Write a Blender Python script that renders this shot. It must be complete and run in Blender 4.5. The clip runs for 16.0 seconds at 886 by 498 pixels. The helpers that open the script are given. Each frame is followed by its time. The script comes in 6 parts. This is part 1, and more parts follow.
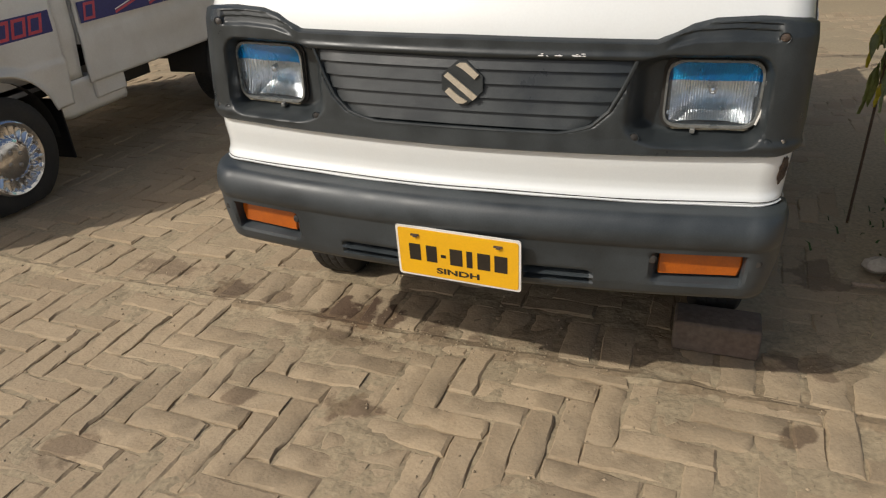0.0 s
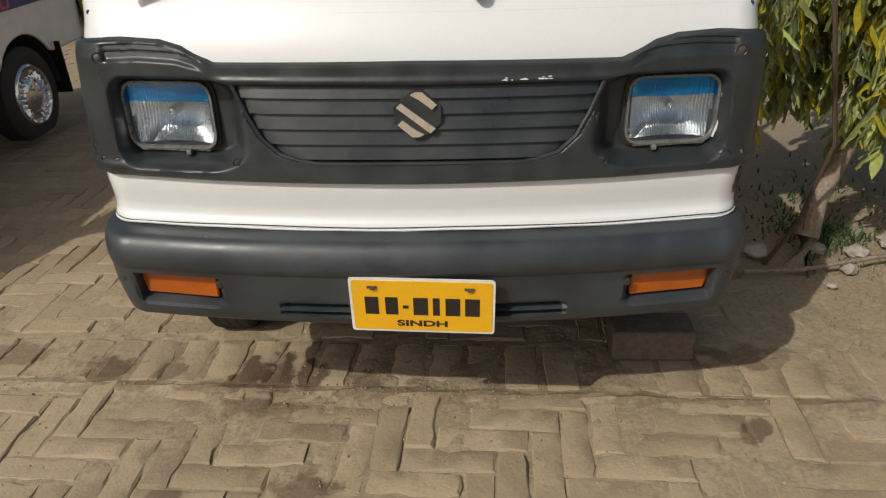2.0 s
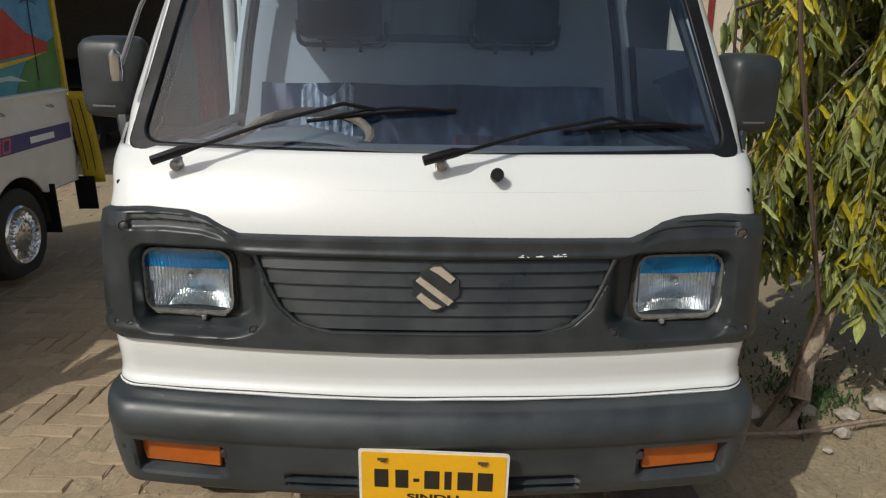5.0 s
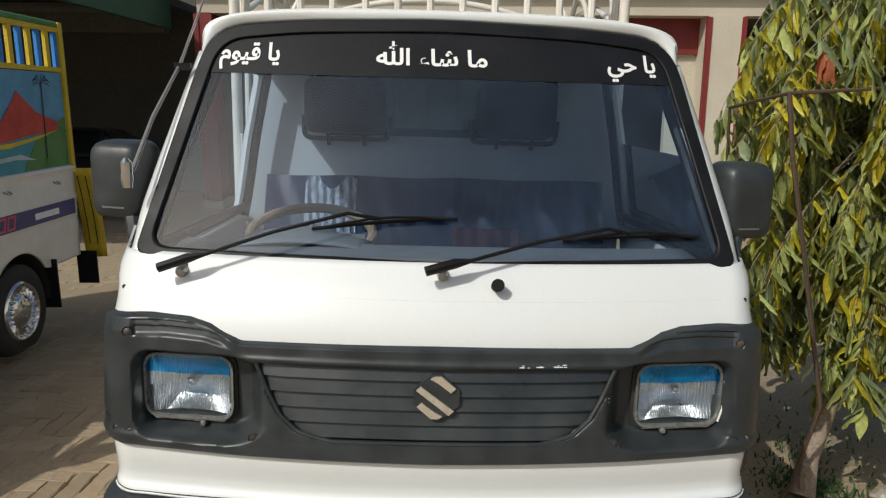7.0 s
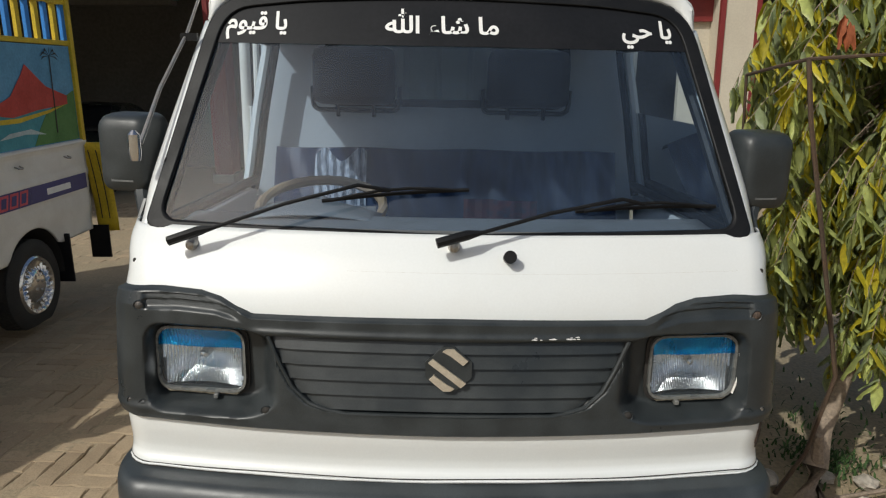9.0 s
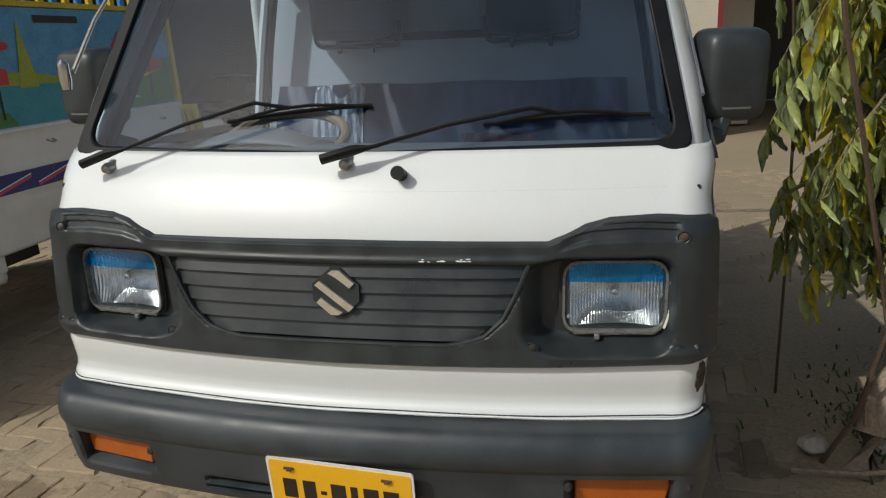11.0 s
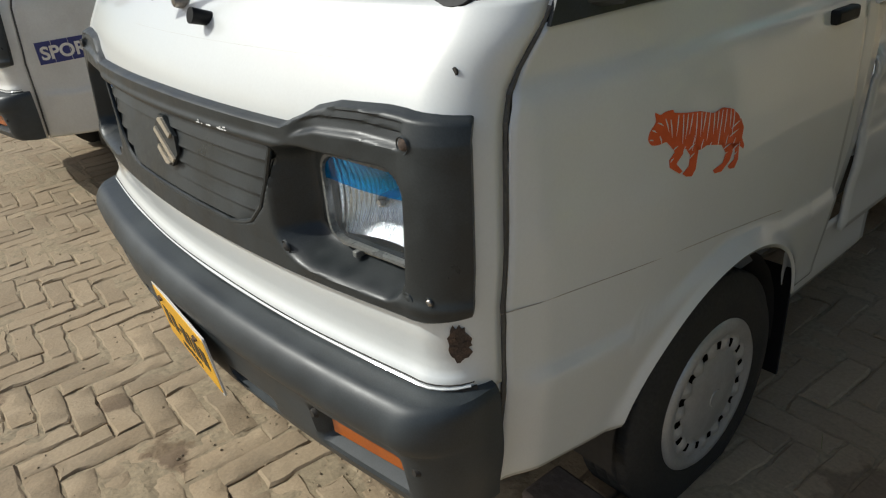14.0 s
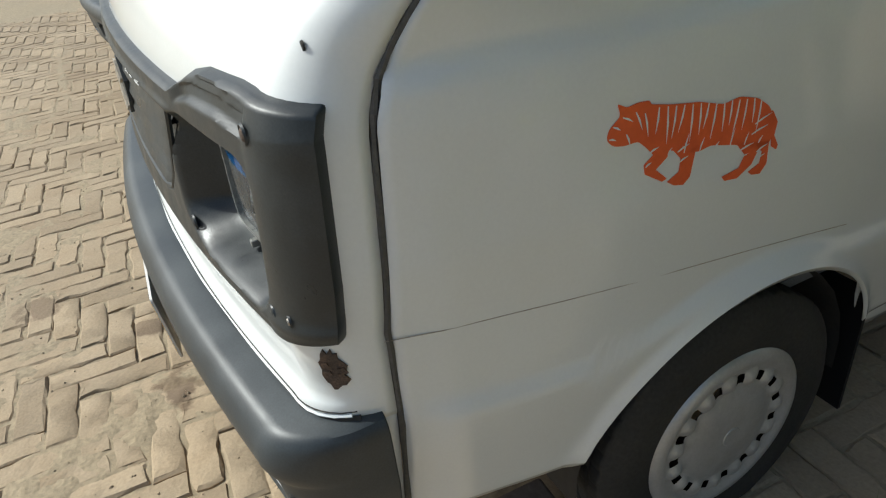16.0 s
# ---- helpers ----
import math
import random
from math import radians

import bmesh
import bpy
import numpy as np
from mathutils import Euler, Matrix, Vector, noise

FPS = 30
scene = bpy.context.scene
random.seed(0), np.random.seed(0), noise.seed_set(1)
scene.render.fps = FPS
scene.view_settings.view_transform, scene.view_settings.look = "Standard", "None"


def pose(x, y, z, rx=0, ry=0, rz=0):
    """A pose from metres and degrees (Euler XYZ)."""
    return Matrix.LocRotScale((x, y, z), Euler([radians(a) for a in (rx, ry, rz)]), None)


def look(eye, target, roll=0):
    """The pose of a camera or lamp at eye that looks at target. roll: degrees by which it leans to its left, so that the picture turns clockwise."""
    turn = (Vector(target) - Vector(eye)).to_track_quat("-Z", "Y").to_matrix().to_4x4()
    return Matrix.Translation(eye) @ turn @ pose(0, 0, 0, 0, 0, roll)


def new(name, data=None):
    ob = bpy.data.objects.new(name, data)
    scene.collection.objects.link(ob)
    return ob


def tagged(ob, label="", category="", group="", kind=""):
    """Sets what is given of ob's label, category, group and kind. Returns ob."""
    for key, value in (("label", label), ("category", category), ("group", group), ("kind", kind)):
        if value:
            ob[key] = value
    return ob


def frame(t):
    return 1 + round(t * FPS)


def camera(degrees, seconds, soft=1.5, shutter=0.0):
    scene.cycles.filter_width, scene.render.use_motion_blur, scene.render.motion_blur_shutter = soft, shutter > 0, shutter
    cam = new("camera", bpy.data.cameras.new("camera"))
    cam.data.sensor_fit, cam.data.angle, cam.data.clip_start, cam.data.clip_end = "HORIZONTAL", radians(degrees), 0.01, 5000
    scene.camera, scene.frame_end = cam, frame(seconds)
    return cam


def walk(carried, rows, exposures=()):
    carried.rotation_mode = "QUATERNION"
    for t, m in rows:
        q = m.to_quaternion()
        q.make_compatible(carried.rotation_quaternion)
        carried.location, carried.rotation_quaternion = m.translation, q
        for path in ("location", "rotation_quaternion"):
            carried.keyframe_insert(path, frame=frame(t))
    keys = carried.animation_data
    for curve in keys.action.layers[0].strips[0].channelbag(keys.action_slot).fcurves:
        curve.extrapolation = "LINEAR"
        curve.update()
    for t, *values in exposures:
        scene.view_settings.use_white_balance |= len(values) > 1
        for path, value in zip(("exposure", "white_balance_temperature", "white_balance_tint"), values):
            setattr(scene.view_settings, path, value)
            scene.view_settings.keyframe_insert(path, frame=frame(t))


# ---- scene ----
cam = camera(64.6, 16.0, soft=1.2)
PATH = [
    (0, (0.437, -1.398, 1.231), (-0.157, 0.263, 0.287), -3.5),
    (0.5, (0.294, -1.353, 1.226), (-0.146, 0.381, 0.331), -1.8),
    (1, (0.234, -1.303, 1.225), (-0.108, 0.432, 0.291), -0.9),
    (1.5, (0.177, -1.288, 1.224), (-0.002, 0.461, 0.269), -1.8),
    (2, (0.1, -1.282, 1.239), (0.019, 0.48, 0.295), -2.5),
    (2.5, (0.042, -1.29, 1.234), (-0.013, 0.476, 0.296), -1.0),
    (3, (0.017, -1.291, 1.243), (-0.001, 0.5, 0.354), -0.1),
    (3.5, (0.01, -1.28, 1.237), (0.022, 0.517, 0.359), 0.3),
    (4, (0.01, -1.291, 1.246), (0.031, 0.519, 0.395), -0.2),
    (4.5, (0.016, -1.28, 1.275), (0.004, 0.588, 0.563), -1.0),
    (4.7, (0.014, -1.275, 1.291), (0.013, 0.613, 0.632), -0.6),
    (6.8, (0.01, -1.273, 1.386), (0.031, 0.691, 1.007), 0.3),
    (7, (0.007, -1.269, 1.4), (0.02, 0.688, 0.989), 0.3),
    (7.5, (0.009, -1.277, 1.434), (0.031, 0.701, 1.14), 0.2),
    (8, (0.016, -1.263, 1.47), (0.038, 0.722, 1.227), -0.3),
    (8.5, (0.01, -1.27, 1.434), (0.031, 0.711, 1.156), -0.1),
    (9, (0.006, -1.254, 1.395), (-0.012, 0.685, 0.908), -0.2),
    (9.2, (0.002, -1.249, 1.38), (-0.029, 0.671, 0.824), -0.4),
    (11.3, (0.577, -1.093, 1.258), (0.04, 0.751, 0.7), -3.6),
    (11.5, (0.635, -1.05, 1.252), (0.03, 0.784, 0.73), -3.2),
    (12, (0.774, -0.873, 1.246), (-0.016, 0.863, 0.646), -2.7),
    (12.5, (0.899, -0.736, 1.246), (-0.028, 0.911, 0.591), -2.4),
    (13, (1.102, -0.582, 1.219), (-0.057, 0.863, 0.464), -2.9),
    (13.5, (1.25, -0.472, 1.219), (-0.086, 0.728, 0.337), -4.8),
    (14, (1.253, -0.379, 1.176), (-0.166, 0.71, 0.282), -6.5),
    (14.5, (1.22, -0.268, 1.149), (-0.245, 0.652, 0.145), -6.3),
    (15, (1.186, -0.184, 1.138), (-0.262, 0.66, 0.047), -7.2),
    (15.5, (1.199, -0.115, 1.148), (-0.317, 0.61, 0.063), -8.4),
    (16, (1.253, -0.025, 1.155), (-0.31, 0.658, 0.111), -7.4),
]
walk(cam, [(t, look(eye, target, roll)) for t, eye, target, roll in PATH], [(0.0, -0.08, 6700, 10), (0.5, -0.08, 6700, 10), (1.0, -0.32, 6700, 10), (1.5, -0.24, 6700, 10), (3.5, -0.38, 6600, 9), (4.7, -0.34, 6500, 8), (7.0, -0.2, 6450, 7), (9.2, -0.25, 6450, 7), (11.5, -0.42, 6300, 6), (13.0, -0.40, 6250, 6), (13.5, -0.12, 6280, 5.5), (14.0, -0.06, 6250, 5), (14.5, 0.12, 6200, 4), (15.0, 0.38, 6100, 4), (16.0, 0.42, 6050, 3)])

# ---- daylight ----
SUN_WAY = Vector((0.69, 0.77, -1.0)).normalized()      # the way the sunlight travels
world = bpy.data.worlds.new("sky")
scene.world = world
world.use_nodes = True
_wn, _wl = world.node_tree.nodes, world.node_tree.links
_sky = _wn.new("ShaderNodeTexSky")
_sky.sky_type, _sky.sun_disc = "NISHITA", False
_sky.sun_elevation = math.asin(-SUN_WAY.z)
_sky.sun_rotation = math.atan2(-SUN_WAY.x, -SUN_WAY.y)
_sky.dust_density, _sky.air_density = 4.0, 1.0
_wl.new(_sky.outputs[0], _wn["Background"].inputs[0])
_wn["Background"].inputs[1].default_value = 0.096
_sun = bpy.data.lights.new("sun", "SUN")
_sun.energy, _sun.angle, _sun.color = 2.95, radians(0.55), (1.0, 0.97, 0.91)
sun = new("sun", _sun)
sun.matrix_world = look((0, 0, 12), Vector((0, 0, 12)) + SUN_WAY)
scene.view_settings.exposure = 0.0

# ---- materials ----
def lin(r, g, b):
    """Linear colour from 0-255 sRGB values."""
    return tuple(((c / 255 + 0.055) / 1.055) ** 2.4 if c > 10 else c / 255 / 12.92 for c in (r, g, b)) + (1.0,)


def material(name, base, rough=0.5, metal=0.0, stain=None, stain_size=4.0, stain_amount=0.5, grain=60.0, grain_amount=0.15,
             bump=0.1, bump_size=0.002, rough_var=0.1, coat=0.0, by_object=0.0, by_island=0.0, spec=0.5, stretch=(1, 1, 1), spots=(), spot_tint=(0.088, 0.053, 0.031), lump=0.0, lump_size=24.0):
    """A surface with stains at a large scale, grain at a small one, uneven gloss and fine relief. Sizes are 1/metres."""
    m = bpy.data.materials.new(name)
    m.use_nodes = True
    n, l = m.node_tree.nodes, m.node_tree.links
    p = n["Principled BSDF"]
    co = n.new("ShaderNodeTexCoord")
    mp = n.new("ShaderNodeMapping")
    mp.inputs["Scale"].default_value = stretch
    l.new(co.outputs["Object"], mp.inputs[0])
    src = mp.outputs[0]
    if by_object:
        info = n.new("ShaderNodeObjectInfo")
        add = n.new("ShaderNodeVectorMath")
        mul = n.new("ShaderNodeVectorMath")
        mul.operation = "SCALE"
        mul.inputs[3].default_value = 37.0
        l.new(info.outputs["Random"], mul.inputs[0])
        l.new(src, add.inputs[0]), l.new(mul.outputs[0], add.inputs[1])
        src = add.outputs[0]
    big, fine = n.new("ShaderNodeTexNoise"), n.new("ShaderNodeTexNoise")
    big.inputs["Scale"].default_value, big.inputs["Detail"].default_value, big.inputs["Roughness"].default_value = stain_size, 6, 0.62
    fine.inputs["Scale"].default_value, fine.inputs["Detail"].default_value = grain, 5
    l.new(src, big.inputs["Vector"]), l.new(src, fine.inputs["Vector"])
    ramp = n.new("ShaderNodeValToRGB")
    ramp.color_ramp.elements[0].position, ramp.color_ramp.elements[1].position = 0.42, 0.72
    l.new(big.outputs[0], ramp.inputs[0])
    amount = n.new("ShaderNodeMath")
    amount.operation = "MULTIPLY"
    amount.inputs[1].default_value = stain_amount
    l.new(ramp.outputs[0], amount.inputs[0])
    mix = n.new("ShaderNodeMix")
    mix.data_type = "RGBA"
    mix.inputs[6].default_value = tuple(base[:3]) + (1,)
    mix.inputs[7].default_value = (tuple(stain[:3]) + (1,)) if stain else tuple(c * 0.72 for c in base[:3]) + (1,)
    l.new(amount.outputs[0], mix.inputs[0])
    colour = mix.outputs[2]
    if spots:        # spilt oil and damp, at their places in the yard
        where = n.new("ShaderNodeNewGeometry").outputs["Position"]
        ragged = n.new("ShaderNodeTexNoise")
        ragged.inputs["Scale"].default_value, ragged.inputs["Detail"].default_value = 14, 6
        l.new(where, ragged.inputs["Vector"])
        total = None
        for sx, sy, rx, ry, k in spots:
            sub, div, dist = (n.new("ShaderNodeVectorMath") for _ in range(3))
            sub.operation, div.operation, dist.operation = "SUBTRACT", "MULTIPLY", "LENGTH"
            sub.inputs[1].default_value, div.inputs[1].default_value = (sx, sy, 0), (1 / rx, 1 / ry, 0)
            l.new(where, sub.inputs[0]), l.new(sub.outputs[0], div.inputs[0]), l.new(div.outputs[0], dist.inputs[0])
            rag = n.new("ShaderNodeMath")
            rag.operation, rag.inputs[1].default_value = "MULTIPLY_ADD", 2.6
            l.new(ragged.outputs[0], rag.inputs[0]), l.new(dist.outputs["Value"], rag.inputs[2])
            cut = n.new("ShaderNodeMapRange")
            cut.inputs["From Min"].default_value, cut.inputs["From Max"].default_value = 1.95, 2.22
            cut.inputs["To Min"].default_value, cut.inputs["To Max"].default_value = k, 0.0
            l.new(rag.outputs[0], cut.inputs["Value"])
            if total is None:
                total = cut.outputs[0]
            else:
                mx = n.new("ShaderNodeMath")
                mx.operation = "MAXIMUM"
                l.new(total, mx.inputs[0]), l.new(cut.outputs[0], mx.inputs[1])
                total = mx.outputs[0]
        soak = n.new("ShaderNodeMix")
        soak.data_type = "RGBA"
        soak.inputs[7].default_value = (*spot_tint, 1)
        l.new(total, soak.inputs[0]), l.new(colour, soak.inputs[6])
        colour = soak.outputs[2]
    hsv = n.new("ShaderNodeHueSaturation")
    l.new(colour, hsv.inputs["Color"])
    val = n.new("ShaderNodeMapRange")
    val.inputs["To Min"].default_value, val.inputs["To Max"].default_value = 1 - grain_amount, 1 + grain_amount
    val.inputs["From Min"].default_value, val.inputs["From Max"].default_value = 0.3, 0.7
    l.new(fine.outputs[0], val.inputs["Value"])
    value = val.outputs[0]
    if by_object or by_island:
        rnd = n.new("ShaderNodeNewGeometry").outputs["Random Per Island"] if by_island else info.outputs["Random"]
        r2 = n.new("ShaderNodeMapRange")
        k = by_island or by_object
        r2.inputs["To Min"].default_value, r2.inputs["To Max"].default_value = 1 - k, 1 + k
        l.new(rnd, r2.inputs["Value"])
        m2 = n.new("ShaderNodeMath")
        m2.operation = "MULTIPLY"
        l.new(value, m2.inputs[0]), l.new(r2.outputs[0], m2.inputs[1])
        value = m2.outputs[0]
    l.new(value, hsv.inputs["Value"])
    l.new(hsv.outputs[0], p.inputs["Base Color"])
    rv = n.new("ShaderNodeMapRange")
    rv.inputs["To Min"].default_value, rv.inputs["To Max"].default_value = max(0.02, rough - rough_var), min(1, rough + rough_var)
    rv.inputs["From Min"].default_value, rv.inputs["From Max"].default_value = 0.3, 0.7
    l.new(big.outputs[0], rv.inputs["Value"]), l.new(rv.outputs[0], p.inputs["Roughness"])
    p.inputs["Metallic"].default_value, p.inputs["Coat Weight"].default_value = metal, coat
    p.inputs["Coat Roughness"].default_value = 0.08
    p.inputs["Specular IOR Level"].default_value = spec
    if bump:
        b = n.new("ShaderNodeBump")
        b.inputs["Strength"].default_value, b.inputs["Distance"].default_value = bump, bump_size
        l.new(fine.outputs[0], b.inputs["Height"]), l.new(b.outputs[0], p.inputs["Normal"])
        if lump:         # worn hollows and knobs
            worn, b2 = n.new("ShaderNodeTexNoise"), n.new("ShaderNodeBump")
            worn.inputs["Scale"].default_value, worn.inputs["Detail"].default_value = lump_size, 3
            l.new(src, worn.inputs["Vector"])
            b2.inputs["Strength"].default_value, b2.inputs["Distance"].default_value = 1.0, lump
            l.new(worn.outputs[0], b2.inputs["Height"]), l.new(b2.outputs[0], b.inputs["Normal"])
    return m


def glass(name, tint=(0.85, 0.9, 0.9), rough=0.0, mix=0.0, film=(0.48, 0.56, 0.66), size=9):
    """A thin pane: clear, with the gloss of glass; mix is the share of dull film, dust and painted haze on it."""
    m = bpy.data.materials.new(name)
    m.use_nodes = True
    n, l = m.node_tree.nodes, m.node_tree.links
    n.remove(n["Principled BSDF"])
    tr, gl, fr, mx = (n.new("ShaderNodeBsdf" + k) for k in ("Transparent", "Glossy", "Diffuse", "Diffuse"))
    n.remove(mx)
    tr.inputs[0].default_value = (*tint, 1)
    gl.inputs["Roughness"].default_value = rough
    fr.inputs[0].default_value = (*film, 1)
    fres = n.new("ShaderNodeFresnel")
    fres.inputs[0].default_value = 1.52
    m1, m2 = n.new("ShaderNodeMixShader"), n.new("ShaderNodeMixShader")
    tex = n.new("ShaderNodeTexNoise")
    tex.inputs["Scale"].default_value, tex.inputs["Detail"].default_value = size, 6
    co = n.new("ShaderNodeTexCoord")
    l.new(co.outputs["Object"], tex.inputs["Vector"])
    k = n.new("ShaderNodeMath")
    k.operation, k.inputs[1].default_value = "MULTIPLY", mix * 2
    l.new(tex.outputs[0], k.inputs[0])
    l.new(k.outputs[0], m2.inputs[0])
    l.new(tr.outputs[0], m2.inputs[1]), l.new(fr.outputs[0], m2.inputs[2])
    l.new(fres.outputs[0], m1.inputs[0])
    l.new(m2.outputs[0], m1.inputs[1]), l.new(gl.outputs[0], m1.inputs[2])
    l.new(m1.outputs[0], n["Material Output"].inputs[0])
    return m


WHITE = material("white_car_paint", (0.752, 0.775, 0.765), 0.42, stain=(0.68, 0.665, 0.62), stain_size=2.5, stain_amount=0.35, grain=220, grain_amount=0.015, bump=0.06, bump_size=0.0006, coat=1.0, rough_var=0.08)
WHITE2 = material("dusty_white_paint", (0.72, 0.71, 0.67), 0.4, stain=(0.5, 0.46, 0.39), stain_size=3, stain_amount=0.5, grain=120, grain_amount=0.03, bump=0.05, bump_size=0.0006, coat=0.3)
BLACK = material("weathered_black_plastic", (0.0235, 0.028, 0.030), 0.41, stain=(0.064, 0.073, 0.075), stain_size=11, stain_amount=0.45, grain=420, grain_amount=0.16, bump=0.25, bump_size=0.0006, rough_var=0.16, lump=0.0015, lump_size=12)
BUMPER = material("grey_black_bumper_plastic", (0.028, 0.034, 0.038), 0.42, stain=(0.070, 0.082, 0.089), stain_size=6, stain_amount=0.6, grain=380, grain_amount=0.15, bump=0.2, bump_size=0.0006, rough_var=0.14, lump=0.001, lump_size=9)
RUBBER = material("black_rubber", (0.008, 0.0085, 0.0095), 0.5, spec=0.2, stain=(0.018, 0.018, 0.018), stain_size=12, grain=200, grain_amount=0.2, bump=0.05)
TYRE = material("dusty_tyre_rubber", (0.020, 0.020, 0.019), 0.75, stain=(0.055, 0.049, 0.041), stain_size=9, stain_amount=0.5, grain=150, grain_amount=0.25, bump=0.15)
DARK = material("dark_underbody", (0.025, 0.023, 0.021), 0.85, stain=(0.07, 0.058, 0.045), stain_size=6, grain=80, bump=0.2)
SILVER = material("silver_wheel_paint", (0.50, 0.50, 0.49), 0.42, 0.45, stain=(0.30, 0.28, 0.25), stain_size=11, stain_amount=0.5, grain=180, grain_amount=0.06, bump=0.05)
CHROME = material("scratched_chrome", (0.72, 0.72, 0.73), 0.16, 1.0, stain=(0.4, 0.38, 0.36), stain_size=20, stain_amount=0.4, grain=200, grain_amount=0.05, bump=0.03)
STEEL = material("worn_steel", (0.42, 0.40, 0.37), 0.4, 0.9, stain=(0.22, 0.15, 0.09), stain_size=30, grain=300, bump=0.08)
RUST = material("rusty_metal", (0.060, 0.042, 0.032), 0.85, stain=(0.16, 0.105, 0.07), stain_size=45, stain_amount=0.9, grain=400, grain_amount=0.4, bump=0.5, bump_size=0.001)
SEAM = material("dark_sealant_seam", (0.075, 0.072, 0.066), 0.7, stain=(0.17, 0.155, 0.13), stain_size=25, grain=200)
AMBER = material("amber_lens_plastic", (0.44, 0.10, 0.006), 0.2, stain=(0.27, 0.055, 0.006), stain_size=14, stain_amount=0.6, grain=250, grain_amount=0.08, bump=0.1, bump_size=0.0008, coat=0.5)
YELLOW = material("yellow_plate_paint", (0.86, 0.46, 0.012), 0.38, stain=(0.7, 0.36, 0.02), stain_size=12, stain_amount=0.4, grain=200, grain_amount=0.03, bump=0.03)
LETTER = material("black_letter_paint", (0.02, 0.016, 0.012), 0.45, stain=(0.05, 0.035, 0.02), stain_size=60, grain=200, bump=0)
PLATE_WHITE = material("white_plate_edge", (0.8, 0.78, 0.74), 0.4, stain=(0.55, 0.5, 0.42), stain_size=25, grain=200, grain_amount=0.03, bump=0)
EMBLEM = material("aged_silver_badge", (0.58, 0.52, 0.42), 0.4, 0.35, stain=(0.38, 0.31, 0.22), stain_size=50, stain_amount=0.6, grain=300, grain_amount=0.08)
ORANGE = material("orange_sticker_vinyl", (0.78, 0.13, 0.035), 0.42, stain=(0.6, 0.085, 0.02), stain_size=25, grain=200, grain_amount=0.05, bump=0)
DECAL = material("white_sticker_vinyl", (0.82, 0.82, 0.8), 0.5, grain=200, grain_amount=0.03, bump=0)
SUNBAND = material("black_sunstrip_film", (0.008, 0.009, 0.011), 0.5, spec=0.18, stain=(0.018, 0.018, 0.021), stain_size=6, grain=100, bump=0, rough_var=0.05)
# blue tint and film paint sky reflection and haze into the windscreen
WSGLASS = glass("windscreen_glass", (0.58, 0.72, 0.88), 0.0, 0.036, (0.33, 0.48, 0.72))
SIDEGLASS = glass("side_window_glass", (0.75, 0.8, 0.8), 0.0, 0.02)
INNER = material("grey_cab_paint", (0.55, 0.56, 0.57), 0.5, stain=(0.44, 0.44, 0.44), stain_size=4, grain=120, grain_amount=0.04)
DASH = material("grey_dashboard_plastic", (0.20, 0.205, 0.21), 0.6, stain=(0.13, 0.13, 0.13), stain_size=6, grain=300, bump=0.08)
SEATBLUE = material("blue_seat_under_plastic", (0.020, 0.036, 0.082), 0.14, stain=(0.050, 0.070, 0.115), stain_size=9, stain_amount=0.8, grain=14, grain_amount=0.3, bump=0.3, bump_size=0.010, stretch=(2.2, 1, 0.5), coat=0.5)
SEATRED = material("red_patterned_seat_cloth", (0.22, 0.04, 0.055), 0.4, stain=(0.035, 0.045, 0.085), stain_size=22, stain_amount=1.0, grain=250, bump=0.1)
WRAP = material("crumpled_clear_plastic_wrap", (0.34, 0.38, 0.44), 0.16, stain=(0.06, 0.07, 0.1), stain_size=16, stain_amount=0.9, grain=45, grain_amount=0.4, bump=0.9, bump_size=0.012, stretch=(2.2, 1, 0.6))
TAN = material("tan_wheel_cover", (0.36, 0.25, 0.15), 0.55, stain=(0.22, 0.15, 0.09), stain_size=14, grain=250, bump=0.1)
RACK = material("cream_rack_paint", (0.80, 0.76, 0.68), 0.4, stain=(0.5, 0.42, 0.32), stain_size=9, stain_amount=0.45, grain=160, grain_amount=0.05, bump=0.08, coat=0.2)
SCREW = material("dull_dark_screw", (0.10, 0.095, 0.09), 0.5, 0.6, stain=(0.05, 0.04, 0.035), stain_size=60, grain=200)
REFLECTOR = material("headlamp_reflector", (0.90, 0.93, 0.96), 0.24, 1.0, stain=(0.62, 0.62, 0.60), stain_size=18, stain_amount=0.5, grain=55, grain_amount=0.08, bump=0.5, bump_size=0.004, stretch=(2, 1, 0.6), rough_var=0.06)


def fluted(m, per_metre, depth):
    """Adds the upright ribs that lamp glass shows, as relief across x."""
    n, l = m.node_tree.nodes, m.node_tree.links
    p = n["Principled BSDF"]
    wave, b, co = n.new("ShaderNodeTexWave"), n.new("ShaderNodeBump"), n.new("ShaderNodeTexCoord")
    wave.wave_profile, wave.bands_direction = "SIN", "X"
    wave.inputs["Scale"].default_value, wave.inputs["Distortion"].default_value = per_metre * 0.314, 0.6
    l.new(co.outputs["Object"], wave.inputs["Vector"])
    b.inputs["Strength"].default_value, b.inputs["Distance"].default_value = 1.0, depth
    l.new(wave.outputs["Fac"], b.inputs["Height"])
    l.new(p.inputs["Normal"].links[0].from_socket, b.inputs["Normal"])
    l.new(b.outputs[0], p.inputs["Normal"])
    return m


fluted(REFLECTOR, 190, 0.0016)

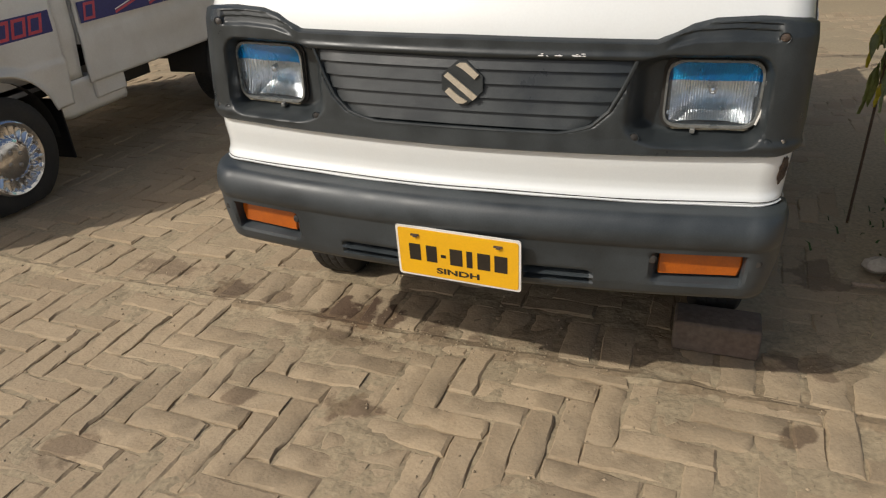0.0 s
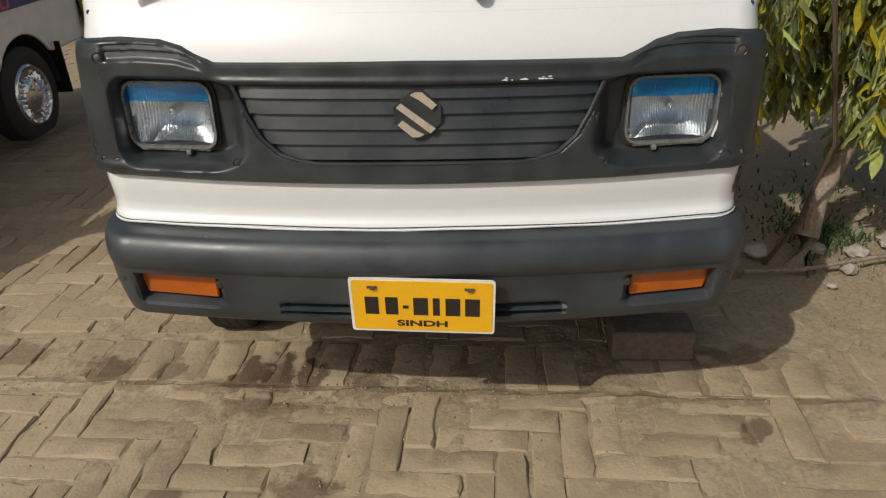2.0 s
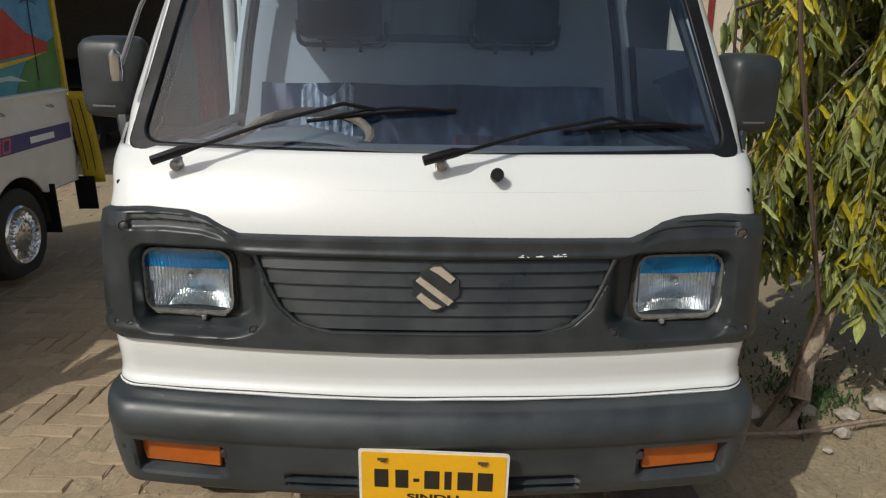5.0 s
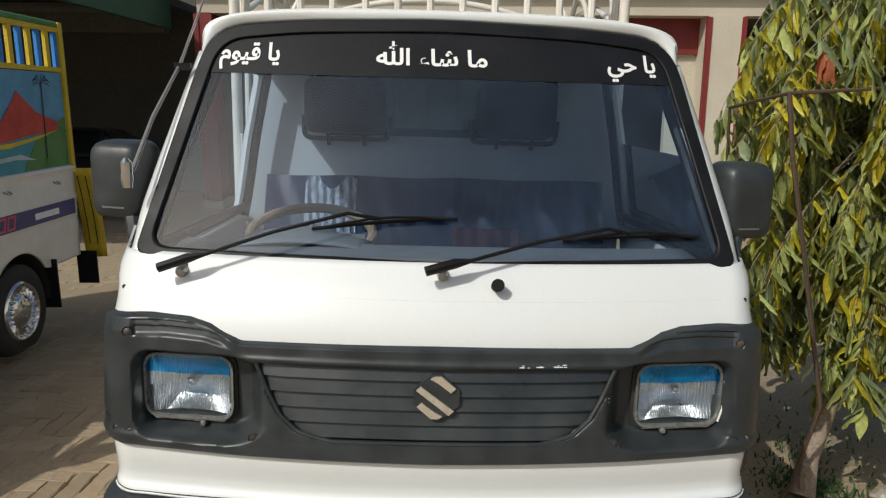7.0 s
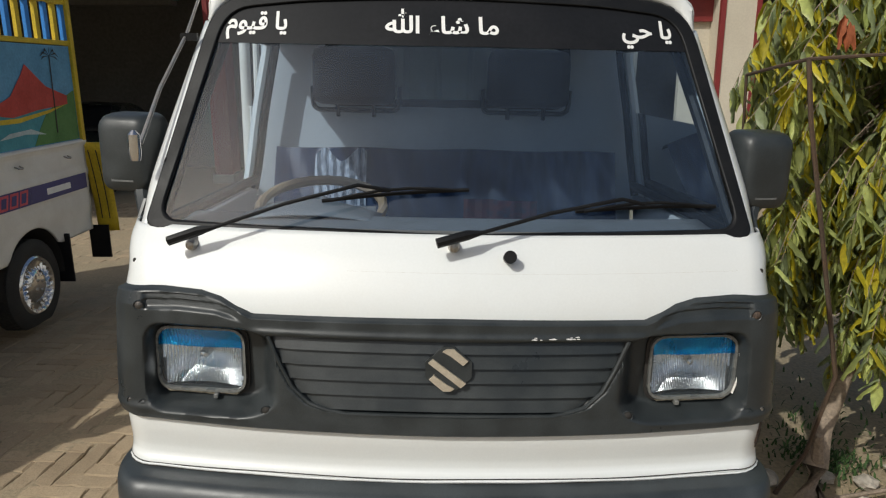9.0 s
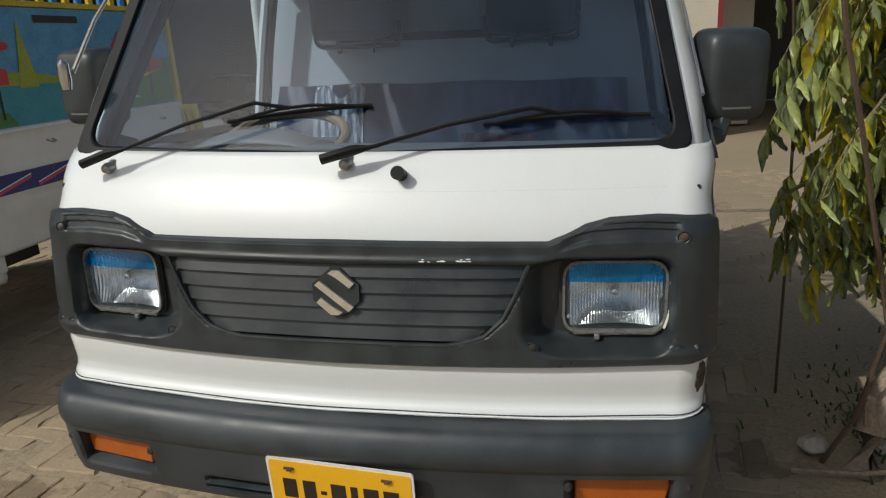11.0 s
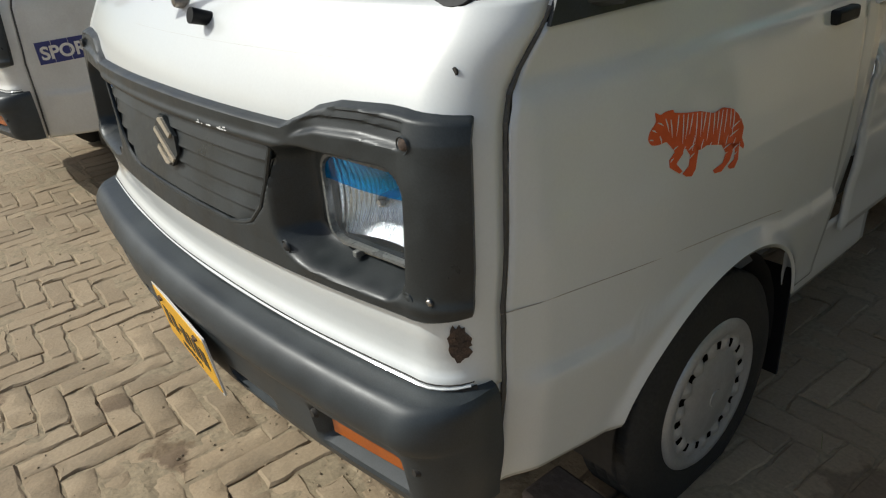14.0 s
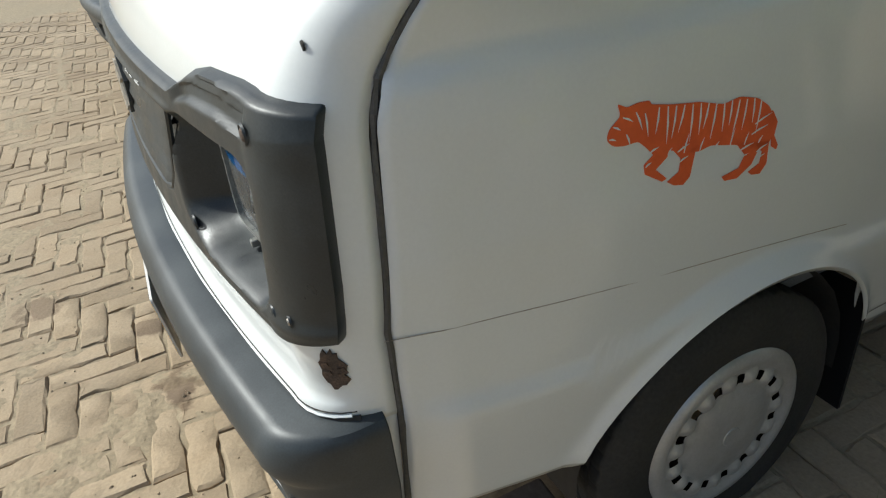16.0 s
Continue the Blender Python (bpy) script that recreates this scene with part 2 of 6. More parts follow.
# ---- mesh tools ----
def mesh_of(bm, name, mat, smooth=True):
    bmesh.ops.recalc_face_normals(bm, faces=bm.faces[:])
    me = bpy.data.meshes.new(name)
    bm.to_mesh(me)
    bm.free()
    for mt in (mat if isinstance(mat, (list, tuple)) else [mat]):
        me.materials.append(mt)
    if smooth:
        me.shade_smooth()
        me.set_sharp_from_angle(angle=radians(38))
    return me


def part(name, bm, mat, parent=None, label="", smooth=True, thick=0.0, bevel=0.0, at=None):
    ob = new(name, mesh_of(bm, name, mat, smooth))
    if parent is not None:
        ob.parent = parent
    if at is not None:
        ob.matrix_basis = at
    if thick:
        s = ob.modifiers.new("thickness", "SOLIDIFY")
        s.thickness, s.offset = thick, 0
    if bevel:
        b = ob.modifiers.new("bevel", "BEVEL")
        b.width, b.segments, b.limit_method = bevel, 2, "ANGLE"
    if label:
        ob["label"] = label
    return ob


def face_out(ob, way):
    """Turns an open pane's front to the side given."""
    if sum((f.normal.dot(Vector(way)) for f in ob.data.polygons)) < 0:
        ob.data.flip_normals()
    return ob


def thing(name, label, category, group="", at=None, kind=""):
    ob = new(name)
    ob.empty_display_size = 0.1
    if at is not None:
        ob.matrix_basis = at
    return tagged(ob, label, category, group, kind)


def box(bm, x0, x1, y0, y1, z0, z1):
    v = [bm.verts.new((x, y, z)) for x in (x0, x1) for y in (y0, y1) for z in (z0, z1)]
    for f in ((0, 1, 3, 2), (4, 6, 7, 5), (0, 4, 5, 1), (2, 3, 7, 6), (0, 2, 6, 4), (1, 5, 7, 3)):
        bm.faces.new([v[i] for i in f])
    return bm


def boxes(*rows):
    bm = bmesh.new()
    for r in rows:
        box(bm, *r)
    return bm


def grid(fn, us, vs, bm=None, close_u=False):
    bm = bm or bmesh.new()
    rows = [[bm.verts.new(fn(u, v)) for v in vs] for u in us]
    n = len(rows)
    for i in range(n if close_u else n - 1):
        for j in range(len(vs) - 1):
            q = (rows[i][j], rows[(i + 1) % n][j], rows[(i + 1) % n][j + 1], rows[i][j + 1])
            try:
                bm.faces.new(q)
            except ValueError:
                pass
    return bm


def span(a, b, n):
    return [a + (b - a) * i / (n - 1) for i in range(n)]


def curve_at(table, t):
    """Smooth reading of a short table of (t, value)."""
    if t <= table[0][0]:
        return table[0][1]
    for (a, va), (b, vb) in zip(table, table[1:]):
        if t <= b:
            k = (t - a) / (b - a)
            return va + (vb - va) * k
    return table[-1][1]


def tube(points, r, bm=None, sides=8, closed=False, caps=True):
    """A round bar along points."""
    bm = bm or bmesh.new()
    pts = [Vector(p) for p in points]
    n = len(pts)
    rings, up = [], Vector((0.13, 0.31, 0.94)).normalized()
    for i, p in enumerate(pts):
        a = pts[(i - 1) % n] if closed or i else p
        b = pts[(i + 1) % n] if closed or i < n - 1 else p
        d = (b - a).normalized()
        s = d.cross(up)
        if s.length < 0.05:
            s = d.cross(Vector((1, 0, 0)))
        s.normalize()
        w = s.cross(d)
        rr = r(i / max(1, n - 1)) if callable(r) else r
        rings.append([bm.verts.new(p + (s * math.cos(k) + w * math.sin(k)) * rr) for k in (2 * math.pi * j / sides for j in range(sides))])
    for i in range(n if closed else n - 1):
        A, B = rings[i], rings[(i + 1) % n]
        for j in range(sides):
            bm.faces.new((A[j], A[(j + 1) % sides], B[(j + 1) % sides], B[j]))
    if caps and not closed:
        bm.faces.new(rings[0]), bm.faces.new(list(reversed(rings[-1])))
    return bm


def rounded(points, radius, steps=5, closed=False):
    """A polyline with its corners rounded."""
    pts, out = [Vector(p) for p in points], []
    n = len(pts)
    for i, p in enumerate(pts):
        if not closed and i in (0, n - 1):
            out.append(p)
            continue
        a, b = pts[i - 1] - p, pts[(i + 1) % n] - p
        r = min(radius, a.length * 0.49, b.length * 0.49)
        a, b = p + a.normalized() * r, p + b.normalized() * r
        for k in range(steps + 1):
            t = k / steps
            out.append(a * (1 - t) ** 2 + p * 2 * t * (1 - t) + b * t * t)
    return out


def lathe(profile, axis="x", steps=36, bm=None, centre=(0, 0, 0)):
    """Turns (radius, along) round an axis."""
    bm = bm or bmesh.new()
    c = Vector(centre)

    def put(k, q):
        r, a = q
        s, t = r * math.cos(k), r * math.sin(k)
        return c + Vector({"x": (a, s, t), "y": (s, a, t), "z": (s, t, a)}[axis])
    return grid(put, [2 * math.pi * i / steps for i in range(steps)], profile, bm, True)


def plate(outline, place, depth, bm=None):
    """A flat outline of (u, v) as a slab: place(u, v, w) gives the point, w from 0 to depth."""
    bm = bm or bmesh.new()
    a = [bm.verts.new(place(u, v, 0)) for u, v in outline]
    b = [bm.verts.new(place(u, v, depth)) for u, v in outline]
    n = len(a)
    fa, fb = bm.faces.new(a), bm.faces.new(list(reversed(b)))
    fa.normal_update()
    fb.normal_update()
    for i in range(n):
        bm.faces.new((a[i], b[i], b[(i + 1) % n], a[(i + 1) % n]))
    bmesh.ops.triangulate(bm, faces=[fa, fb])
    return bm


def round_rect(u0, u1, v0, v1, r, steps=5):
    return [(p.x, p.y) for p in rounded([(u0, v0, 0), (u1, v0, 0), (u1, v1, 0), (u0, v1, 0)], r, steps, True)]


def ring_between(outer, inner, place, depth, bm=None):
    """A frame between two outlines with the same number of points."""
    bm = bm or bmesh.new()
    L = [[bm.verts.new(place(u, v, w)) for u, v in o] for o, w in ((outer, 0), (outer, depth), (inner, depth), (inner, 0))]
    n = len(outer)
    for a, b in zip(L, L[1:] + L[:1]):
        for i in range(n):
            bm.faces.new((a[i], a[(i + 1) % n], b[(i + 1) % n], b[i]))
    return bm


def lettering(text, height, place, depth=0.001, bold=0.0):
    """Built-in lettering as a mesh; place(u, v, w) lays it out, u centred."""
    c = bpy.data.curves.new("lettering", "FONT")
    c.body, c.size, c.align_x, c.extrude, c.offset = text, height, "CENTER", depth, bold
    o = bpy.data.objects.new("lettering", c)
    me = bpy.data.meshes.new_from_object(o)
    bm = bmesh.new()
    bm.from_mesh(me)
    bpy.data.objects.remove(o)
    bpy.data.curves.remove(c)
    bpy.data.meshes.remove(me)
    for v in bm.verts:
        v.co = place(*v.co)
    return bm

# ---- the small pickup: shapes shared by both trucks ----
SIDE_W = [(0.38, 0.668), (0.50, 0.684), (0.58, 0.694), (0.66, 0.697), (0.78, 0.702), (0.93, 0.697), (0.99, 0.690), (1.04, 0.682), (1.10, 0.668), (1.30, 0.630), (1.50, 0.588), (1.56, 0.57)]
NOSE_Y = [(0.36, 0.02), (0.58, 0.004), (0.600, -0.006), (0.607, -0.011), (0.614, -0.009), (0.622, 0.000), (0.640, 0.003), (0.69, -0.003), (0.74, 0.004), (0.94, 0.016), (0.98, 0.030), (1.03, 0.060), (1.08, 0.102), (1.12, 0.128)]
NOSE_C = [(0.36, 0.14), (0.75, 0.143), (0.94, 0.160), (1.08, 0.17), (1.6, 0.12)]


def smooth(a, b, t):
    t = min(1, max(0, (t - a) / (b - a)))
    return t * t * (3 - 2 * t)


def nose_w(z):
    """Half width of the nose at the door seam; the cab narrows a little towards it."""
    return curve_at(SIDE_W, z) - 0.023 * smooth(1.07, 0.98, z)


def nose(s, z, out=0.0):
    """The nose panel: s from -1 (door seam) to 1, at height z, moved out by so many metres."""
    w, r = nose_w(z), 0.075
    yc, c, k = curve_at(NOSE_Y, z), curve_at(NOSE_C, z), abs(s)
    if z < 0.70:         # the pressed lip fades out at the door seam
        yc += (0.001 - yc) * smooth(0.90, 0.985, k)
    xf = w - r
    if k <= 0.75:
        x, y = k / 0.75 * xf, yc + c * (k / 0.75 * xf) ** 2
        return Vector((math.copysign(x, s) if s else 0.0, y - out, z))
    a = (k - 0.75) / 0.25 * math.pi / 2
    x, y = xf + (r + out) * math.sin(a), yc + c * xf * xf + 0.085 - (0.085 + out) * math.cos(a)
    return Vector((math.copysign(x, s), y, z))


def s_of(x, z):
    """The nose's s for a place across, on the front."""
    return x / (nose_w(z) - 0.075) * 0.75


def ws_y(x, z):
    """The windscreen's surface."""
    return 0.125 + (z - 1.08) * 0.64 + 0.13 * x * x


def on_nose(x, z, out):
    p = nose(s_of(x, z), z)
    return Vector((x, p.y - out, z))


def round_nose(x, z, out=0.0):
    """A place on the nose at x across, also on the rounded corner."""
    xf = nose_w(z) - 0.075
    if x <= xf:
        return on_nose(x, z, out)
    return nose(0.75 + 0.25 * math.asin(min(1.0, (x - xf) / (0.075 + out))) / (math.pi / 2), z, out)


def trim_top(x):
    return curve_at([(0, 0.940), (0.355, 0.937), (0.385, 0.950), (0.415, 0.966), (0.455, 0.976), (0.53, 0.979), (0.62, 0.974), (0.70, 0.968)], abs(x))


def trim_low(x):
    return curve_at([(0, 0.698), (0.43, 0.701), (0.60, 0.704), (0.64, 0.708), (0.70, 0.715)], abs(x))


def grille_edge(z):
    """Half width of the grille's opening at height z."""
    return curve_at([(0.744, 0.0), (0.746, 0.20), (0.752, 0.235), (0.762, 0.268), (0.795, 0.303), (0.84, 0.326), (0.893, 0.348), (0.896, 0.349)], z)


def trim_depth(x, z, y):
    """Relief of the black nose trim: proud edges, the lamp pockets, the grille's sunk field, moulded grooves."""
    d = 0.016
    ax = abs(x)
    aside, above = max((ax - 0.565) / 0.040, (0.420 - ax) / 0.085, 0.0), max((z - 0.868) / 0.040, (0.775 - z) / 0.050, 0.0)
    pocket = 1 - smooth(0.52, 1.05, math.hypot(aside, above))
    g = grille_edge(z)
    inside = smooth(-0.010, 0.004, g - ax) * smooth(0.742, 0.749, z) * (1 - smooth(0.893, 0.898, z))
    d -= 0.015 * inside
    d += 0.004 * math.exp(-((z - 0.905) / 0.006) ** 2) * (1 - smooth(0.36, 0.40, ax))
    below = trim_top(ax) - z         # stepped brow over the lamp
    d -= (0.0045 * smooth(0.010, 0.013, below) + 0.0040 * smooth(0.022, 0.025, below) - 0.0085 * smooth(0.036, 0.044, below)) * smooth(0.395, 0.43, ax) * (1 - smooth(0.598, 0.606, ax))
    d += 0.004 * math.exp(-((z - 0.732) / 0.010) ** 2) * smooth(0.38, 0.43, ax)
    return d * (1 - pocket) + pocket * (y - 0.084 - 0.10 * (ax - 0.50))


BUMPER_PROFILE = [(-0.030, 0.597), (-0.002, 0.599), (0.026, 0.596), (0.044, 0.593), (0.055, 0.584), (0.063, 0.571), (0.0675, 0.556), (0.067, 0.541), (0.062, 0.529), (0.056, 0.521),
                  (0.053, 0.500), (0.051, 0.475), (0.048, 0.450), (0.044, 0.425), (0.036, 0.402), (0.022, 0.389), (-0.01, 0.384), (-0.05, 0.386)]


def bumper_at(s, out, z):
    """The bumper: s from -1 to 1 round it, moved out from its base line, at height z; its ends are flat cheeks up to the door."""
    k, r = abs(s), 0.050
    xf = 0.606
    side = 0.686 - 0.45 * max(0.0, 0.060 - out) * smooth(0.545, 0.60, z) - 0.016 * smooth(0.50, 0.38, z)
    y0 = -0.008 + 0.14 * xf * xf + r
    if k < 0.7:
        x = k / 0.7 * xf
        return Vector((math.copysign(x, s) if s else 0.0, -0.008 + 0.14 * x * x - out, z))
    if k < 0.9:
        a = (k - 0.7) / 0.2 * math.pi / 2
        return Vector((math.copysign(xf + (side - xf) * math.sin(a), s), y0 - (r + out) * math.cos(a), z))
    return Vector((math.copysign(side, s), y0 + (k - 0.9) / 0.1 * (0.119 - y0), z))


def s_bumper(x):
    """The bumper's s for a place across."""
    return x / 0.606 * 0.7 if x < 0.606 else 0.7 + 0.2 * math.asin((x - 0.606) / 0.080) / (math.pi / 2)


def arch_low(y, yc=0.702, zc=0.253, r=0.321, sill=0.353):
    """The lower edge of the side, with the wheel's arch."""
    base = sill + 0.018 * smooth(0.38, 0.14, y)
    d = r * r - (y - yc) ** 2
    return max(base, zc + math.sqrt(d)) if d > 0 else base


DOOR_END = 1.120


def door_front(z):
    return nose(1.0, z).y + 0.007 if z < 1.06 else 0.245 + (z - 1.06) * 0.72


def shoulder(y, z):
    """The pressed line under the window: the door stands a little further out below it."""
    return 0.009 * smooth(0.989, 0.968, z) * smooth(0.135, 0.22, y)


def door_skin(sx):
    """One door's outer panel, up to the window's lower edge."""
    def at(u, v):
        y0 = door_front(0.7)
        y = y0 + (DOOR_END - y0) * u
        lo = arch_low(y)
        hi = 1.054
        z = lo + (hi - lo) * v
        yy = y + (door_front(z) - y0) * (1 - u)
        w = curve_at(SIDE_W, z) + 0.002
        w -= 0.023 * smooth(1.07, 0.98, z) * smooth(0.50, 0.14, yy)
        w += shoulder(yy, z)
        low_line = curve_at([(0.14, 0.580), (0.30, 0.560), (0.40, 0.556), (0.48, 0.566), (0.60, 0.602), (0.70, 0.612), (0.80, 0.598), (0.88, 0.572), (1.12, 0.565)], yy)
        w += 0.012 * smooth(low_line + 0.014, low_line - 0.014, z) * smooth(0.135, 0.22, yy)
        rr = math.hypot(yy - 0.700, z - 0.253)
        w += 0.013 * math.exp(-((rr - 0.323) / 0.016) ** 2) * smooth(0.25, 0.40, z)
        w -= 0.012 * (1 - smooth(0.0, 0.02, v)) * 0.4
        return (sx * w, yy, z)
    us = span(0, 1, 70)
    return grid(at, us, span(0, 1, 64))


def door_x(y, z):
    """How far the door's skin stands from the middle."""
    return curve_at(SIDE_W, z) + 0.002 - 0.023 * smooth(1.07, 0.98, z) * smooth(0.50, 0.14, y) + shoulder(y, z)


def cab_cross(k, y):
    """Roof cross-section: k from -1 to 1 across."""
    rise = 0.030 * smooth(0.40, 0.95, y) - 0.01 * smooth(0.9, 1.25, y)
    a = k * math.pi / 2
    x = (0.562 + 0.026 * smooth(0.45, 0.75, y)) * math.copysign(abs(math.sin(a)) ** 0.72, k) if k else 0.0
    z = 1.505 + (0.103 + rise) * abs(math.cos(a)) ** 0.42
    return Vector((x, y, z))


def ws_outline(grow, low=0.0):
    """The windscreen's outline as (x, z), from its lower left over the top; low widens the foot."""
    b, t, zb, zt = 0.604 + grow, 0.515 + grow, 1.092 - min(grow, 0.012) - low, 1.548 + grow
    pts = [(-b, zb, 0), (-t, zt - 0.02, 0), (-0.33, zt, 0), (0, zt + 0.010, 0), (0.33, zt, 0), (t, zt - 0.02, 0), (b, zb, 0), (0, zb - 0.012, 0)]
    out = []
    for k, p in enumerate(pts):
        r = 0.045 - max(grow, 0) * 0.6 if k in (0, 6) else 0.060 + max(grow, 0)
        out += rounded([pts[k - 1], p, pts[(k + 1) % 8]], r, 6)[1:-1]
    return [(p.x, p.y) for p in out]


def wheel_part(name, parent, at, sx, chrome):
    """A wheel lying along x, its outer face to sx."""
    w = new(name)
    w.parent, w.matrix_basis = parent, at
    cols = [(0.158, -0.055), (0.170, -0.070), (0.205, -0.0745), (0.240, -0.070), (0.256, -0.0585)] + [(0.262, -0.056 + 0.004 * i) for i in range(29)] + [(0.256, 0.0585), (0.240, 0.070), (0.205, 0.0745), (0.170, 0.070), (0.158, 0.055)]
    def tread(i, j):
        r, x = cols[j]
        if 0.26 < r:
            lane_ = int((x + 0.056) / 0.0281)
            cut = (int((x + 0.056) / 0.004 + 0.5) % 7 == 0) or ((i + 2 * (lane_ % 2)) % 5 == 0)
            r += -0.0015 if cut else 0.0015
        a = 2 * math.pi * i / 240
        return (x, r * math.cos(a), r * math.sin(a))
    bm = grid(tread, range(240), range(len(cols)), None, True)
    for v in bm.verts:       # the load flattens the tyre where it stands
        if v.co.z < -0.224:
            v.co.z = -0.224
    part("tyre", bm, TYRE, w, "dusty black tyre")
    f = sx
    part("rim", lathe([(0.06, f * 0.0), (0.150, f * 0.02), (0.158, f * 0.060), (0.166, f * 0.068)], "x", 40), DARK, w)
    if not chrome:
        n, steps = 15, 180
        radii = [0.0, 0.02, 0.05, 0.085, 0.097, 0.103, 0.108, 0.114, 0.120, 0.126, 0.131, 0.136, 0.142, 0.150, 0.160, 0.168, 0.172]
        high = [0.082, 0.082, 0.081, 0.077, 0.072, 0.070, 0.070, 0.070, 0.070, 0.069, 0.070, 0.072, 0.076, 0.078, 0.076, 0.070, 0.062]
        def cover(a, k):
            r = radii[k]
            lobe = 0.5 + 0.5 * math.cos(n * a)
            h = high[k] + 0.009 * lobe * smooth(0.098, 0.110, r) * (1 - smooth(0.124, 0.136, r))
            return (f * h, r * math.cos(a), r * math.sin(a))
        cap = grid(cover, [2 * math.pi * i / steps for i in range(steps)], range(len(radii)), None, True)
        def is_hole(fc):
            c = fc.calc_center_median()
            r, a = math.hypot(c.y, c.z), math.atan2(c.z, c.y)
            inner = (n * a / (2 * math.pi)) % 1.0
            return 0.109 < r < 0.125 and abs(inner - 0.5) < 0.19
        bmesh.ops.delete(cap, geom=[fc for fc in cap.faces if is_hole(fc)], context="FACES")
        bmesh.ops.remove_doubles(cap, verts=cap.verts[:], dist=0.0001)
        part("hubcap", cap, SILVER, w, "silver painted wheel cover with slots")
        hub = lathe([(0.0, f * 0.0835), (0.018, f * 0.0835), (0.021, f * 0.081)], "x", 24)
        part("centre_badge", hub, SILVER, w)
    else:
        radii = [0.0, 0.03, 0.06, 0.085, 0.092, 0.10, 0.11, 0.12, 0.13, 0.14, 0.146, 0.158, 0.170, 0.174]
        high = [0.088, 0.087, 0.083, 0.074, 0.067, 0.067, 0.067, 0.067, 0.067, 0.067, 0.075, 0.080, 0.072, 0.06]
        def cover(a, k):
            r = radii[k]
            swirl = 0.5 + 0.5 * math.cos(22 * (a - 3.2 * r))
            return (f * (high[k] - 0.016 * swirl * smooth(0.09, 0.098, r) * (1 - smooth(0.138, 0.145, r))), r * math.cos(a), r * math.sin(a))
        cap = grid(cover, [2 * math.pi * i / 176 for i in range(176)], range(len(radii)), None, True)
        bmesh.ops.remove_doubles(cap, verts=cap.verts[:], dist=0.0001)
        part("hubcap", cap, CHROME, w, "chrome swirl wheel cover")
        for i in range(4):
            a = 2 * math.pi * (i + 0.3) / 4
            part("wheel_bolt", lathe([(0.0, f * 0.094), (0.007, f * 0.094), (0.010, f * 0.090), (0.010, f * 0.08)], "x", 10, None, (0, 0.036 * math.cos(a), 0.036 * math.sin(a))), STEEL, w)
    return w


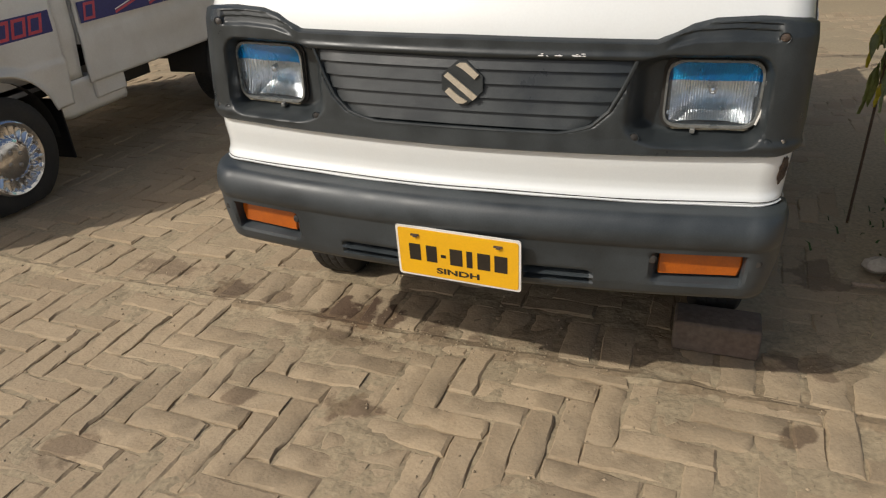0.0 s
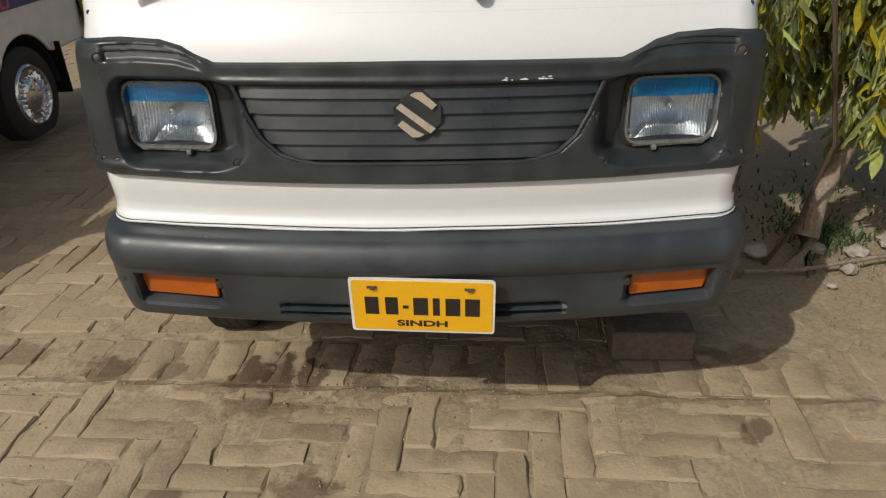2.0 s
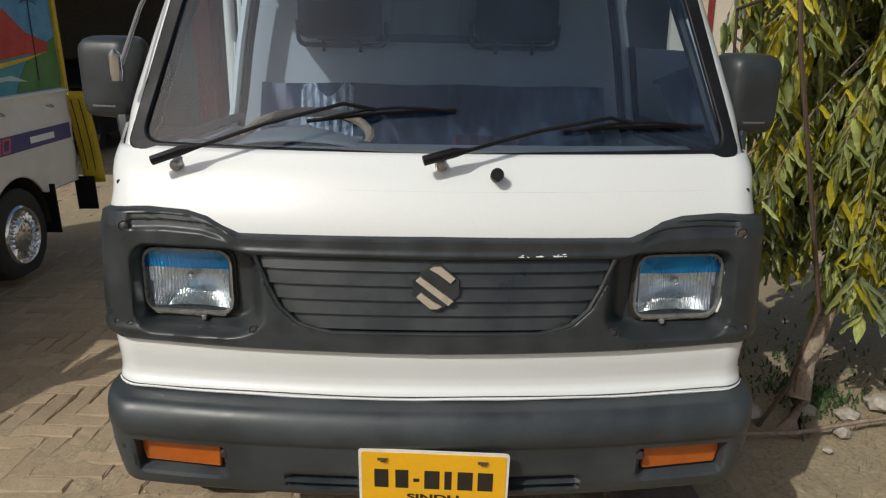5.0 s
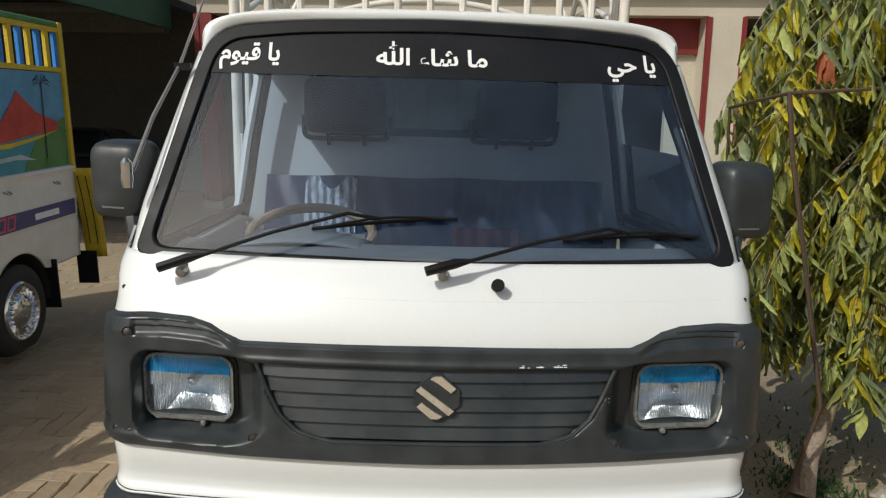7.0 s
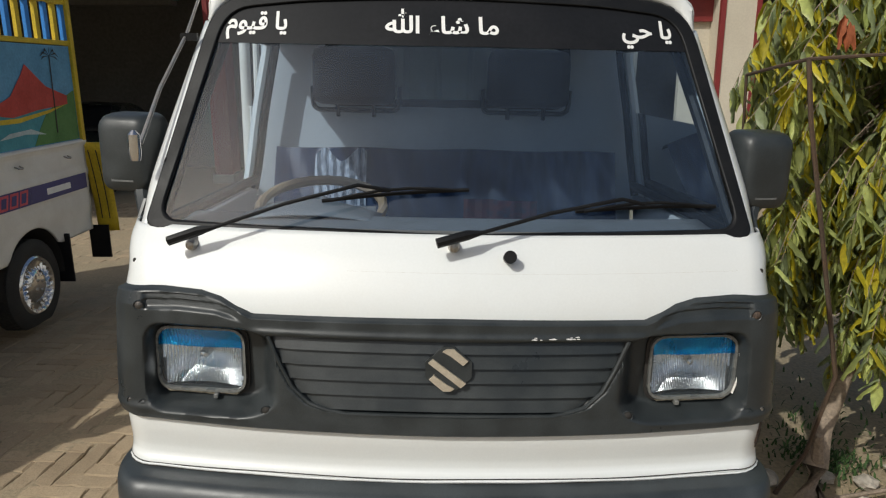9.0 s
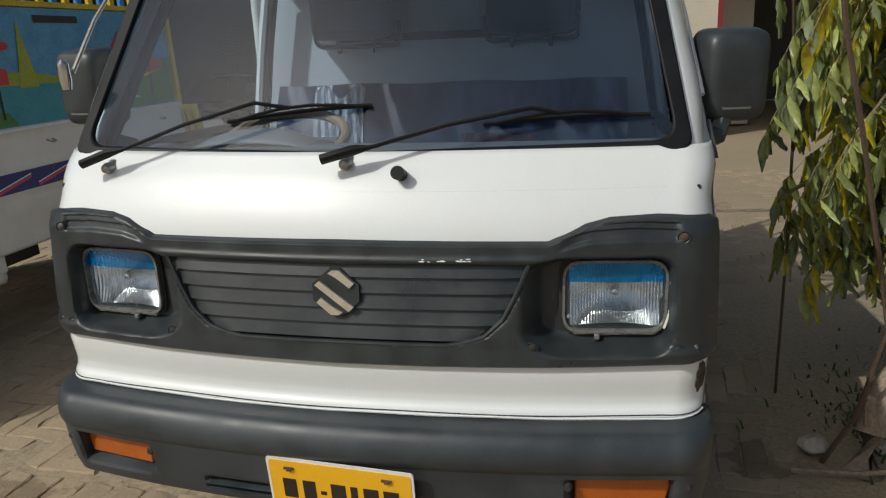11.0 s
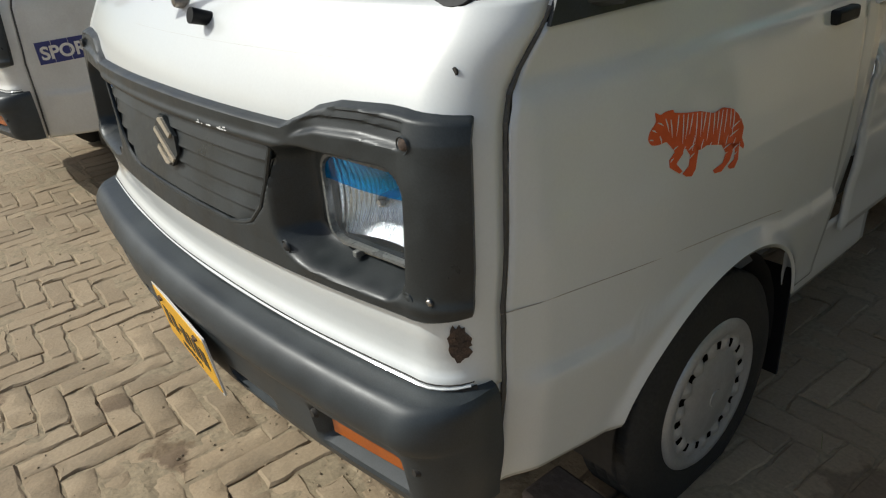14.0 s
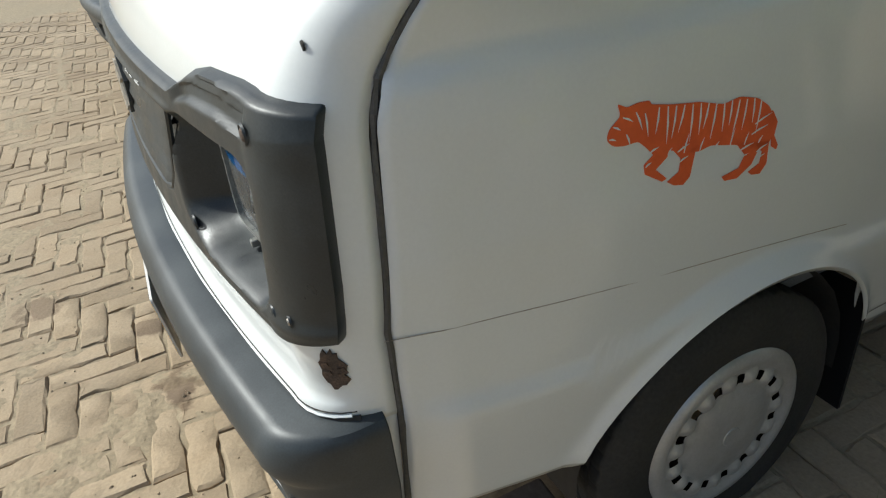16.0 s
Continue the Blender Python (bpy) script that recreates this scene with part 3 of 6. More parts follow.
def pickup(root, main, rnd, lean=0.0):
    """A small forward-control pickup with its nose to -y, under root. main: the near white truck; otherwise the decorated neighbour."""
    paint = WHITE if main else WHITE2
    # nose panel
    nb = grid(lambda s, z: nose(s, z), span(-1, 1, 81), [0.586, 0.593, 0.600, 0.606, 0.612, 0.618, 0.624, 0.630, 0.638, 0.646, 0.655] + [0.67 + 0.02 * i for i in range(20)] + [1.063, 1.075, 1.083])
    behind = [f for f in nb.faces if abs(f.calc_center_median().x) < 0.64 and 0.725 < f.calc_center_median().z < 0.92]
    bmesh.ops.delete(nb, geom=behind, context="FACES")
    part("nose_panel", nb, paint, root, "white painted sheet-metal nose", thick=0.002)
    for sx in (-1, 1):
        part("corner_panel", grid(lambda s, z, sx=sx: nose(sx * s, z, -0.002), span(0.86, 1, 9), span(0.372, 0.592, 9)), paint, root, thick=0.002)
    part("front_inner", boxes((-0.55, 0.55, 0.17, 0.19, 0.42, 1.0)), DARK, root)
    part("panel_gap", tube([nose(k, 0.5985, 0.0035) for k in span(-0.93, 0.93, 50)], 0.0042, sides=5), DARK, root)
    part("panel_flange", tube([nose(k, 0.6035 + 0.0015 * math.sin(k * 7) + 0.001 * math.sin(k * 23), 0.003) for k in span(-0.92, 0.92, 50)], 0.0024, sides=5), paint, root)
    part("panel_gap", tube([nose(k, 0.6088 + 0.001 * math.sin(k * 11), 0.0006) for k in span(-0.93, 0.93, 60)], 0.0012, sides=5), DARK, root)
    for sx in (-1, 1):
        part("nose_seam", tube([nose(sx, z, 0.001) + Vector((0, 0.004, 0)) for z in span(0.385, 1.07, 24)], lambda t: 0.0039 + 0.0007 * math.sin(t * 31), sides=6), SEAM, root)
    # black moulded trim with lamp pockets and grille field
    def trim(s, v):
        x0 = s * 0.685
        lo, hi = trim_low(x0), trim_top(x0)
        z = lo + (hi - lo) * v
        k = s * 0.985
        base = nose(k * 0.94, z)
        edge = smooth(0, 0.035, v) * smooth(0, 0.035, 1 - v) * smooth(0, 0.012, 1 - abs(s))
        d = trim_depth(base.x, z, base.y) * edge - 0.003 * (1 - edge)
        return nose(k * 0.94, z, d)
    tb = grid(trim, span(-1, 1, 281), span(0, 1, 110))
    lamp_hole = [f for f in tb.faces if 0.418 < abs(f.calc_center_median().x) < 0.582 and 0.762 < f.calc_center_median().z < 0.884]
    bmesh.ops.delete(tb, geom=lamp_hole, context="FACES")
    tr = part("front_trim", tb, BLACK, root, "weathered black plastic headlamp and grille trim")
    # louvres of the grille
    rows = [(0.748, 0.7515)] + [(z, z + 0.0275) for z in (0.7545, 0.784, 0.8135, 0.843, 0.8725)]
    for z0, z1 in rows[1:]:
        z1 = min(z1, 0.894)
        def slat(u, v, z0=z0, z1=z1):
            z = z0 + (z1 - z0) * v
            half = grille_edge(max(z0 + 0.003, 0.7465)) - 0.003 + (grille_edge(z1) - grille_edge(max(z0 + 0.003, 0.7465))) * v
            return on_nose(u * half, z, 0.006 + 0.008 * (1 - v) - 0.004 * smooth(0.90, 1.0, abs(u)))
        b = grid(slat, span(-1, 1, 41), [0, 0.06, 0.5, 1.0])
        def lip(u, v, z0=z0):
            half = grille_edge(max(z0 + 0.003, 0.7465)) - 0.003
            return on_nose(u * half, z0 + 0.0004, 0.014 * (1 - v) - 0.002)
        grid(lip, span(-1, 1, 41), [0, 1], b)
        part("louvre", b, BLACK, tr)
    def edge_at(t):
        z = 0.8965 - (0.8965 - 0.7455) * t
        return grille_edge(max(z, 0.7462)) + 0.001, z
    side_run = [edge_at(t) for t in span(0, 1, 26)]
    ring = [on_nose(x, z, 0.0125) for x, z in side_run] + [on_nose(x, 0.7455, 0.0125) for x in span(0.18, -0.18, 9)] + [on_nose(-x, z, 0.0125) for x, z in reversed(side_run)]
    part("grille_rim", tube(ring, 0.0042, sides=7), BLACK, tr, "rounded lip round the grille")
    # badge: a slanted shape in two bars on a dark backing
    oct_ = [(-0.046, 0.0), (-0.046, 0.016), (-0.010, 0.047), (0.010, 0.047), (0.046, 0.016), (0.046, 0.002), (0.046, -0.016), (0.010, -0.047), (-0.008, -0.047), (-0.046, -0.016)]
    def bplace(u, v, w, out=0.012):
        p = on_nose(u, 0.843 + v, 0)
        return Vector((u, p.y - out - w, 0.843 + v))
    em = part("badge", plate([(a * 0.97, b * 0.97) for a, b in oct_], bplace, 0.006), BLACK, tr, "dark backing of the silver badge", smooth=False)
    for poly in ([(-0.039, 0.014), (-0.030, 0.022), (0.034, -0.026), (0.024, -0.035)], [(-0.012, 0.037), (-0.004, 0.042), (0.010, 0.042), (0.037, 0.019), (0.028, 0.010), (0.003, 0.029)], [(0.012, -0.037), (0.004, -0.042), (-0.010, -0.042), (-0.037, -0.019), (-0.028, -0.010), (-0.003, -0.029)]):
        part("badge_bar", plate(poly, lambda u, v, w: bplace(u, v, w, 0.0182), 0.004), EMBLEM, em, "worn silver badge metal", smooth=False)
    # screws and clip holes of the trim
    for sx in (-1, 1):
        for x, z, mt in ((0.611, 0.940, RUST if sx > 0 else SCREW), (0.640, 0.742, STEEL if sx > 0 else SCREW), (0.610, 0.738, BLACK), (0.357, 0.743, DARK)):
            y = round_nose(x, z, 0.0165 if x > 0.4 else 0.0145).y
            g = 0.72 if x > 0.63 else 1.0
            part("trim_recess", lathe([(0.0115 * g, 0.0022), (0.0105 * g, -0.0004), (0.009 * g, 0.001)], "y", 16, None, (sx * x, y, z)), BLACK, tr)
            part("screw", lathe([(0.0, -0.0018 * g), (0.005 * g, -0.0014), (0.0085 * g, 0.0015)], "y", 14, None, (sx * x, y, z)), mt, tr)
    # headlamps
    for sx in (-1, 1):
        hl = new("headlamp")
        hl.parent = root
        yc = 0.080
        def hp(u, v, w, sx=sx, yc=yc):
            return Vector((sx * (0.500 + u), yc + 0.10 * u + v * 0.03 - w, 0.823 + v))
        o1, o2 = round_rect(-0.0925, 0.0925, -0.0685, 0.0685, 0.034), round_rect(-0.0880, 0.0880, -0.0640, 0.0640, 0.031)
        part("lamp_housing", ring_between(o1, o2, hp, 0.011), LAMPRIM, hl, "dull beige lamp rim")
        part("reflector", grid(lambda u, v: hp((u) * 0.087, v * 0.063, -0.066 * (1 - 0.82 * u * u) * (1 - 0.62 * v * v)), span(-1, 1, 33), span(-1, 1, 25)), REFLECTOR, hl, "silvered bowl")
        part("bulb_cap", lathe([(0.0, yc + 0.006), (0.006, yc + 0.008), (0.010, yc + 0.016), (0.011, yc + 0.05)], "y", 18, None, (sx * 0.500, 0, 0.826)), CHROME, hl)
        def lens(u, v, band):
            zz = v * 0.064
            rr = 0.0 if band else 0.0007 * math.sin(u * 95)
            return hp(u * 0.0885 * (1 - 0.13 * abs(v) ** 7), zz * (1 - 0.13 * abs(u) ** 7), 0.006 + 0.012 * (1 - u * u) * (1 - v * v) + (0.0008 if band else 0) + rr * 0.5)
        ln = part("lens", grid(lambda u, v: lens(u, v, 0), span(-1, 1, 145), span(-1, 0.50, 19)), LENS, hl, "fluted clear glass")
        face_out(ln, (0, -1, 0)).visible_shadow = False
        bl = part("blue_band", grid(lambda u, v: lens(u, v, 1), span(-1, 1, 73), span(0.47, 1.0, 8)), BLUE, hl, "translucent blue film band")
        face_out(bl, (0, -1, 0))
        if main and sx > 0:      # packing strip pushed in beside the lamp, and the pale housing that shows under it
            part("lamp_shim", tube([hp(0.097, 0.030, 0.012), hp(0.0985, 0.0, 0.013), hp(0.096, -0.030, 0.013), hp(0.088, -0.058, 0.013)], lambda t: 0.0034 - 0.0012 * t, sides=6), PLATE_WHITE, hl, "white packing strip")
        part("lamp_foot", plate([(-0.070, -0.0735), (-0.030, -0.0725), (-0.022, -0.0750), (0.030, -0.0730), (0.070, -0.0735), (0.078, -0.0690), (-0.076, -0.0690)], lambda u, v, w: hp(u, v, 0.002 + w), 0.004), LAMPFOOT, hl, "flaking cream painted lamp mount", smooth=False)
        part("lamp_clip", boxes((sx * 0.470 - 0.005, sx * 0.470 + 0.005, yc - 0.024, yc - 0.004, 0.744, 0.754)), LAMPRIM, hl, bevel=0.002)
        part("lamp_gap", ring_between(round_rect(-0.099, 0.097, -0.0745, 0.0745, 0.036), o1, lambda u, v, w: hp(u, v, w - 0.002), 0.004), DARK, hl)
    # bumper
    def bump(s, k):
        i = min(int(k), len(BUMPER_PROFILE) - 2)
        f = k - i
        (a, za), (b, zb) = BUMPER_PROFILE[i], BUMPER_PROFILE[i + 1]
        out, z = a + (b - a) * f, za + (zb - za) * f
        p = bumper_at(s, out, z)
        ax = abs(p.x)
        pocket = smooth(0.420, 0.434, ax) * (1 - smooth(0.604, 0.614, ax)) * smooth(0.428, 0.446, z) * (1 - smooth(0.502, 0.508, z))
        slot = smooth(0.150, 0.156, ax) * (1 - smooth(0.290, 0.297, ax)) * (smooth(0.416, 0.420, z) * (1 - smooth(0.428, 0.431, z)) + smooth(0.434, 0.438, z) * (1 - smooth(0.447, 0.451, z)))
        out -= 0.040 * pocket + 0.03 * slot
        return bumper_at(s, out, z)
    ks = [i + f for i in range(len(BUMPER_PROFILE) - 1) for f in ((0, 0.25, 0.5, 0.75) if 7 < i < 14 else (0, 0.5))] + [len(BUMPER_PROFILE) - 1.0]
    bp = part("bumper", grid(bump, span(-1, 1, 201), ks), BUMPER, root, "grey-black moulded plastic bumper", thick=0.003)
    for sx in (-1, 1):
        def ind(u, v, w, sx=sx):
            x = 0.522 + u
            y = -0.008 + 0.14 * x * x - 0.038 + 2.0 * max(0, x - 0.56) ** 2
            return Vector((sx * x, y + 0.025 - w, 0.474 + v))
        lo = [(-0.086, -0.026), (0.080, -0.026), (0.086, 0.0), (0.084, 0.028), (-0.086, 0.026)]
        iv = part("indicator", plate(lo, lambda u, v, w: ind(u, v, w), 0.020), AMBER, bp, "smooth amber indicator lens", bevel=0.004)
        for x in (0.423, 0.634):
            part("bumper_screw", lathe([(0.0, -0.002), (0.006, -0.002), (0.010, 0.004)], "y", 14, None, (sx * x, bumper_at(s_bumper(x), 0.052, 0.488).y - 0.001, 0.490)), DARK, bp)
    # number plate: plain bars where its characters stand
    def pl(u, v, w):
        return Vector((u, -0.074 - 0.065 * u - w + (0.457 - v - 0.457) * 0.0 + 0.10 * (0.066 - v) * 0.9, 0.4585 + v))
    if main:
        np_ = part("number_plate", plate(round_rect(-0.149, 0.149, -0.068, 0.068, 0.008), pl, 0.004), PLATE_WHITE, root, "yellow number plate with a white border", smooth=False)
        part("plate_field", plate(round_rect(-0.1435, 0.1435, -0.0625, 0.0625, 0.007), lambda u, v, w: pl(u, v, 0.004 + w), 0.0012), YELLOW, np_, smooth=False)
        for a, b, c, d in ((-0.118, -0.090, -0.022, 0.022), (-0.076, -0.050, -0.022, 0.022), (-0.040, -0.028, -0.006, 0.002), (-0.018, 0.012, -0.022, 0.022), (0.022, 0.036, -0.022, 0.022), (0.048, 0.078, -0.022, 0.022), (0.088, 0.118, -0.022, 0.022)):
            part("plate_bar", plate([(a, c), (b, c), (b, d), (a, d)], lambda u, v, w: pl(u, v, 0.0052 + w), 0.0008), LETTER, np_, smooth=False)
        part("plate_word", lettering("SINDH", 0.0205, lambda u, v, w: pl(u * 1.75, v - 0.051, 0.0052 + w), 0.0006, 0.0007), LETTER, np_, smooth=False)
        for x in (-0.100, 0.098):
            part("plate_bolt", boxes((x - 0.011, x + 0.009, pl(x, 0.047, 0.0085).y, pl(x, 0.047, 0.003).y, 0.5035, 0.5075), (x - 0.005, x + 0.005, pl(x, 0.047, 0.0105).y, pl(x, 0.047, 0.003).y, 0.501, 0.506)), RUST, np_)
    # windscreen, seal and pillars
    P = lambda u, v, w=0.0: Vector((u, ws_y(u, v) - w, v))
    o_in, o_seal, o_out = ws_outline(0.0), ws_outline(0.030, 0.004), ws_outline(0.030)
    glass_bm = grid(lambda u, v: P(u * (0.600 - (v - 1.084) * 0.175), v, 0.002), span(-1, 1, 25), span(1.086, 1.555, 13))
    wsg = part("windscreen", glass_bm, WSGLASS, root, "clear windscreen glass")
    face_out(wsg, (0, -1, 0)).visible_shadow = False
    part("windscreen_seal", ring_between(o_seal, o_in, lambda u, v, w: P(u, v, w - 0.004), 0.016), RUBBER, root, "black rubber windscreen seal", bevel=0.004)
    if main:
        sb = part("sun_strip", grid(lambda u, v: P(u * (0.598 - (v - 1.084) * 0.175), v, 0.0045), span(-1, 1, 25), span(1.452, 1.556, 5)), SUNBAND, root, "black film strip with white calligraphy")
        # white script: joined letter forms laid from right to left
        for x0, x1, z0, z1, words in SCRIPTS:
            bm = lettering(words, 1.0, lambda u, v, w: Vector((u, w, v)), 0.004, 0.024)
            us, vs = [v.co.x for v in bm.verts], [v.co.z for v in bm.verts]
            a, b, c, d = min(us), max(us), min(vs), max(vs)
            for v in bm.verts:
                x, z = x0 + (v.co.x - a) / (b - a) * (x1 - x0), z0 + (v.co.z - c) / (d - c) * (z1 - z0)
                v.co = P(x, z, 0.0058 + 0.08 * v.co.y)
            part("script", bm, DECAL, sb, "white vinyl script", smooth=False)
    # pillars and header between seal and roof or door opening
    def roof_edge(u):
        q = min(1.0, abs(u) / 0.548) ** (1 / 0.72)
        return cab_cross(math.copysign(math.asin(q) / (math.pi / 2), u) if u else 0.0, 0.455)
    def bent(a, b, m):
        return [a * (1 - t) ** 2 + m * 2 * t * (1 - t) + b * t * t for t in span(0, 1, 7)]
    bm = bmesh.new()
    top = [(u, v) for u, v in o_out if v > 1.47]
    rows = []
    for u, v in top:
        a, b = P(u, v), roof_edge(u)
        rows.append([bm.verts.new(p) for p in bent(a, b, (a + b) / 2 + Vector((0.006 * u, -0.010, 0.006)))])
    for A, B in zip(rows, rows[1:]):
        for k in range(6):
            bm.faces.new((A[k], B[k], B[k + 1], A[k + 1]))
    for sx in (-1, 1):
        rows = []
        for z in span(1.052, 1.475, 15) + [1.50]:
            xi = 0.634 - (z - 1.062) * 0.193
            w = curve_at(SIDE_W, z) + 0.003 - 0.016 * smooth(1.17, 1.06, z)
            a = P(sx * xi, z)
            b = Vector((sx * w, door_front(max(1.06, z)) - 0.010, z)) if z < 1.49 else Vector((sx * 0.566, 0.50, 1.508))
            rows.append([bm.verts.new(p) for p in bent(a, b, Vector((sx * (w - 0.004), a.y + 0.02, z)))])
        for A, B in zip(rows, rows[1:]):
            for k in range(6):
                bm.faces.new((A[k], B[k], B[k + 1], A[k + 1]))
    part("windscreen_frame", bm, paint, root, "white painted pillars and header", thick=0.002)
    part("cab_roof", grid(lambda k, y: cab_cross(k, y), span(-1, 1, 41), span(0.455, 1.215, 14)), paint, root, "white cab roof", thick=0.003)
    for sx in (-1, 1):
        rail = [Vector((sx * (curve_at(SIDE_W, z) + 0.004), door_front(z) - 0.004, z)) for z in span(1.16, 1.49, 8)] + [Vector((sx * 0.598, y, 1.512)) for y in span(0.60, 1.21, 8)]
        part("drip_rail", tube(rail, 0.0065, sides=6), paint, root)
        # door
        dr = part("door", door_skin(sx), paint, root, "white painted cab door", thick=0.002)
        fr = [Vector((sx * (door_x(door_front(z) + 0.018, z) - 0.012), door_front(z) + 0.018, z)) for z in span(1.06, 1.475, 8)] + [Vector((sx * (curve_at(SIDE_W, 1.485) - 0.006), y, 1.485)) for y in span(0.62, 1.115, 5)] + [Vector((sx * (curve_at(SIDE_W, z) - 0.006), 1.122, z)) for z in span(1.47, 1.03, 8)]
        part("window_frame", tube(fr, 0.0155, sides=8), paint, dr)
        part("window_channel", tube([p + Vector((-sx * 0.026, 0.004, -0.004)) for p in fr], 0.013, sides=8), RUBBER, dr, "dark inner window channel")
        part("inner_sill", tube([Vector((sx * (curve_at(SIDE_W, 1.06) - 0.034), y, 1.060)) for y in span(0.29, 1.115, 6)], 0.015, sides=8), RUBBER, dr)
        part("window_rubber", tube([Vector((sx * (curve_at(SIDE_W, 1.053) - 0.001), y, 1.055)) for y in span(0.24, 1.125, 8)], 0.007, sides=6), RUBBER, dr)
        def pane(u, v, sx=sx):
            z = 1.035 + 0.445 * v
            y0 = door_front(z) + 0.02
            return (sx * (curve_at(SIDE_W, z) - 0.008), y0 + (1.118 - y0) * u, z)
        if sx > 0 or not main:
            g = part("window_glass", grid(pane, span(0, 1, 6), span(0, 1 if not main else 0.55, 8)), SIDEGLASS, dr)
            face_out(g, (sx, 0, 0)).visible_shadow = False
        part("door_lining", grid(lambda u, v, sx=sx: (sx * (curve_at(SIDE_W, 0.5 + 0.5 * v) - 0.04), 0.32 + 0.78 * u, 0.5 + 0.53 * v), span(0, 1, 4), span(0, 1, 6)), INNER, dr, thick=0.02)
        h = part("door_handle", boxes((sx * 0.697, sx * 0.722, 0.955, 1.048, 0.940, 0.966)), RUBBER, dr, "black pull handle", bevel=0.006)
        part("handle_pocket", boxes((sx * 0.6925, sx * 0.7005, 0.942, 1.058, 0.918, 0.972)), paint, dr, bevel=0.002)
        part("door_gap", tube([Vector((sx * (curve_at(SIDE_W, z) + 0.0028), 1.123, z)) for z in span(0.42, 1.04, 12)], 0.003, sides=5), SEAM, dr)
        # mirror on its black corner plate
        mr = new("wing_mirror")
        mr.parent = root
        mt = Matrix.Translation((0.724, 0.385, 1.192) if sx > 0 else (-0.740, 0.395, 1.205)) @ Matrix.Rotation(radians(12 * sx), 4, "Z")
        m_o = round_rect(-0.069, 0.069, -0.090, 0.088, 0.032)
        m_i = round_rect(-0.050, 0.050, -0.070, 0.066, 0.026)
        mb = bmesh.new()
        L = [[mb.verts.new(mt @ Vector((u * k, d, v * k))) for u, v in o] for o, k, d in ((m_o, 0.96, 0.045), (m_o, 1.0, 0.036), (m_o, 0.99, 0.004), (m_o, 0.95, -0.020), (m_i, 1.19, -0.036), (m_i, 1.05, -0.044), (m_i, 0.75, -0.047))]
        for A, B in zip(L, L[1:]):
            for i in range(len(A)):
                mb.faces.new((A[i], A[(i + 1) % len(A)], B[(i + 1) % len(A)], B[i]))
        mb.faces.new(L[-1])
        part("mirror_shell", mb, BLACK, mr, "black plastic mirror shell")
        part("mirror_glass", plate([(u * 0.92, v * 0.92) for u, v in m_o], lambda u, v, w: mt @ Vector((u, 0.034 + w, v)), 0.004), CHROME, mr, smooth=False)
        part("mirror_mark", plate([(-0.030, -0.062), (0.026, -0.062), (0.026, -0.051), (-0.030, -0.051)], lambda u, v, w: mt @ Vector((u, -0.0440 - w, v)), 0.0022), MARK, mr, "embossed maker's mark as a plain bar", smooth=False)
        part("mirror_arm", tube([(sx * 0.655, 0.30, 1.078), (sx * 0.695, 0.34, 1.080), (sx * 0.715, 0.375, 1.13)], 0.022), BLACK, mr)
        tri = [(0.232, 1.050), (0.47, 1.052), (0.45, 1.075), (0.36, 1.100), (0.275, 1.118)]
        part("mirror_foot", plate(tri, lambda u, v, w, sx=sx: Vector((sx * (door_x(u, v) + 0.0015 + w), u, v)), 0.006), BLACK, mr, smooth=False)
    if main:
        part("window_sticker", plate([(0.62, 1.062), (1.06, 1.060), (1.06, 1.125), (0.62, 1.092)], lambda u, v, w: Vector((curve_at(SIDE_W, v) - 0.004 + w, u, v)), 0.001), SUNBAND, root, "black sticker along the window's foot", smooth=False)
        part("sticker_mark", plate([(0.78, 1.076), (1.03, 1.078), (1.03, 1.104), (0.78, 1.094)], lambda u, v, w: Vector((curve_at(SIDE_W, v) - 0.0025 + w, u, v)), 0.001), DECAL, root, "white maker's mark as a plain bar", smooth=False)
    # wheels, arches, underside
    for y in (0.697, 2.495):
        for sx in (-1, 1):
            wheel_part("wheel", root, pose(sx * (0.622 if y < 1 else 0.600), y, 0.231 + sx * 0.62 * math.tan(radians(lean))), sx, not main)
            part("wheel_housing", grid(lambda a, x, sx=sx, y=y: (sx * x, y + 0.302 * math.cos(a), 0.256 + 0.302 * math.sin(a)), span(-0.1, math.pi + 0.1, 15), [0.40, 0.672]), DARK, root)
    part("mud_flap", boxes((0.55, 0.685, 1.030, 1.038, 0.11, 0.40)), RUBBER, root)
    if main:
        part("mud_flap", boxes((0.55, 0.655, 2.86, 2.868, 0.14, 0.42)), RUBBER, root)
        part("bumper_end", tube([(0.56, 3.02, 0.43), (0.70, 3.03, 0.425), (0.735, 3.035, 0.42)], 0.018, sides=10), STEEL, root, "grey tube end behind the rear wheel")
    part("mud_flap", boxes((-0.655, -0.55, 1.030, 1.038, 0.13, 0.40)), RUBBER, root)
    part("chassis", boxes((-0.45, -0.37, 0.2, 3.1, 0.36, 0.44), (0.37, 0.45, 0.2, 3.1, 0.36, 0.44), (-0.62, 0.62, 0.25, 1.2, 0.44, 0.47), (-0.5, 0.5, 1.5, 1.9, 0.30, 0.42), (-0.58, 0.58, 0.62, 0.69, 0.24, 0.29), (-0.58, 0.58, 2.46, 2.53, 0.24, 0.29)), DARK, root, smooth=False)
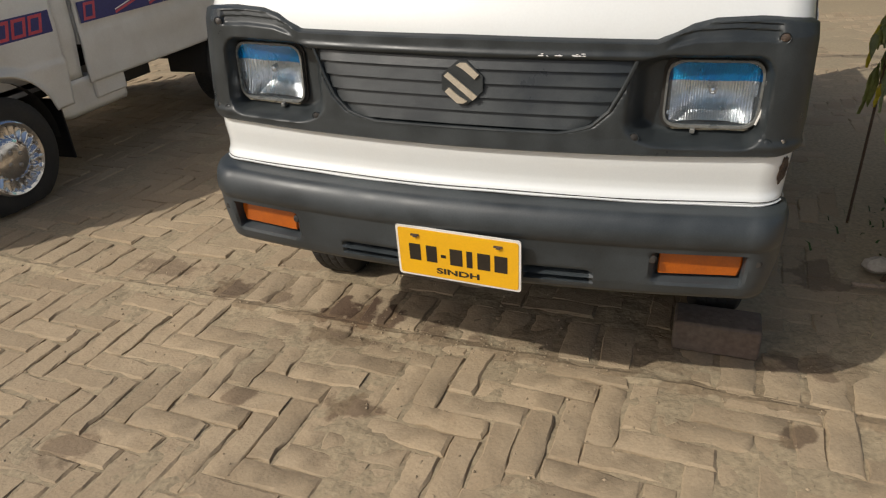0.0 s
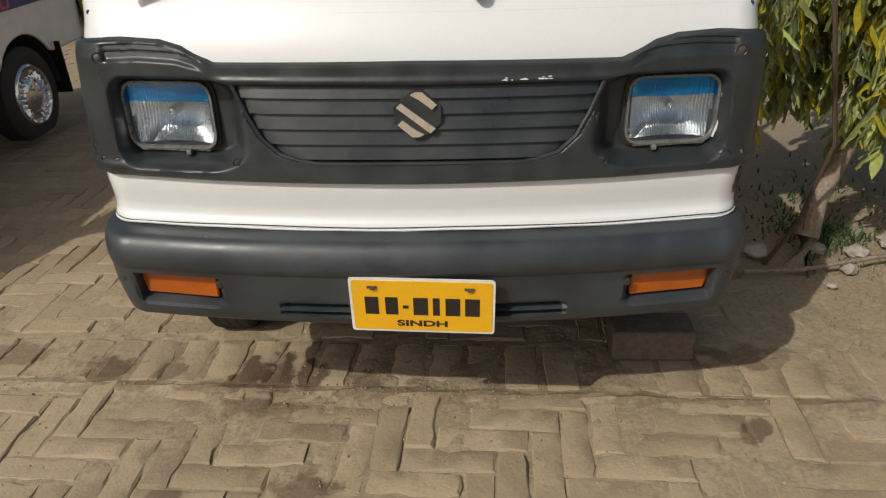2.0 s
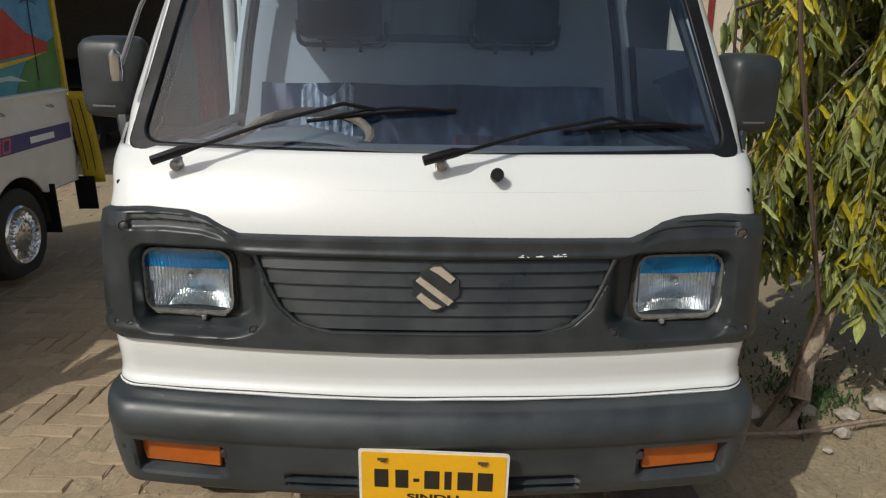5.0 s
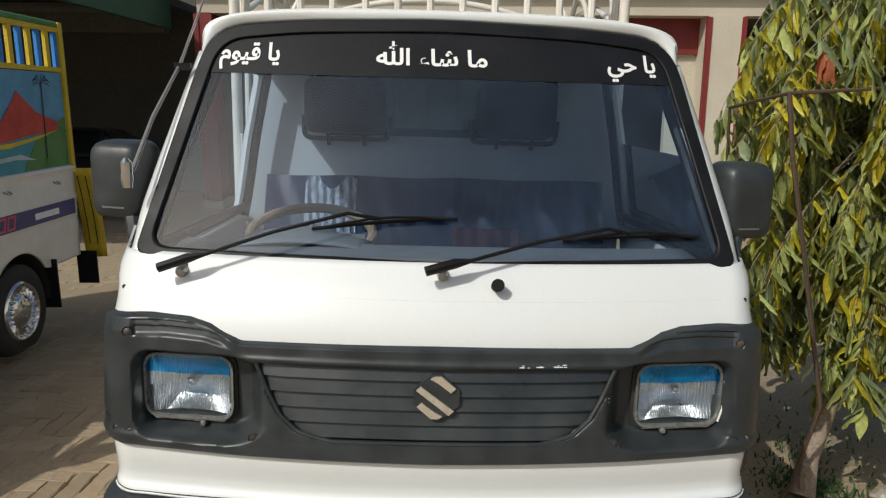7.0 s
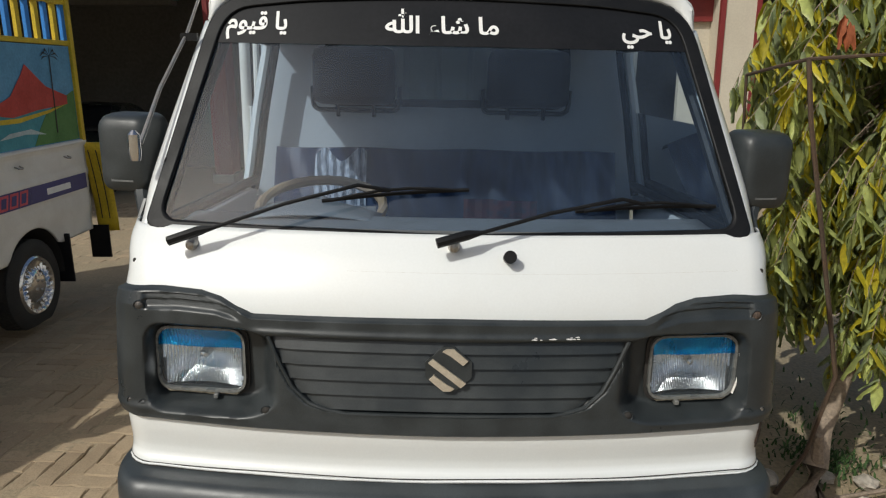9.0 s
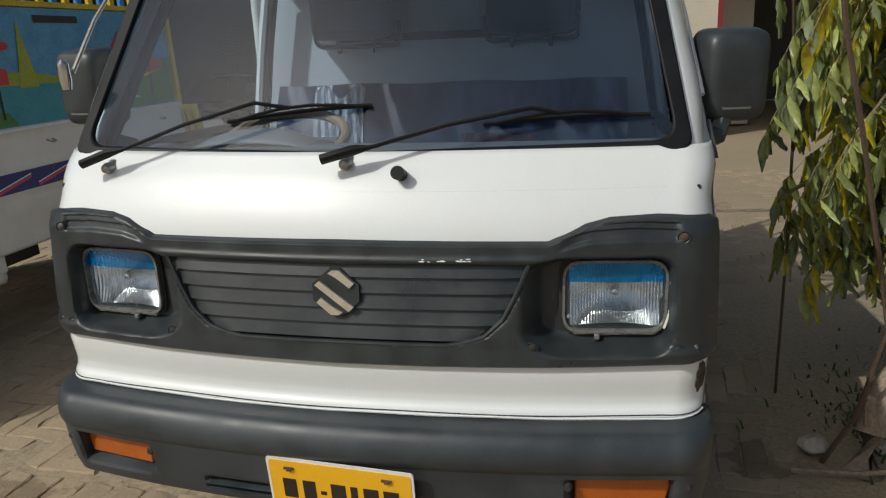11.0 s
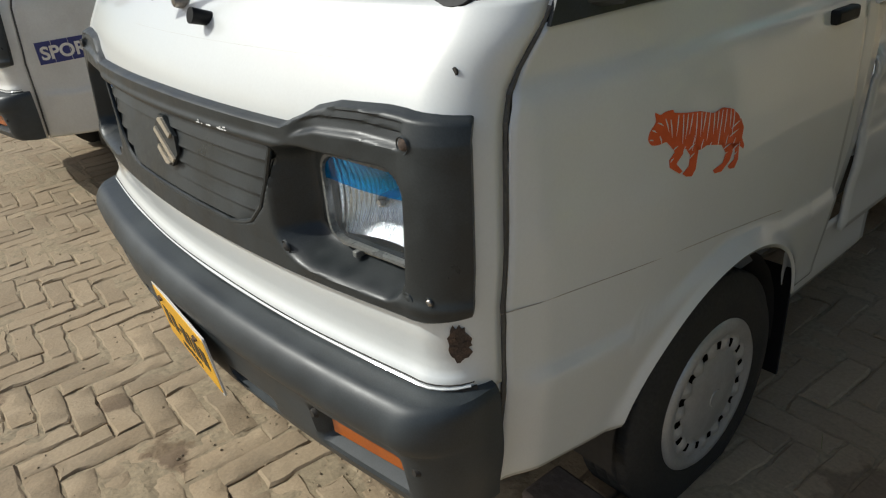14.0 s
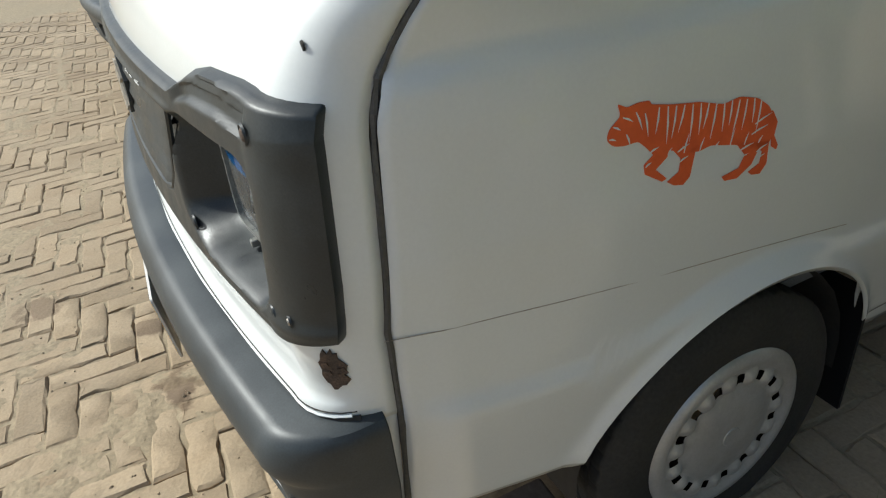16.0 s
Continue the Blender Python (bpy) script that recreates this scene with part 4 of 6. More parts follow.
    for sx in (-1, 1):
        part("sill_corner", grid(lambda u, v, sx=sx: (sx * (curve_at(SIDE_W, 0.375 + 0.625 * v) - 0.001), 1.126 + 0.105 * u, 0.45 + 0.61 * v), span(0, 1, 4), span(0, 1, 16)), paint, root, thick=0.002)
        def skirt(u, v, sx=sx):
            y = 0.998 + 0.50 * u
            lo = 0.300 - 0.022 * smooth(0.0, 0.25, u)
            z = lo + (0.452 - lo) * v
            return (sx * (curve_at(SIDE_W, z) - 0.003 - 0.010 * smooth(0.08, 0.0, v)), y + 0.05 * (1 - v) * smooth(0.12, 0.0, u), z)
        part("side_skirt", grid(skirt, span(0, 1, 22), span(0, 1, 8)), paint, root, "white lower body panel behind the wheel", thick=0.002)
    # cab back wall with its window
    bw = bmesh.new()
    for q in ((-0.66, 0.66, 1.205, 1.225, 0.45, 1.29), (-0.63, -0.40, 1.205, 1.225, 1.29, 1.50), (0.40, 0.63, 1.205, 1.225, 1.29, 1.50), (-0.58, 0.58, 1.205, 1.225, 1.50, 1.60)):
        box(bw, *q)
    part("cab_back_wall", bw, INNER if main else paint, root, "grey painted cab back wall", smooth=False)
    part("back_window_rubber", ring_between(round_rect(-0.415, 0.415, 1.28, 1.51, 0.05), round_rect(-0.39, 0.39, 1.305, 1.485, 0.04), lambda u, v, w: Vector((u, 1.198 + w, v)), 0.034), RUBBER, root)
    g = part("back_window", boxes((-0.40, 0.40, 1.212, 1.216, 1.29, 1.50)), SIDEGLASS, root, smooth=False)
    g.visible_shadow = False
    # cabin: floor, dashboard, bench with wrapped backrest, headrests, steering wheel
    part("dashboard", grid(lambda x, t: Vector((x, 0.20 + 0.13 * x * x + curve_at([(0, 0), (0.5, 0.20), (0.7, 0.23), (1, 0.20)], t), curve_at([(0, 1.048), (0.3, 1.056), (0.5, 1.062), (0.62, 1.055), (0.72, 1.01), (1, 0.72)], t))), span(-0.62, 0.62, 25), span(0, 1, 15)), DASH, root, "grey dashboard", thick=0.004)
    part("instrument_hood", grid(lambda u, v: Vector((-0.335 + 0.17 * u, 0.36 + 0.13 * v, 1.055 + 0.042 * (1 - u * u) * math.sin(0.4 + 2.2 * v))), span(-1, 1, 13), span(0, 1, 9)), DASH, root, thick=0.004)
    part("cab_floor", boxes((-0.64, 0.64, 0.2, 1.2, 0.45, 0.47)), DASH, root, smooth=False)
    part("headliner", grid(lambda k, y: cab_cross(k * 0.94, y) - Vector((0, 0, 0.035)), span(-1, 1, 21), span(0.50, 1.20, 6)), INNER, root)
    sb2 = bmesh.new()
    def back(u, v):
        ww = 0.012 * math.sin(u * 23) * math.sin(v * 3.1) + 0.008 * math.sin(u * 61 + v * 9) * v
        y = 0.98 + 0.10 * v - 0.03 * math.sin(v * math.pi) + ww * 0.6
        return (u, y, 0.80 + 0.365 * v + 0.002 * math.sin(u * 17))
    grid(back, span(-0.56, 0.56, 91), span(0, 1, 21), sb2)
    grid(lambda u, t: (u, 1.08 + 0.07 * t, 1.165 - 0.02 * t * t + 0.002 * math.sin(u * 17) * (1 - t)), span(-0.56, 0.56, 91), span(0, 1, 4), sb2)
    seat = part("seat_backrest", sb2, SEATBLUE, root, "dark blue bench backrest under clear plastic wrap")
    part("wrap_patch", grid(lambda u, v: tuple(Vector(back(-0.43 + 0.17 * u, 0.15 + 0.80 * v + 0.05 * math.sin(u * 9))) - Vector((0, 0.010 + 0.006 * math.sin(u * 40 + v * 7), 0))), span(0, 1, 31), span(0, 1, 15)), WRAP, seat, "crumpled shiny plastic wrap")
    part("cloth_patch", grid(lambda u, v: tuple(Vector(back(0.06 + 0.24 * u, 0.1 + 0.5 * v)) - Vector((0, 0.008 + 0.006 * math.sin(u * 30), 0))), span(0, 1, 21), span(0, 1, 9)), SEATRED, seat, "red patterned cloth under plastic")
    part("seat_cushion", boxes((-0.57, 0.57, 0.52, 1.02, 0.66, 0.82)), SEATBLUE, root, bevel=0.03)
    for x in (-0.305, 0.265):
        hr = part("headrest", boxes((x - 0.135, x + 0.135, 1.07, 1.145, 1.288, 1.472)), HEADREST, root, "dark vinyl headrest on a bent tube", bevel=0.03)
        part("headrest_tube", tube(rounded([(x - 0.145, 1.15, 1.345), (x - 0.145, 1.16, 1.268), (x + 0.145, 1.16, 1.268), (x + 0.145, 1.15, 1.345)], 0.03), 0.008, sides=6), BLACK, hr)
        for dx in (-0.06, 0.06):
            part("headrest_post", tube([(x + dx, 1.15, 1.25), (x + dx, 1.12, 1.33)], 0.007, sides=6), BLACK, hr)
    sw = part("steering_wheel", tube([Vector((-0.335 + 0.165 * math.cos(a), 0.585 + 0.12 * math.sin(a), 1.056 + 0.055 * math.sin(a))) for a in span(0, 2 * math.pi * 23 / 24, 24)], 0.013, closed=True), TAN, root, "tan covered steering wheel")
    part("steering_column", tube([(-0.335, 0.585, 1.07), (-0.335, 0.50, 0.98), (-0.335, 0.38, 0.80)], 0.03), DASH, sw)
    part("steering_spoke", boxes((-0.48, -0.19, 0.575, 0.597, 1.045, 1.058)), DASH, sw)
    # wipers, washer nozzle
    for base, joint, b0, b1 in (((-0.552, 0.081, 1.066), (-0.185, 0.128, 1.176), (-0.263, 1.137), (0.038, 1.164)), ((-0.027, 0.045, 1.079), (0.346, 0.135, 1.156), (0.256, 1.126), (0.557, 1.136))):
        base, joint = Vector(base), Vector(joint)
        mid = P((b0[0] + b1[0]) / 2 - 0.01, (b0[1] + b1[1]) / 2 + 0.012, 0.030)
        wp = part("wiper", tube([base, base + (joint - base) * 0.16 + Vector((0, -0.004, 0.003)), base + (joint - base) * 0.24, base + (joint - base) * 0.6 + Vector((0, 0, 0.006)), joint, joint * 0.4 + mid * 0.6, mid], lambda t: 0.0098 if t < 0.3 else 0.0039, sides=8), RUBBER, root, "black wiper arm and blade")
        part("wiper_blade", tube([P(b0[0] + (b1[0] - b0[0]) * t, b0[1] + (b1[1] - b0[1]) * t + 0.004 * math.sin(t * 3.14), 0.010) for t in span(0, 1, 7)], 0.0042, sides=5), RUBBER, wp)
        part("blade_bridge", tube([P(b0[0] + (b1[0] - b0[0]) * t, b0[1] + (b1[1] - b0[1]) * t + h, 0.014 + h) for t, h in ((0.06, 0), (0.22, 0.008), (0.40, 0.014), (0.60, 0.014), (0.78, 0.008), (0.94, 0))], 0.0034, sides=5), RUBBER, wp)
        pv = base + Vector((0.034, 0.040, -0.014))
        part("wiper_pivot", lathe([(0.0, -0.022), (0.008, -0.020), (0.012, -0.010), (0.012, 0.006), (0.016, 0.012)], "y", 16, None, tuple(pv)), STEEL, wp)
    q = nose(s_of(0.115, 1.045), 1.045)
    part("washer_nozzle", tube([q + Vector((0, 0.01, -0.004)), q + Vector((0, -0.030, 0.010))], lambda t: 0.011 if t < 0.5 else 0.013, sides=12), RUBBER, root, "black washer nozzle")
    # cargo bed
    bed = new("cargo_bed")
    bed.parent = root
    part("bed_floor", boxes((-0.68, 0.68, 1.27, 3.14, 0.60, 0.64)), paint, bed, smooth=False)
    part("bed_front_board", boxes((-0.68, 0.68, 1.26, 1.30, 0.60, 0.985)), paint, bed, bevel=0.006)
    for sx in (-1, 1):
        def side(u, v, sx=sx):
            y = 1.26 + 1.90 * u
            lo = arch_low(y, 2.495, 0.262, 0.295, 0.415)
            z = lo + (0.985 - lo) * v
            w = 0.692 + 0.008 * math.exp(-((z - 0.80) / 0.02) ** 2) + 0.012 * smooth(0.955, 0.975, z) - 0.008 * smooth(0.60, 0.50, z)
            w -= 0.006 * (math.exp(-((z - 0.70) / 0.006) ** 2) + math.exp(-((z - 0.66) / 0.006) ** 2))
            if main:     # the pressed shoulder leans in below the tall sheet
                w -= 0.020 * smooth(0.826, 0.850, z) + 0.010 * smooth(0.850, 0.955, z)
            return (sx * w, y, z)
        part("bed_side", grid(side, span(0, 1, 60), span(0, 1, 40)), paint, bed, "pressed white bed side", thick=0.012)
        if main:
            def sheet(u, v, sx=sx):
                z = 0.988 + 0.282 * v
                return (sx * (0.676 + 0.006 * smooth(1.125, 1.140, z) + 0.0012 * math.sin(u * 40) * math.sin(z * 9)), 1.235 + 1.935 * u, z)
            part("bed_side_sheet", grid(sheet, span(0, 1, 60), span(0, 1, 40)), WHITE2, bed, "tall white sheet closing the bed side", thick=0.006)
            part("sheet_flange", boxes((sx * 0.672, sx * 0.692, 1.235, 3.17, 0.970, 0.984)), paint, bed, bevel=0.003)
            for y in (1.60, 1.97, 2.36, 2.80):
                part("rope_hook", tube([(sx * 0.684, y - 0.035, 0.969), (sx * 0.696, y - 0.03, 0.966), (sx * 0.698, y + 0.03, 0.964), (sx * 0.684, y + 0.055, 0.965)], 0.004, sides=6), DARK, bed)
                part("hook_eye", tube([(sx * 0.695, y - 0.03, 0.966), (sx * 0.693, y - 0.033, 0.956)], 0.003, sides=5), DARK, bed)
            la = part("bed_latch", tube([(sx * 0.700, 1.18, 0.966), (sx * 0.704, 1.30, 0.962), (sx * 0.704, 1.47, 0.955), (sx * 0.698, 1.52, 0.950)], lambda t: 0.019 if t < 0.9 else 0.011, sides=10), paint, bed, "white side latch roll")
            part("latch_arm", tube([(sx * 0.700, 1.51, 0.950), (sx * 0.702, 1.74, 0.925), (sx * 0.700, 1.90, 0.905)], lambda t: 0.010 if t < 0.7 else 0.018, sides=8), paint, la)
            part("latch_pin", tube([(sx * 0.690, 1.62, 0.925), (sx * 0.692, 1.62, 0.895)], 0.003, sides=5), DARK, la)
            continue
        part("bed_rail", tube([(sx * 0.70, y, 0.985) for y in span(1.26, 3.16, 6)], 0.016), paint, bed)
        for y in (1.42, 1.92, 2.42, 2.92):
            part("rope_hook", tube([(sx * 0.700, y - 0.02, 0.915), (sx * 0.722, y - 0.02, 0.905), (sx * 0.730, y, 0.902), (sx * 0.722, y + 0.02, 0.905), (sx * 0.700, y + 0.02, 0.915)], 0.0045, sides=6), STEEL, bed)
        part("bed_latch", boxes((sx * 0.700, sx * 0.716, 1.285, 1.33, 0.80, 0.86)), paint, bed, bevel=0.004)
    part("tailgate", boxes((-0.68, 0.68, 3.14, 3.17, 0.60, 0.985)), paint, bed, bevel=0.006)
    return bed


CRACK = material("brown_crack_and_crease_line", (0.36, 0.31, 0.25), 0.8, stain=(0.5, 0.46, 0.4), stain_size=25, stain_amount=0.9, grain=200, bump=0)
LAMPFOOT = material("flaking_cream_mount", (0.42, 0.38, 0.28), 0.7, stain=(0.10, 0.07, 0.045), stain_size=60, stain_amount=0.9, grain=200, bump=0.3)
MARK = material("raised_grey_mark", (0.14, 0.145, 0.145), 0.45, grain=200, bump=0)
# the pale bluish film brightens the lens in place of sun glints
LENS = glass("fluted_lamp_glass", (0.95, 0.98, 1.0), 0.05, 0.06, (0.62, 0.72, 0.82), 30)
BLUE = glass("blue_lamp_film", (0.03, 0.58, 1.0), 0.05, 0.20, (0.002, 0.22, 0.75), 30)
SCRIPTS = ((-0.512, -0.372, 1.460, 1.524, "\ufee1\ufeee\ufef4\ufed7 \ufe8e\ufef3"), (-0.150, 0.104, 1.476, 1.534, "\ufdf2 \ufe80\ufe8e\ufeb7 \ufe8e\ufee3"), (0.384, 0.500, 1.456, 1.520, "\ufef2\ufea3 \ufe8e\ufef3"))
HEADREST = material("black_headrest_vinyl", (0.016, 0.018, 0.022), 0.6, stain=(0.02, 0.022, 0.027), stain_size=9, grain=40, bump=0)
LAMPRIM = material("dull_lamp_rim", (0.15, 0.155, 0.15), 0.3, stain=(0.25, 0.24, 0.20), stain_size=25, grain=100)

near_truck = thing("pickup_truck", "small white pickup with black nose trim, parked on the brick paving", "pickup truck", at=pose(-0.015, 0, 0, 0, 1.3, 0.8))
near_bed = pickup(near_truck, True, random.Random(3), 1.3)

# rust patch, chipped edge and antenna of the near truck
rr = random.Random(11)
patch = [(0.0105 * math.cos(a) * rr.uniform(0.75, 1.15), 0.030 * math.sin(a) * rr.uniform(0.82, 1.12)) for a in span(0, 2 * math.pi * 25 / 26, 26)]
part("rust_patch", plate(patch, lambda u, v, w: nose(0.885 + u * 3.0, 0.672 + v, 0.0016 + w), 0.0015), RUST, near_truck, "flaking rust hole at the nose corner", smooth=False)
for k in range(5):
    c, q = rr.uniform(-0.007, 0.006), rr.uniform(-0.024, 0.022)
    part("paint_chip", plate([(c, q), (c + 0.005, q + 0.002), (c + 0.004, q + 0.008), (c - 0.001, q + 0.006)], lambda u, v, w: nose(0.885 + u * 3.0, 0.672 + v, 0.003 + w), 0.0008), RUST, near_truck, smooth=False)
ant = part("antenna", tube([(-0.650, 0.225, 1.24), (-0.630, 0.30, 1.35), (-0.600, 0.405, 1.47), (-0.580, 0.50, 1.60), (-0.568, 0.58, 1.70)], lambda t: 0.005 - 0.0025 * t, sides=8), STEEL, near_truck, "chrome rod antenna along the pillar")
part("antenna_base", lathe([(0.0, -0.03), (0.010, -0.028), (0.013, -0.01), (0.012, 0.025), (0.004, 0.034)], "z", 14, None, (-0.654, 0.205, 1.235)), CHROME, ant)
part("antenna_clip", boxes((-0.612, -0.575, 0.395, 0.408, 1.455, 1.471)), RUBBER, ant)
part("paint_crack", tube([Vector((door_x(y, z) + 0.0011, y, z)) for y, z in ((0.135, 0.700), (0.20, 0.692), (0.28, 0.684), (0.36, 0.676), (0.43, 0.669), (0.54, 0.655), (0.65, 0.640), (0.76, 0.624), (0.87, 0.607))], 0.0008, sides=4), CRACK, near_truck, "hairline brown crack in the door paint")
# the bonnet's crease, drawn as a brown hairline instead of a fold
part("hood_scratch", tube([nose(s_of(x, 1.018), 1.018, 0.0006) for x in span(-0.20, 0.585, 30)], 0.0006, sides=4), CRACK, near_truck, "fine brown line drawn for the bonnet's crease")
for x in (-0.648, 0.648):
    part("clip_hole", lathe([(0.0, 0.0), (0.0045, 0.0), (0.0055, 0.002)], "y", 10, None, tuple(nose(0.845 if x > 0 else -0.845, 1.014, 0.0012))), DARK, near_truck)
# orange striped sticker on the door
def on_door(y, z, w):
    return Vector((door_x(y, z) + 0.0016 + w, y, z))


def sticker_slab(name, pts, r, mt, parent, lift=0.0, lab=""):
    return part(name, plate([(p.x, p.y) for p in rounded([(a, b, 0) for a, b in pts], r, 3, True)], lambda u, v, w: on_door(u, v, lift + w), 0.0008), mt, parent, lab, smooth=False)


st = sticker_slab("sticker", [(0.406, 0.871), (0.409, 0.882), (0.424, 0.894), (0.419, 0.909), (0.432, 0.901), (0.444, 0.904), (0.461, 0.903), (0.463, 0.898), (0.492, 0.891), (0.533, 0.884), (0.571, 0.872), (0.597, 0.875), (0.627, 0.866), (0.648, 0.851), (0.66, 0.829), (0.659, 0.807), (0.65, 0.797), (0.594, 0.816), (0.555, 0.826), (0.537, 0.823), (0.503, 0.834), (0.463, 0.845), (0.447, 0.86), (0.429, 0.859), (0.414, 0.862)], 0.005, ORANGE, near_truck, lab="orange striped vinyl sticker")
for leg in ([(0.454, 0.854), (0.469, 0.838), (0.456, 0.829), (0.458, 0.817), (0.483, 0.801), (0.49, 0.803), (0.473, 0.819), (0.489, 0.83), (0.494, 0.842)],
            [(0.492, 0.842), (0.51, 0.822), (0.508, 0.806), (0.491, 0.798), (0.501, 0.791), (0.516, 0.787), (0.526, 0.795), (0.529, 0.811), (0.533, 0.831)],
            [(0.593, 0.822), (0.615, 0.797), (0.607, 0.782), (0.579, 0.778), (0.585, 0.771), (0.606, 0.768), (0.628, 0.781), (0.641, 0.803)],
            [(0.621, 0.812), (0.645, 0.793), (0.643, 0.778), (0.625, 0.771), (0.632, 0.765), (0.647, 0.762), (0.656, 0.774), (0.655, 0.805)],
            [(0.648, 0.843), (0.66, 0.829), (0.658, 0.813), (0.66, 0.796), (0.67, 0.789), (0.672, 0.795), (0.663, 0.81), (0.666, 0.827), (0.655, 0.844)]):
    sticker_slab("sticker_bar", leg, 0.0012, ORANGE, st)
def slit(a, b, w):
    """A pointed cut from a to b where the door's white shows through."""
    a, b = Vector(a), Vector(b)
    d = (b - a).normalized()
    n = Vector((-d.y, d.x)) * w
    m = a.lerp(b, 0.45) + n * 0.6
    part("sticker_slit", plate([tuple(a - n * 0.5), tuple(m - n), tuple(b), tuple(m + n), tuple(a + n * 0.5)], lambda u, v, h: on_door(u, v, 0.0009 + h), 0.0004), WHITE, st, smooth=False)
def back_line(y):
    return 0.9045 - 0.17 * (y - 0.462)
for i in range(14):
    y, d = 0.474 + 0.0122 * i, 0.030 + 0.014 * ((i * 5) % 3) / 2
    z = back_line(y) - 0.010
    slit((y, z), (y + 0.004 * math.sin(i * 1.7) - 0.004, z - d), 0.0013)
    if i % 2:
        slit((y + 0.003, z - 0.058), (y + 0.009, z - d - 0.006), 0.0010)
for a, b in (((0.414, 0.884), (0.424, 0.878)), ((0.426, 0.892), (0.440, 0.884)), ((0.431, 0.872), (0.436, 0.858)), ((0.443, 0.894), (0.452, 0.872)), ((0.455, 0.890), (0.460, 0.862)), ((0.409, 0.871), (0.418, 0.868)),
             ((0.463, 0.842), (0.476, 0.846)), ((0.458, 0.826), (0.466, 0.830)), ((0.504, 0.832), (0.522, 0.838)), ((0.507, 0.818), (0.521, 0.823)), ((0.606, 0.806), (0.628, 0.810)), ((0.602, 0.794), (0.620, 0.798)), ((0.634, 0.796), (0.652, 0.802)), ((0.634, 0.784), (0.650, 0.790)), ((0.622, 0.822), (0.650, 0.828)), ((0.626, 0.834), (0.654, 0.842))):
    slit(a, b, 0.0012)
# cargo rack of bent tube over the near truck's bed
rack = new("cargo_rack")
rack.parent, rack.location = near_truck, (-0.030, 0, 0)
rack["label"] = "cream painted tube rack over the bed"
def arch(y, top, end, half=0.672):
    return [(x, y, end + (top - end) * (1 - (abs(x) / half) ** 2.2)) for x in span(-half + 0.05, half - 0.05, 17)]
def hoop(y, top, end, r=0.018):
    a = arch(y, top, end)
    return tube(rounded([(-0.672, y, 0.98), (-0.672, y, end - 0.02)] + a[1:-1] + [(0.672, y, end - 0.02), (0.672, y, 0.98)], 0.06, 4), r, sides=10)
part("rack_hoop", hoop(1.265, 1.952, 1.858), RACK, rack)
part("rack_arch", tube(rounded([(-0.665, 1.36, 1.62), (-0.665, 1.36, 1.88)] + arch(1.36, 2.005, 1.905)[1:-1] + [(0.665, 1.36, 1.88), (0.665, 1.36, 1.62)], 0.06, 4), 0.014, sides=8), RACK, rack)
part("rack_hoop", hoop(3.10, 1.985, 1.86), RACK, rack)
part("rack_arch", tube(arch(3.10, 1.895, 1.80), 0.013, sides=8), RACK, rack)
part("rack_rail", tube([(-0.672, 1.265, 1.835), (0.672, 1.265, 1.835)], 0.0165, sides=10), RACK, rack)
for i in range(11):
    x = -0.5575 + 0.1115 * i
    part("rack_bar", tube([(x, 1.265, 0.98), (x, 1.265, 1.76), (x, 1.265, 1.825)], lambda t: 0.0135 + 0.003 * (t > 0.9), sides=8), RACK, rack)
for x in (-0.446, 0.0, 0.446):
    part("rack_post", tube([(x, 1.265, 1.84), (x, 1.268, 1.945 - 0.09 * (abs(x) / 0.672) ** 2.2)], 0.014, sides=8), RACK, rack)
for x in (-0.40, -0.2, 0.0, 0.2, 0.40):
    part("rack_post", tube([(x, 3.10, 1.89 - 0.095 * (abs(x) / 0.672) ** 2.2), (x, 3.10, 1.98 - 0.125 * (abs(x) / 0.672) ** 2.2)], 0.011, sides=6), RACK, rack)
for sx in (-1, 1):
    part("rack_rail", tube([(sx * 0.675, y, 1.64) for y in (1.27, 2.2, 3.10)], 0.013, sides=8), RACK, rack)
    part("rack_rail", tube([(sx * 0.675, 1.27, 1.66), (sx * 0.675, 1.75, 1.80), (sx * 0.675, 3.10, 1.80)], 0.012, sides=8), RACK, rack)
    for y in (1.42, 1.85, 2.28, 2.70):
        part("side_hoop", tube(rounded([(sx * 0.675, y, 0.98), (sx * 0.668, y, 1.80), (sx * 0.63, y + 0.02, 1.875), (sx * 0.66, y + 0.30, 1.80), (sx * 0.675, y + 0.31, 0.98)], 0.05, 4), 0.012, sides=8), RACK, rack)
part("front_panel_board", boxes((-0.46, 0.46, 1.292, 1.304, 0.985, 1.50)), RACK, rack, "pale board behind the cab window", smooth=False)
# white patches on the solid board imitate sunlight coming through five gaps
for k in range(5):
    part("vent_slot", plate(round_rect(-0.012, 0.012, -0.010, 0.010, 0.003, 2), lambda u, v, w, k=k: Vector((-0.052 + 0.036 * k + u, 1.2905 - w, 1.352 + v)), 0.002), PLATE_WHITE, rack, "small white patch painted as sunlight through a slot in the board", smooth=False)
part("cable_tie", tube([(0.325, 1.245, 1.825), (0.325, 1.243, 1.93), (0.328, 1.35, 1.99)], 0.003, sides=5), RUBBER, rack)
for k in range(12):      # white scuffs on the trim's upper edge
    x, z, g = rr.uniform(0.150, 0.245), 0.9065 + rr.uniform(-0.003, 0.004), rr.uniform(0.4, 1.6)
    part("scuff", plate([(0, 0), (0.008 * g, -0.0006), (0.011 * g, 0.0008), (0.006 * g, 0.0022 * g), (0.001, 0.0012)], lambda u, v, w, x=x, z=z: on_nose(x + u, z + v, 0.0205 + w), 0.0005), DECAL, near_truck, smooth=False)

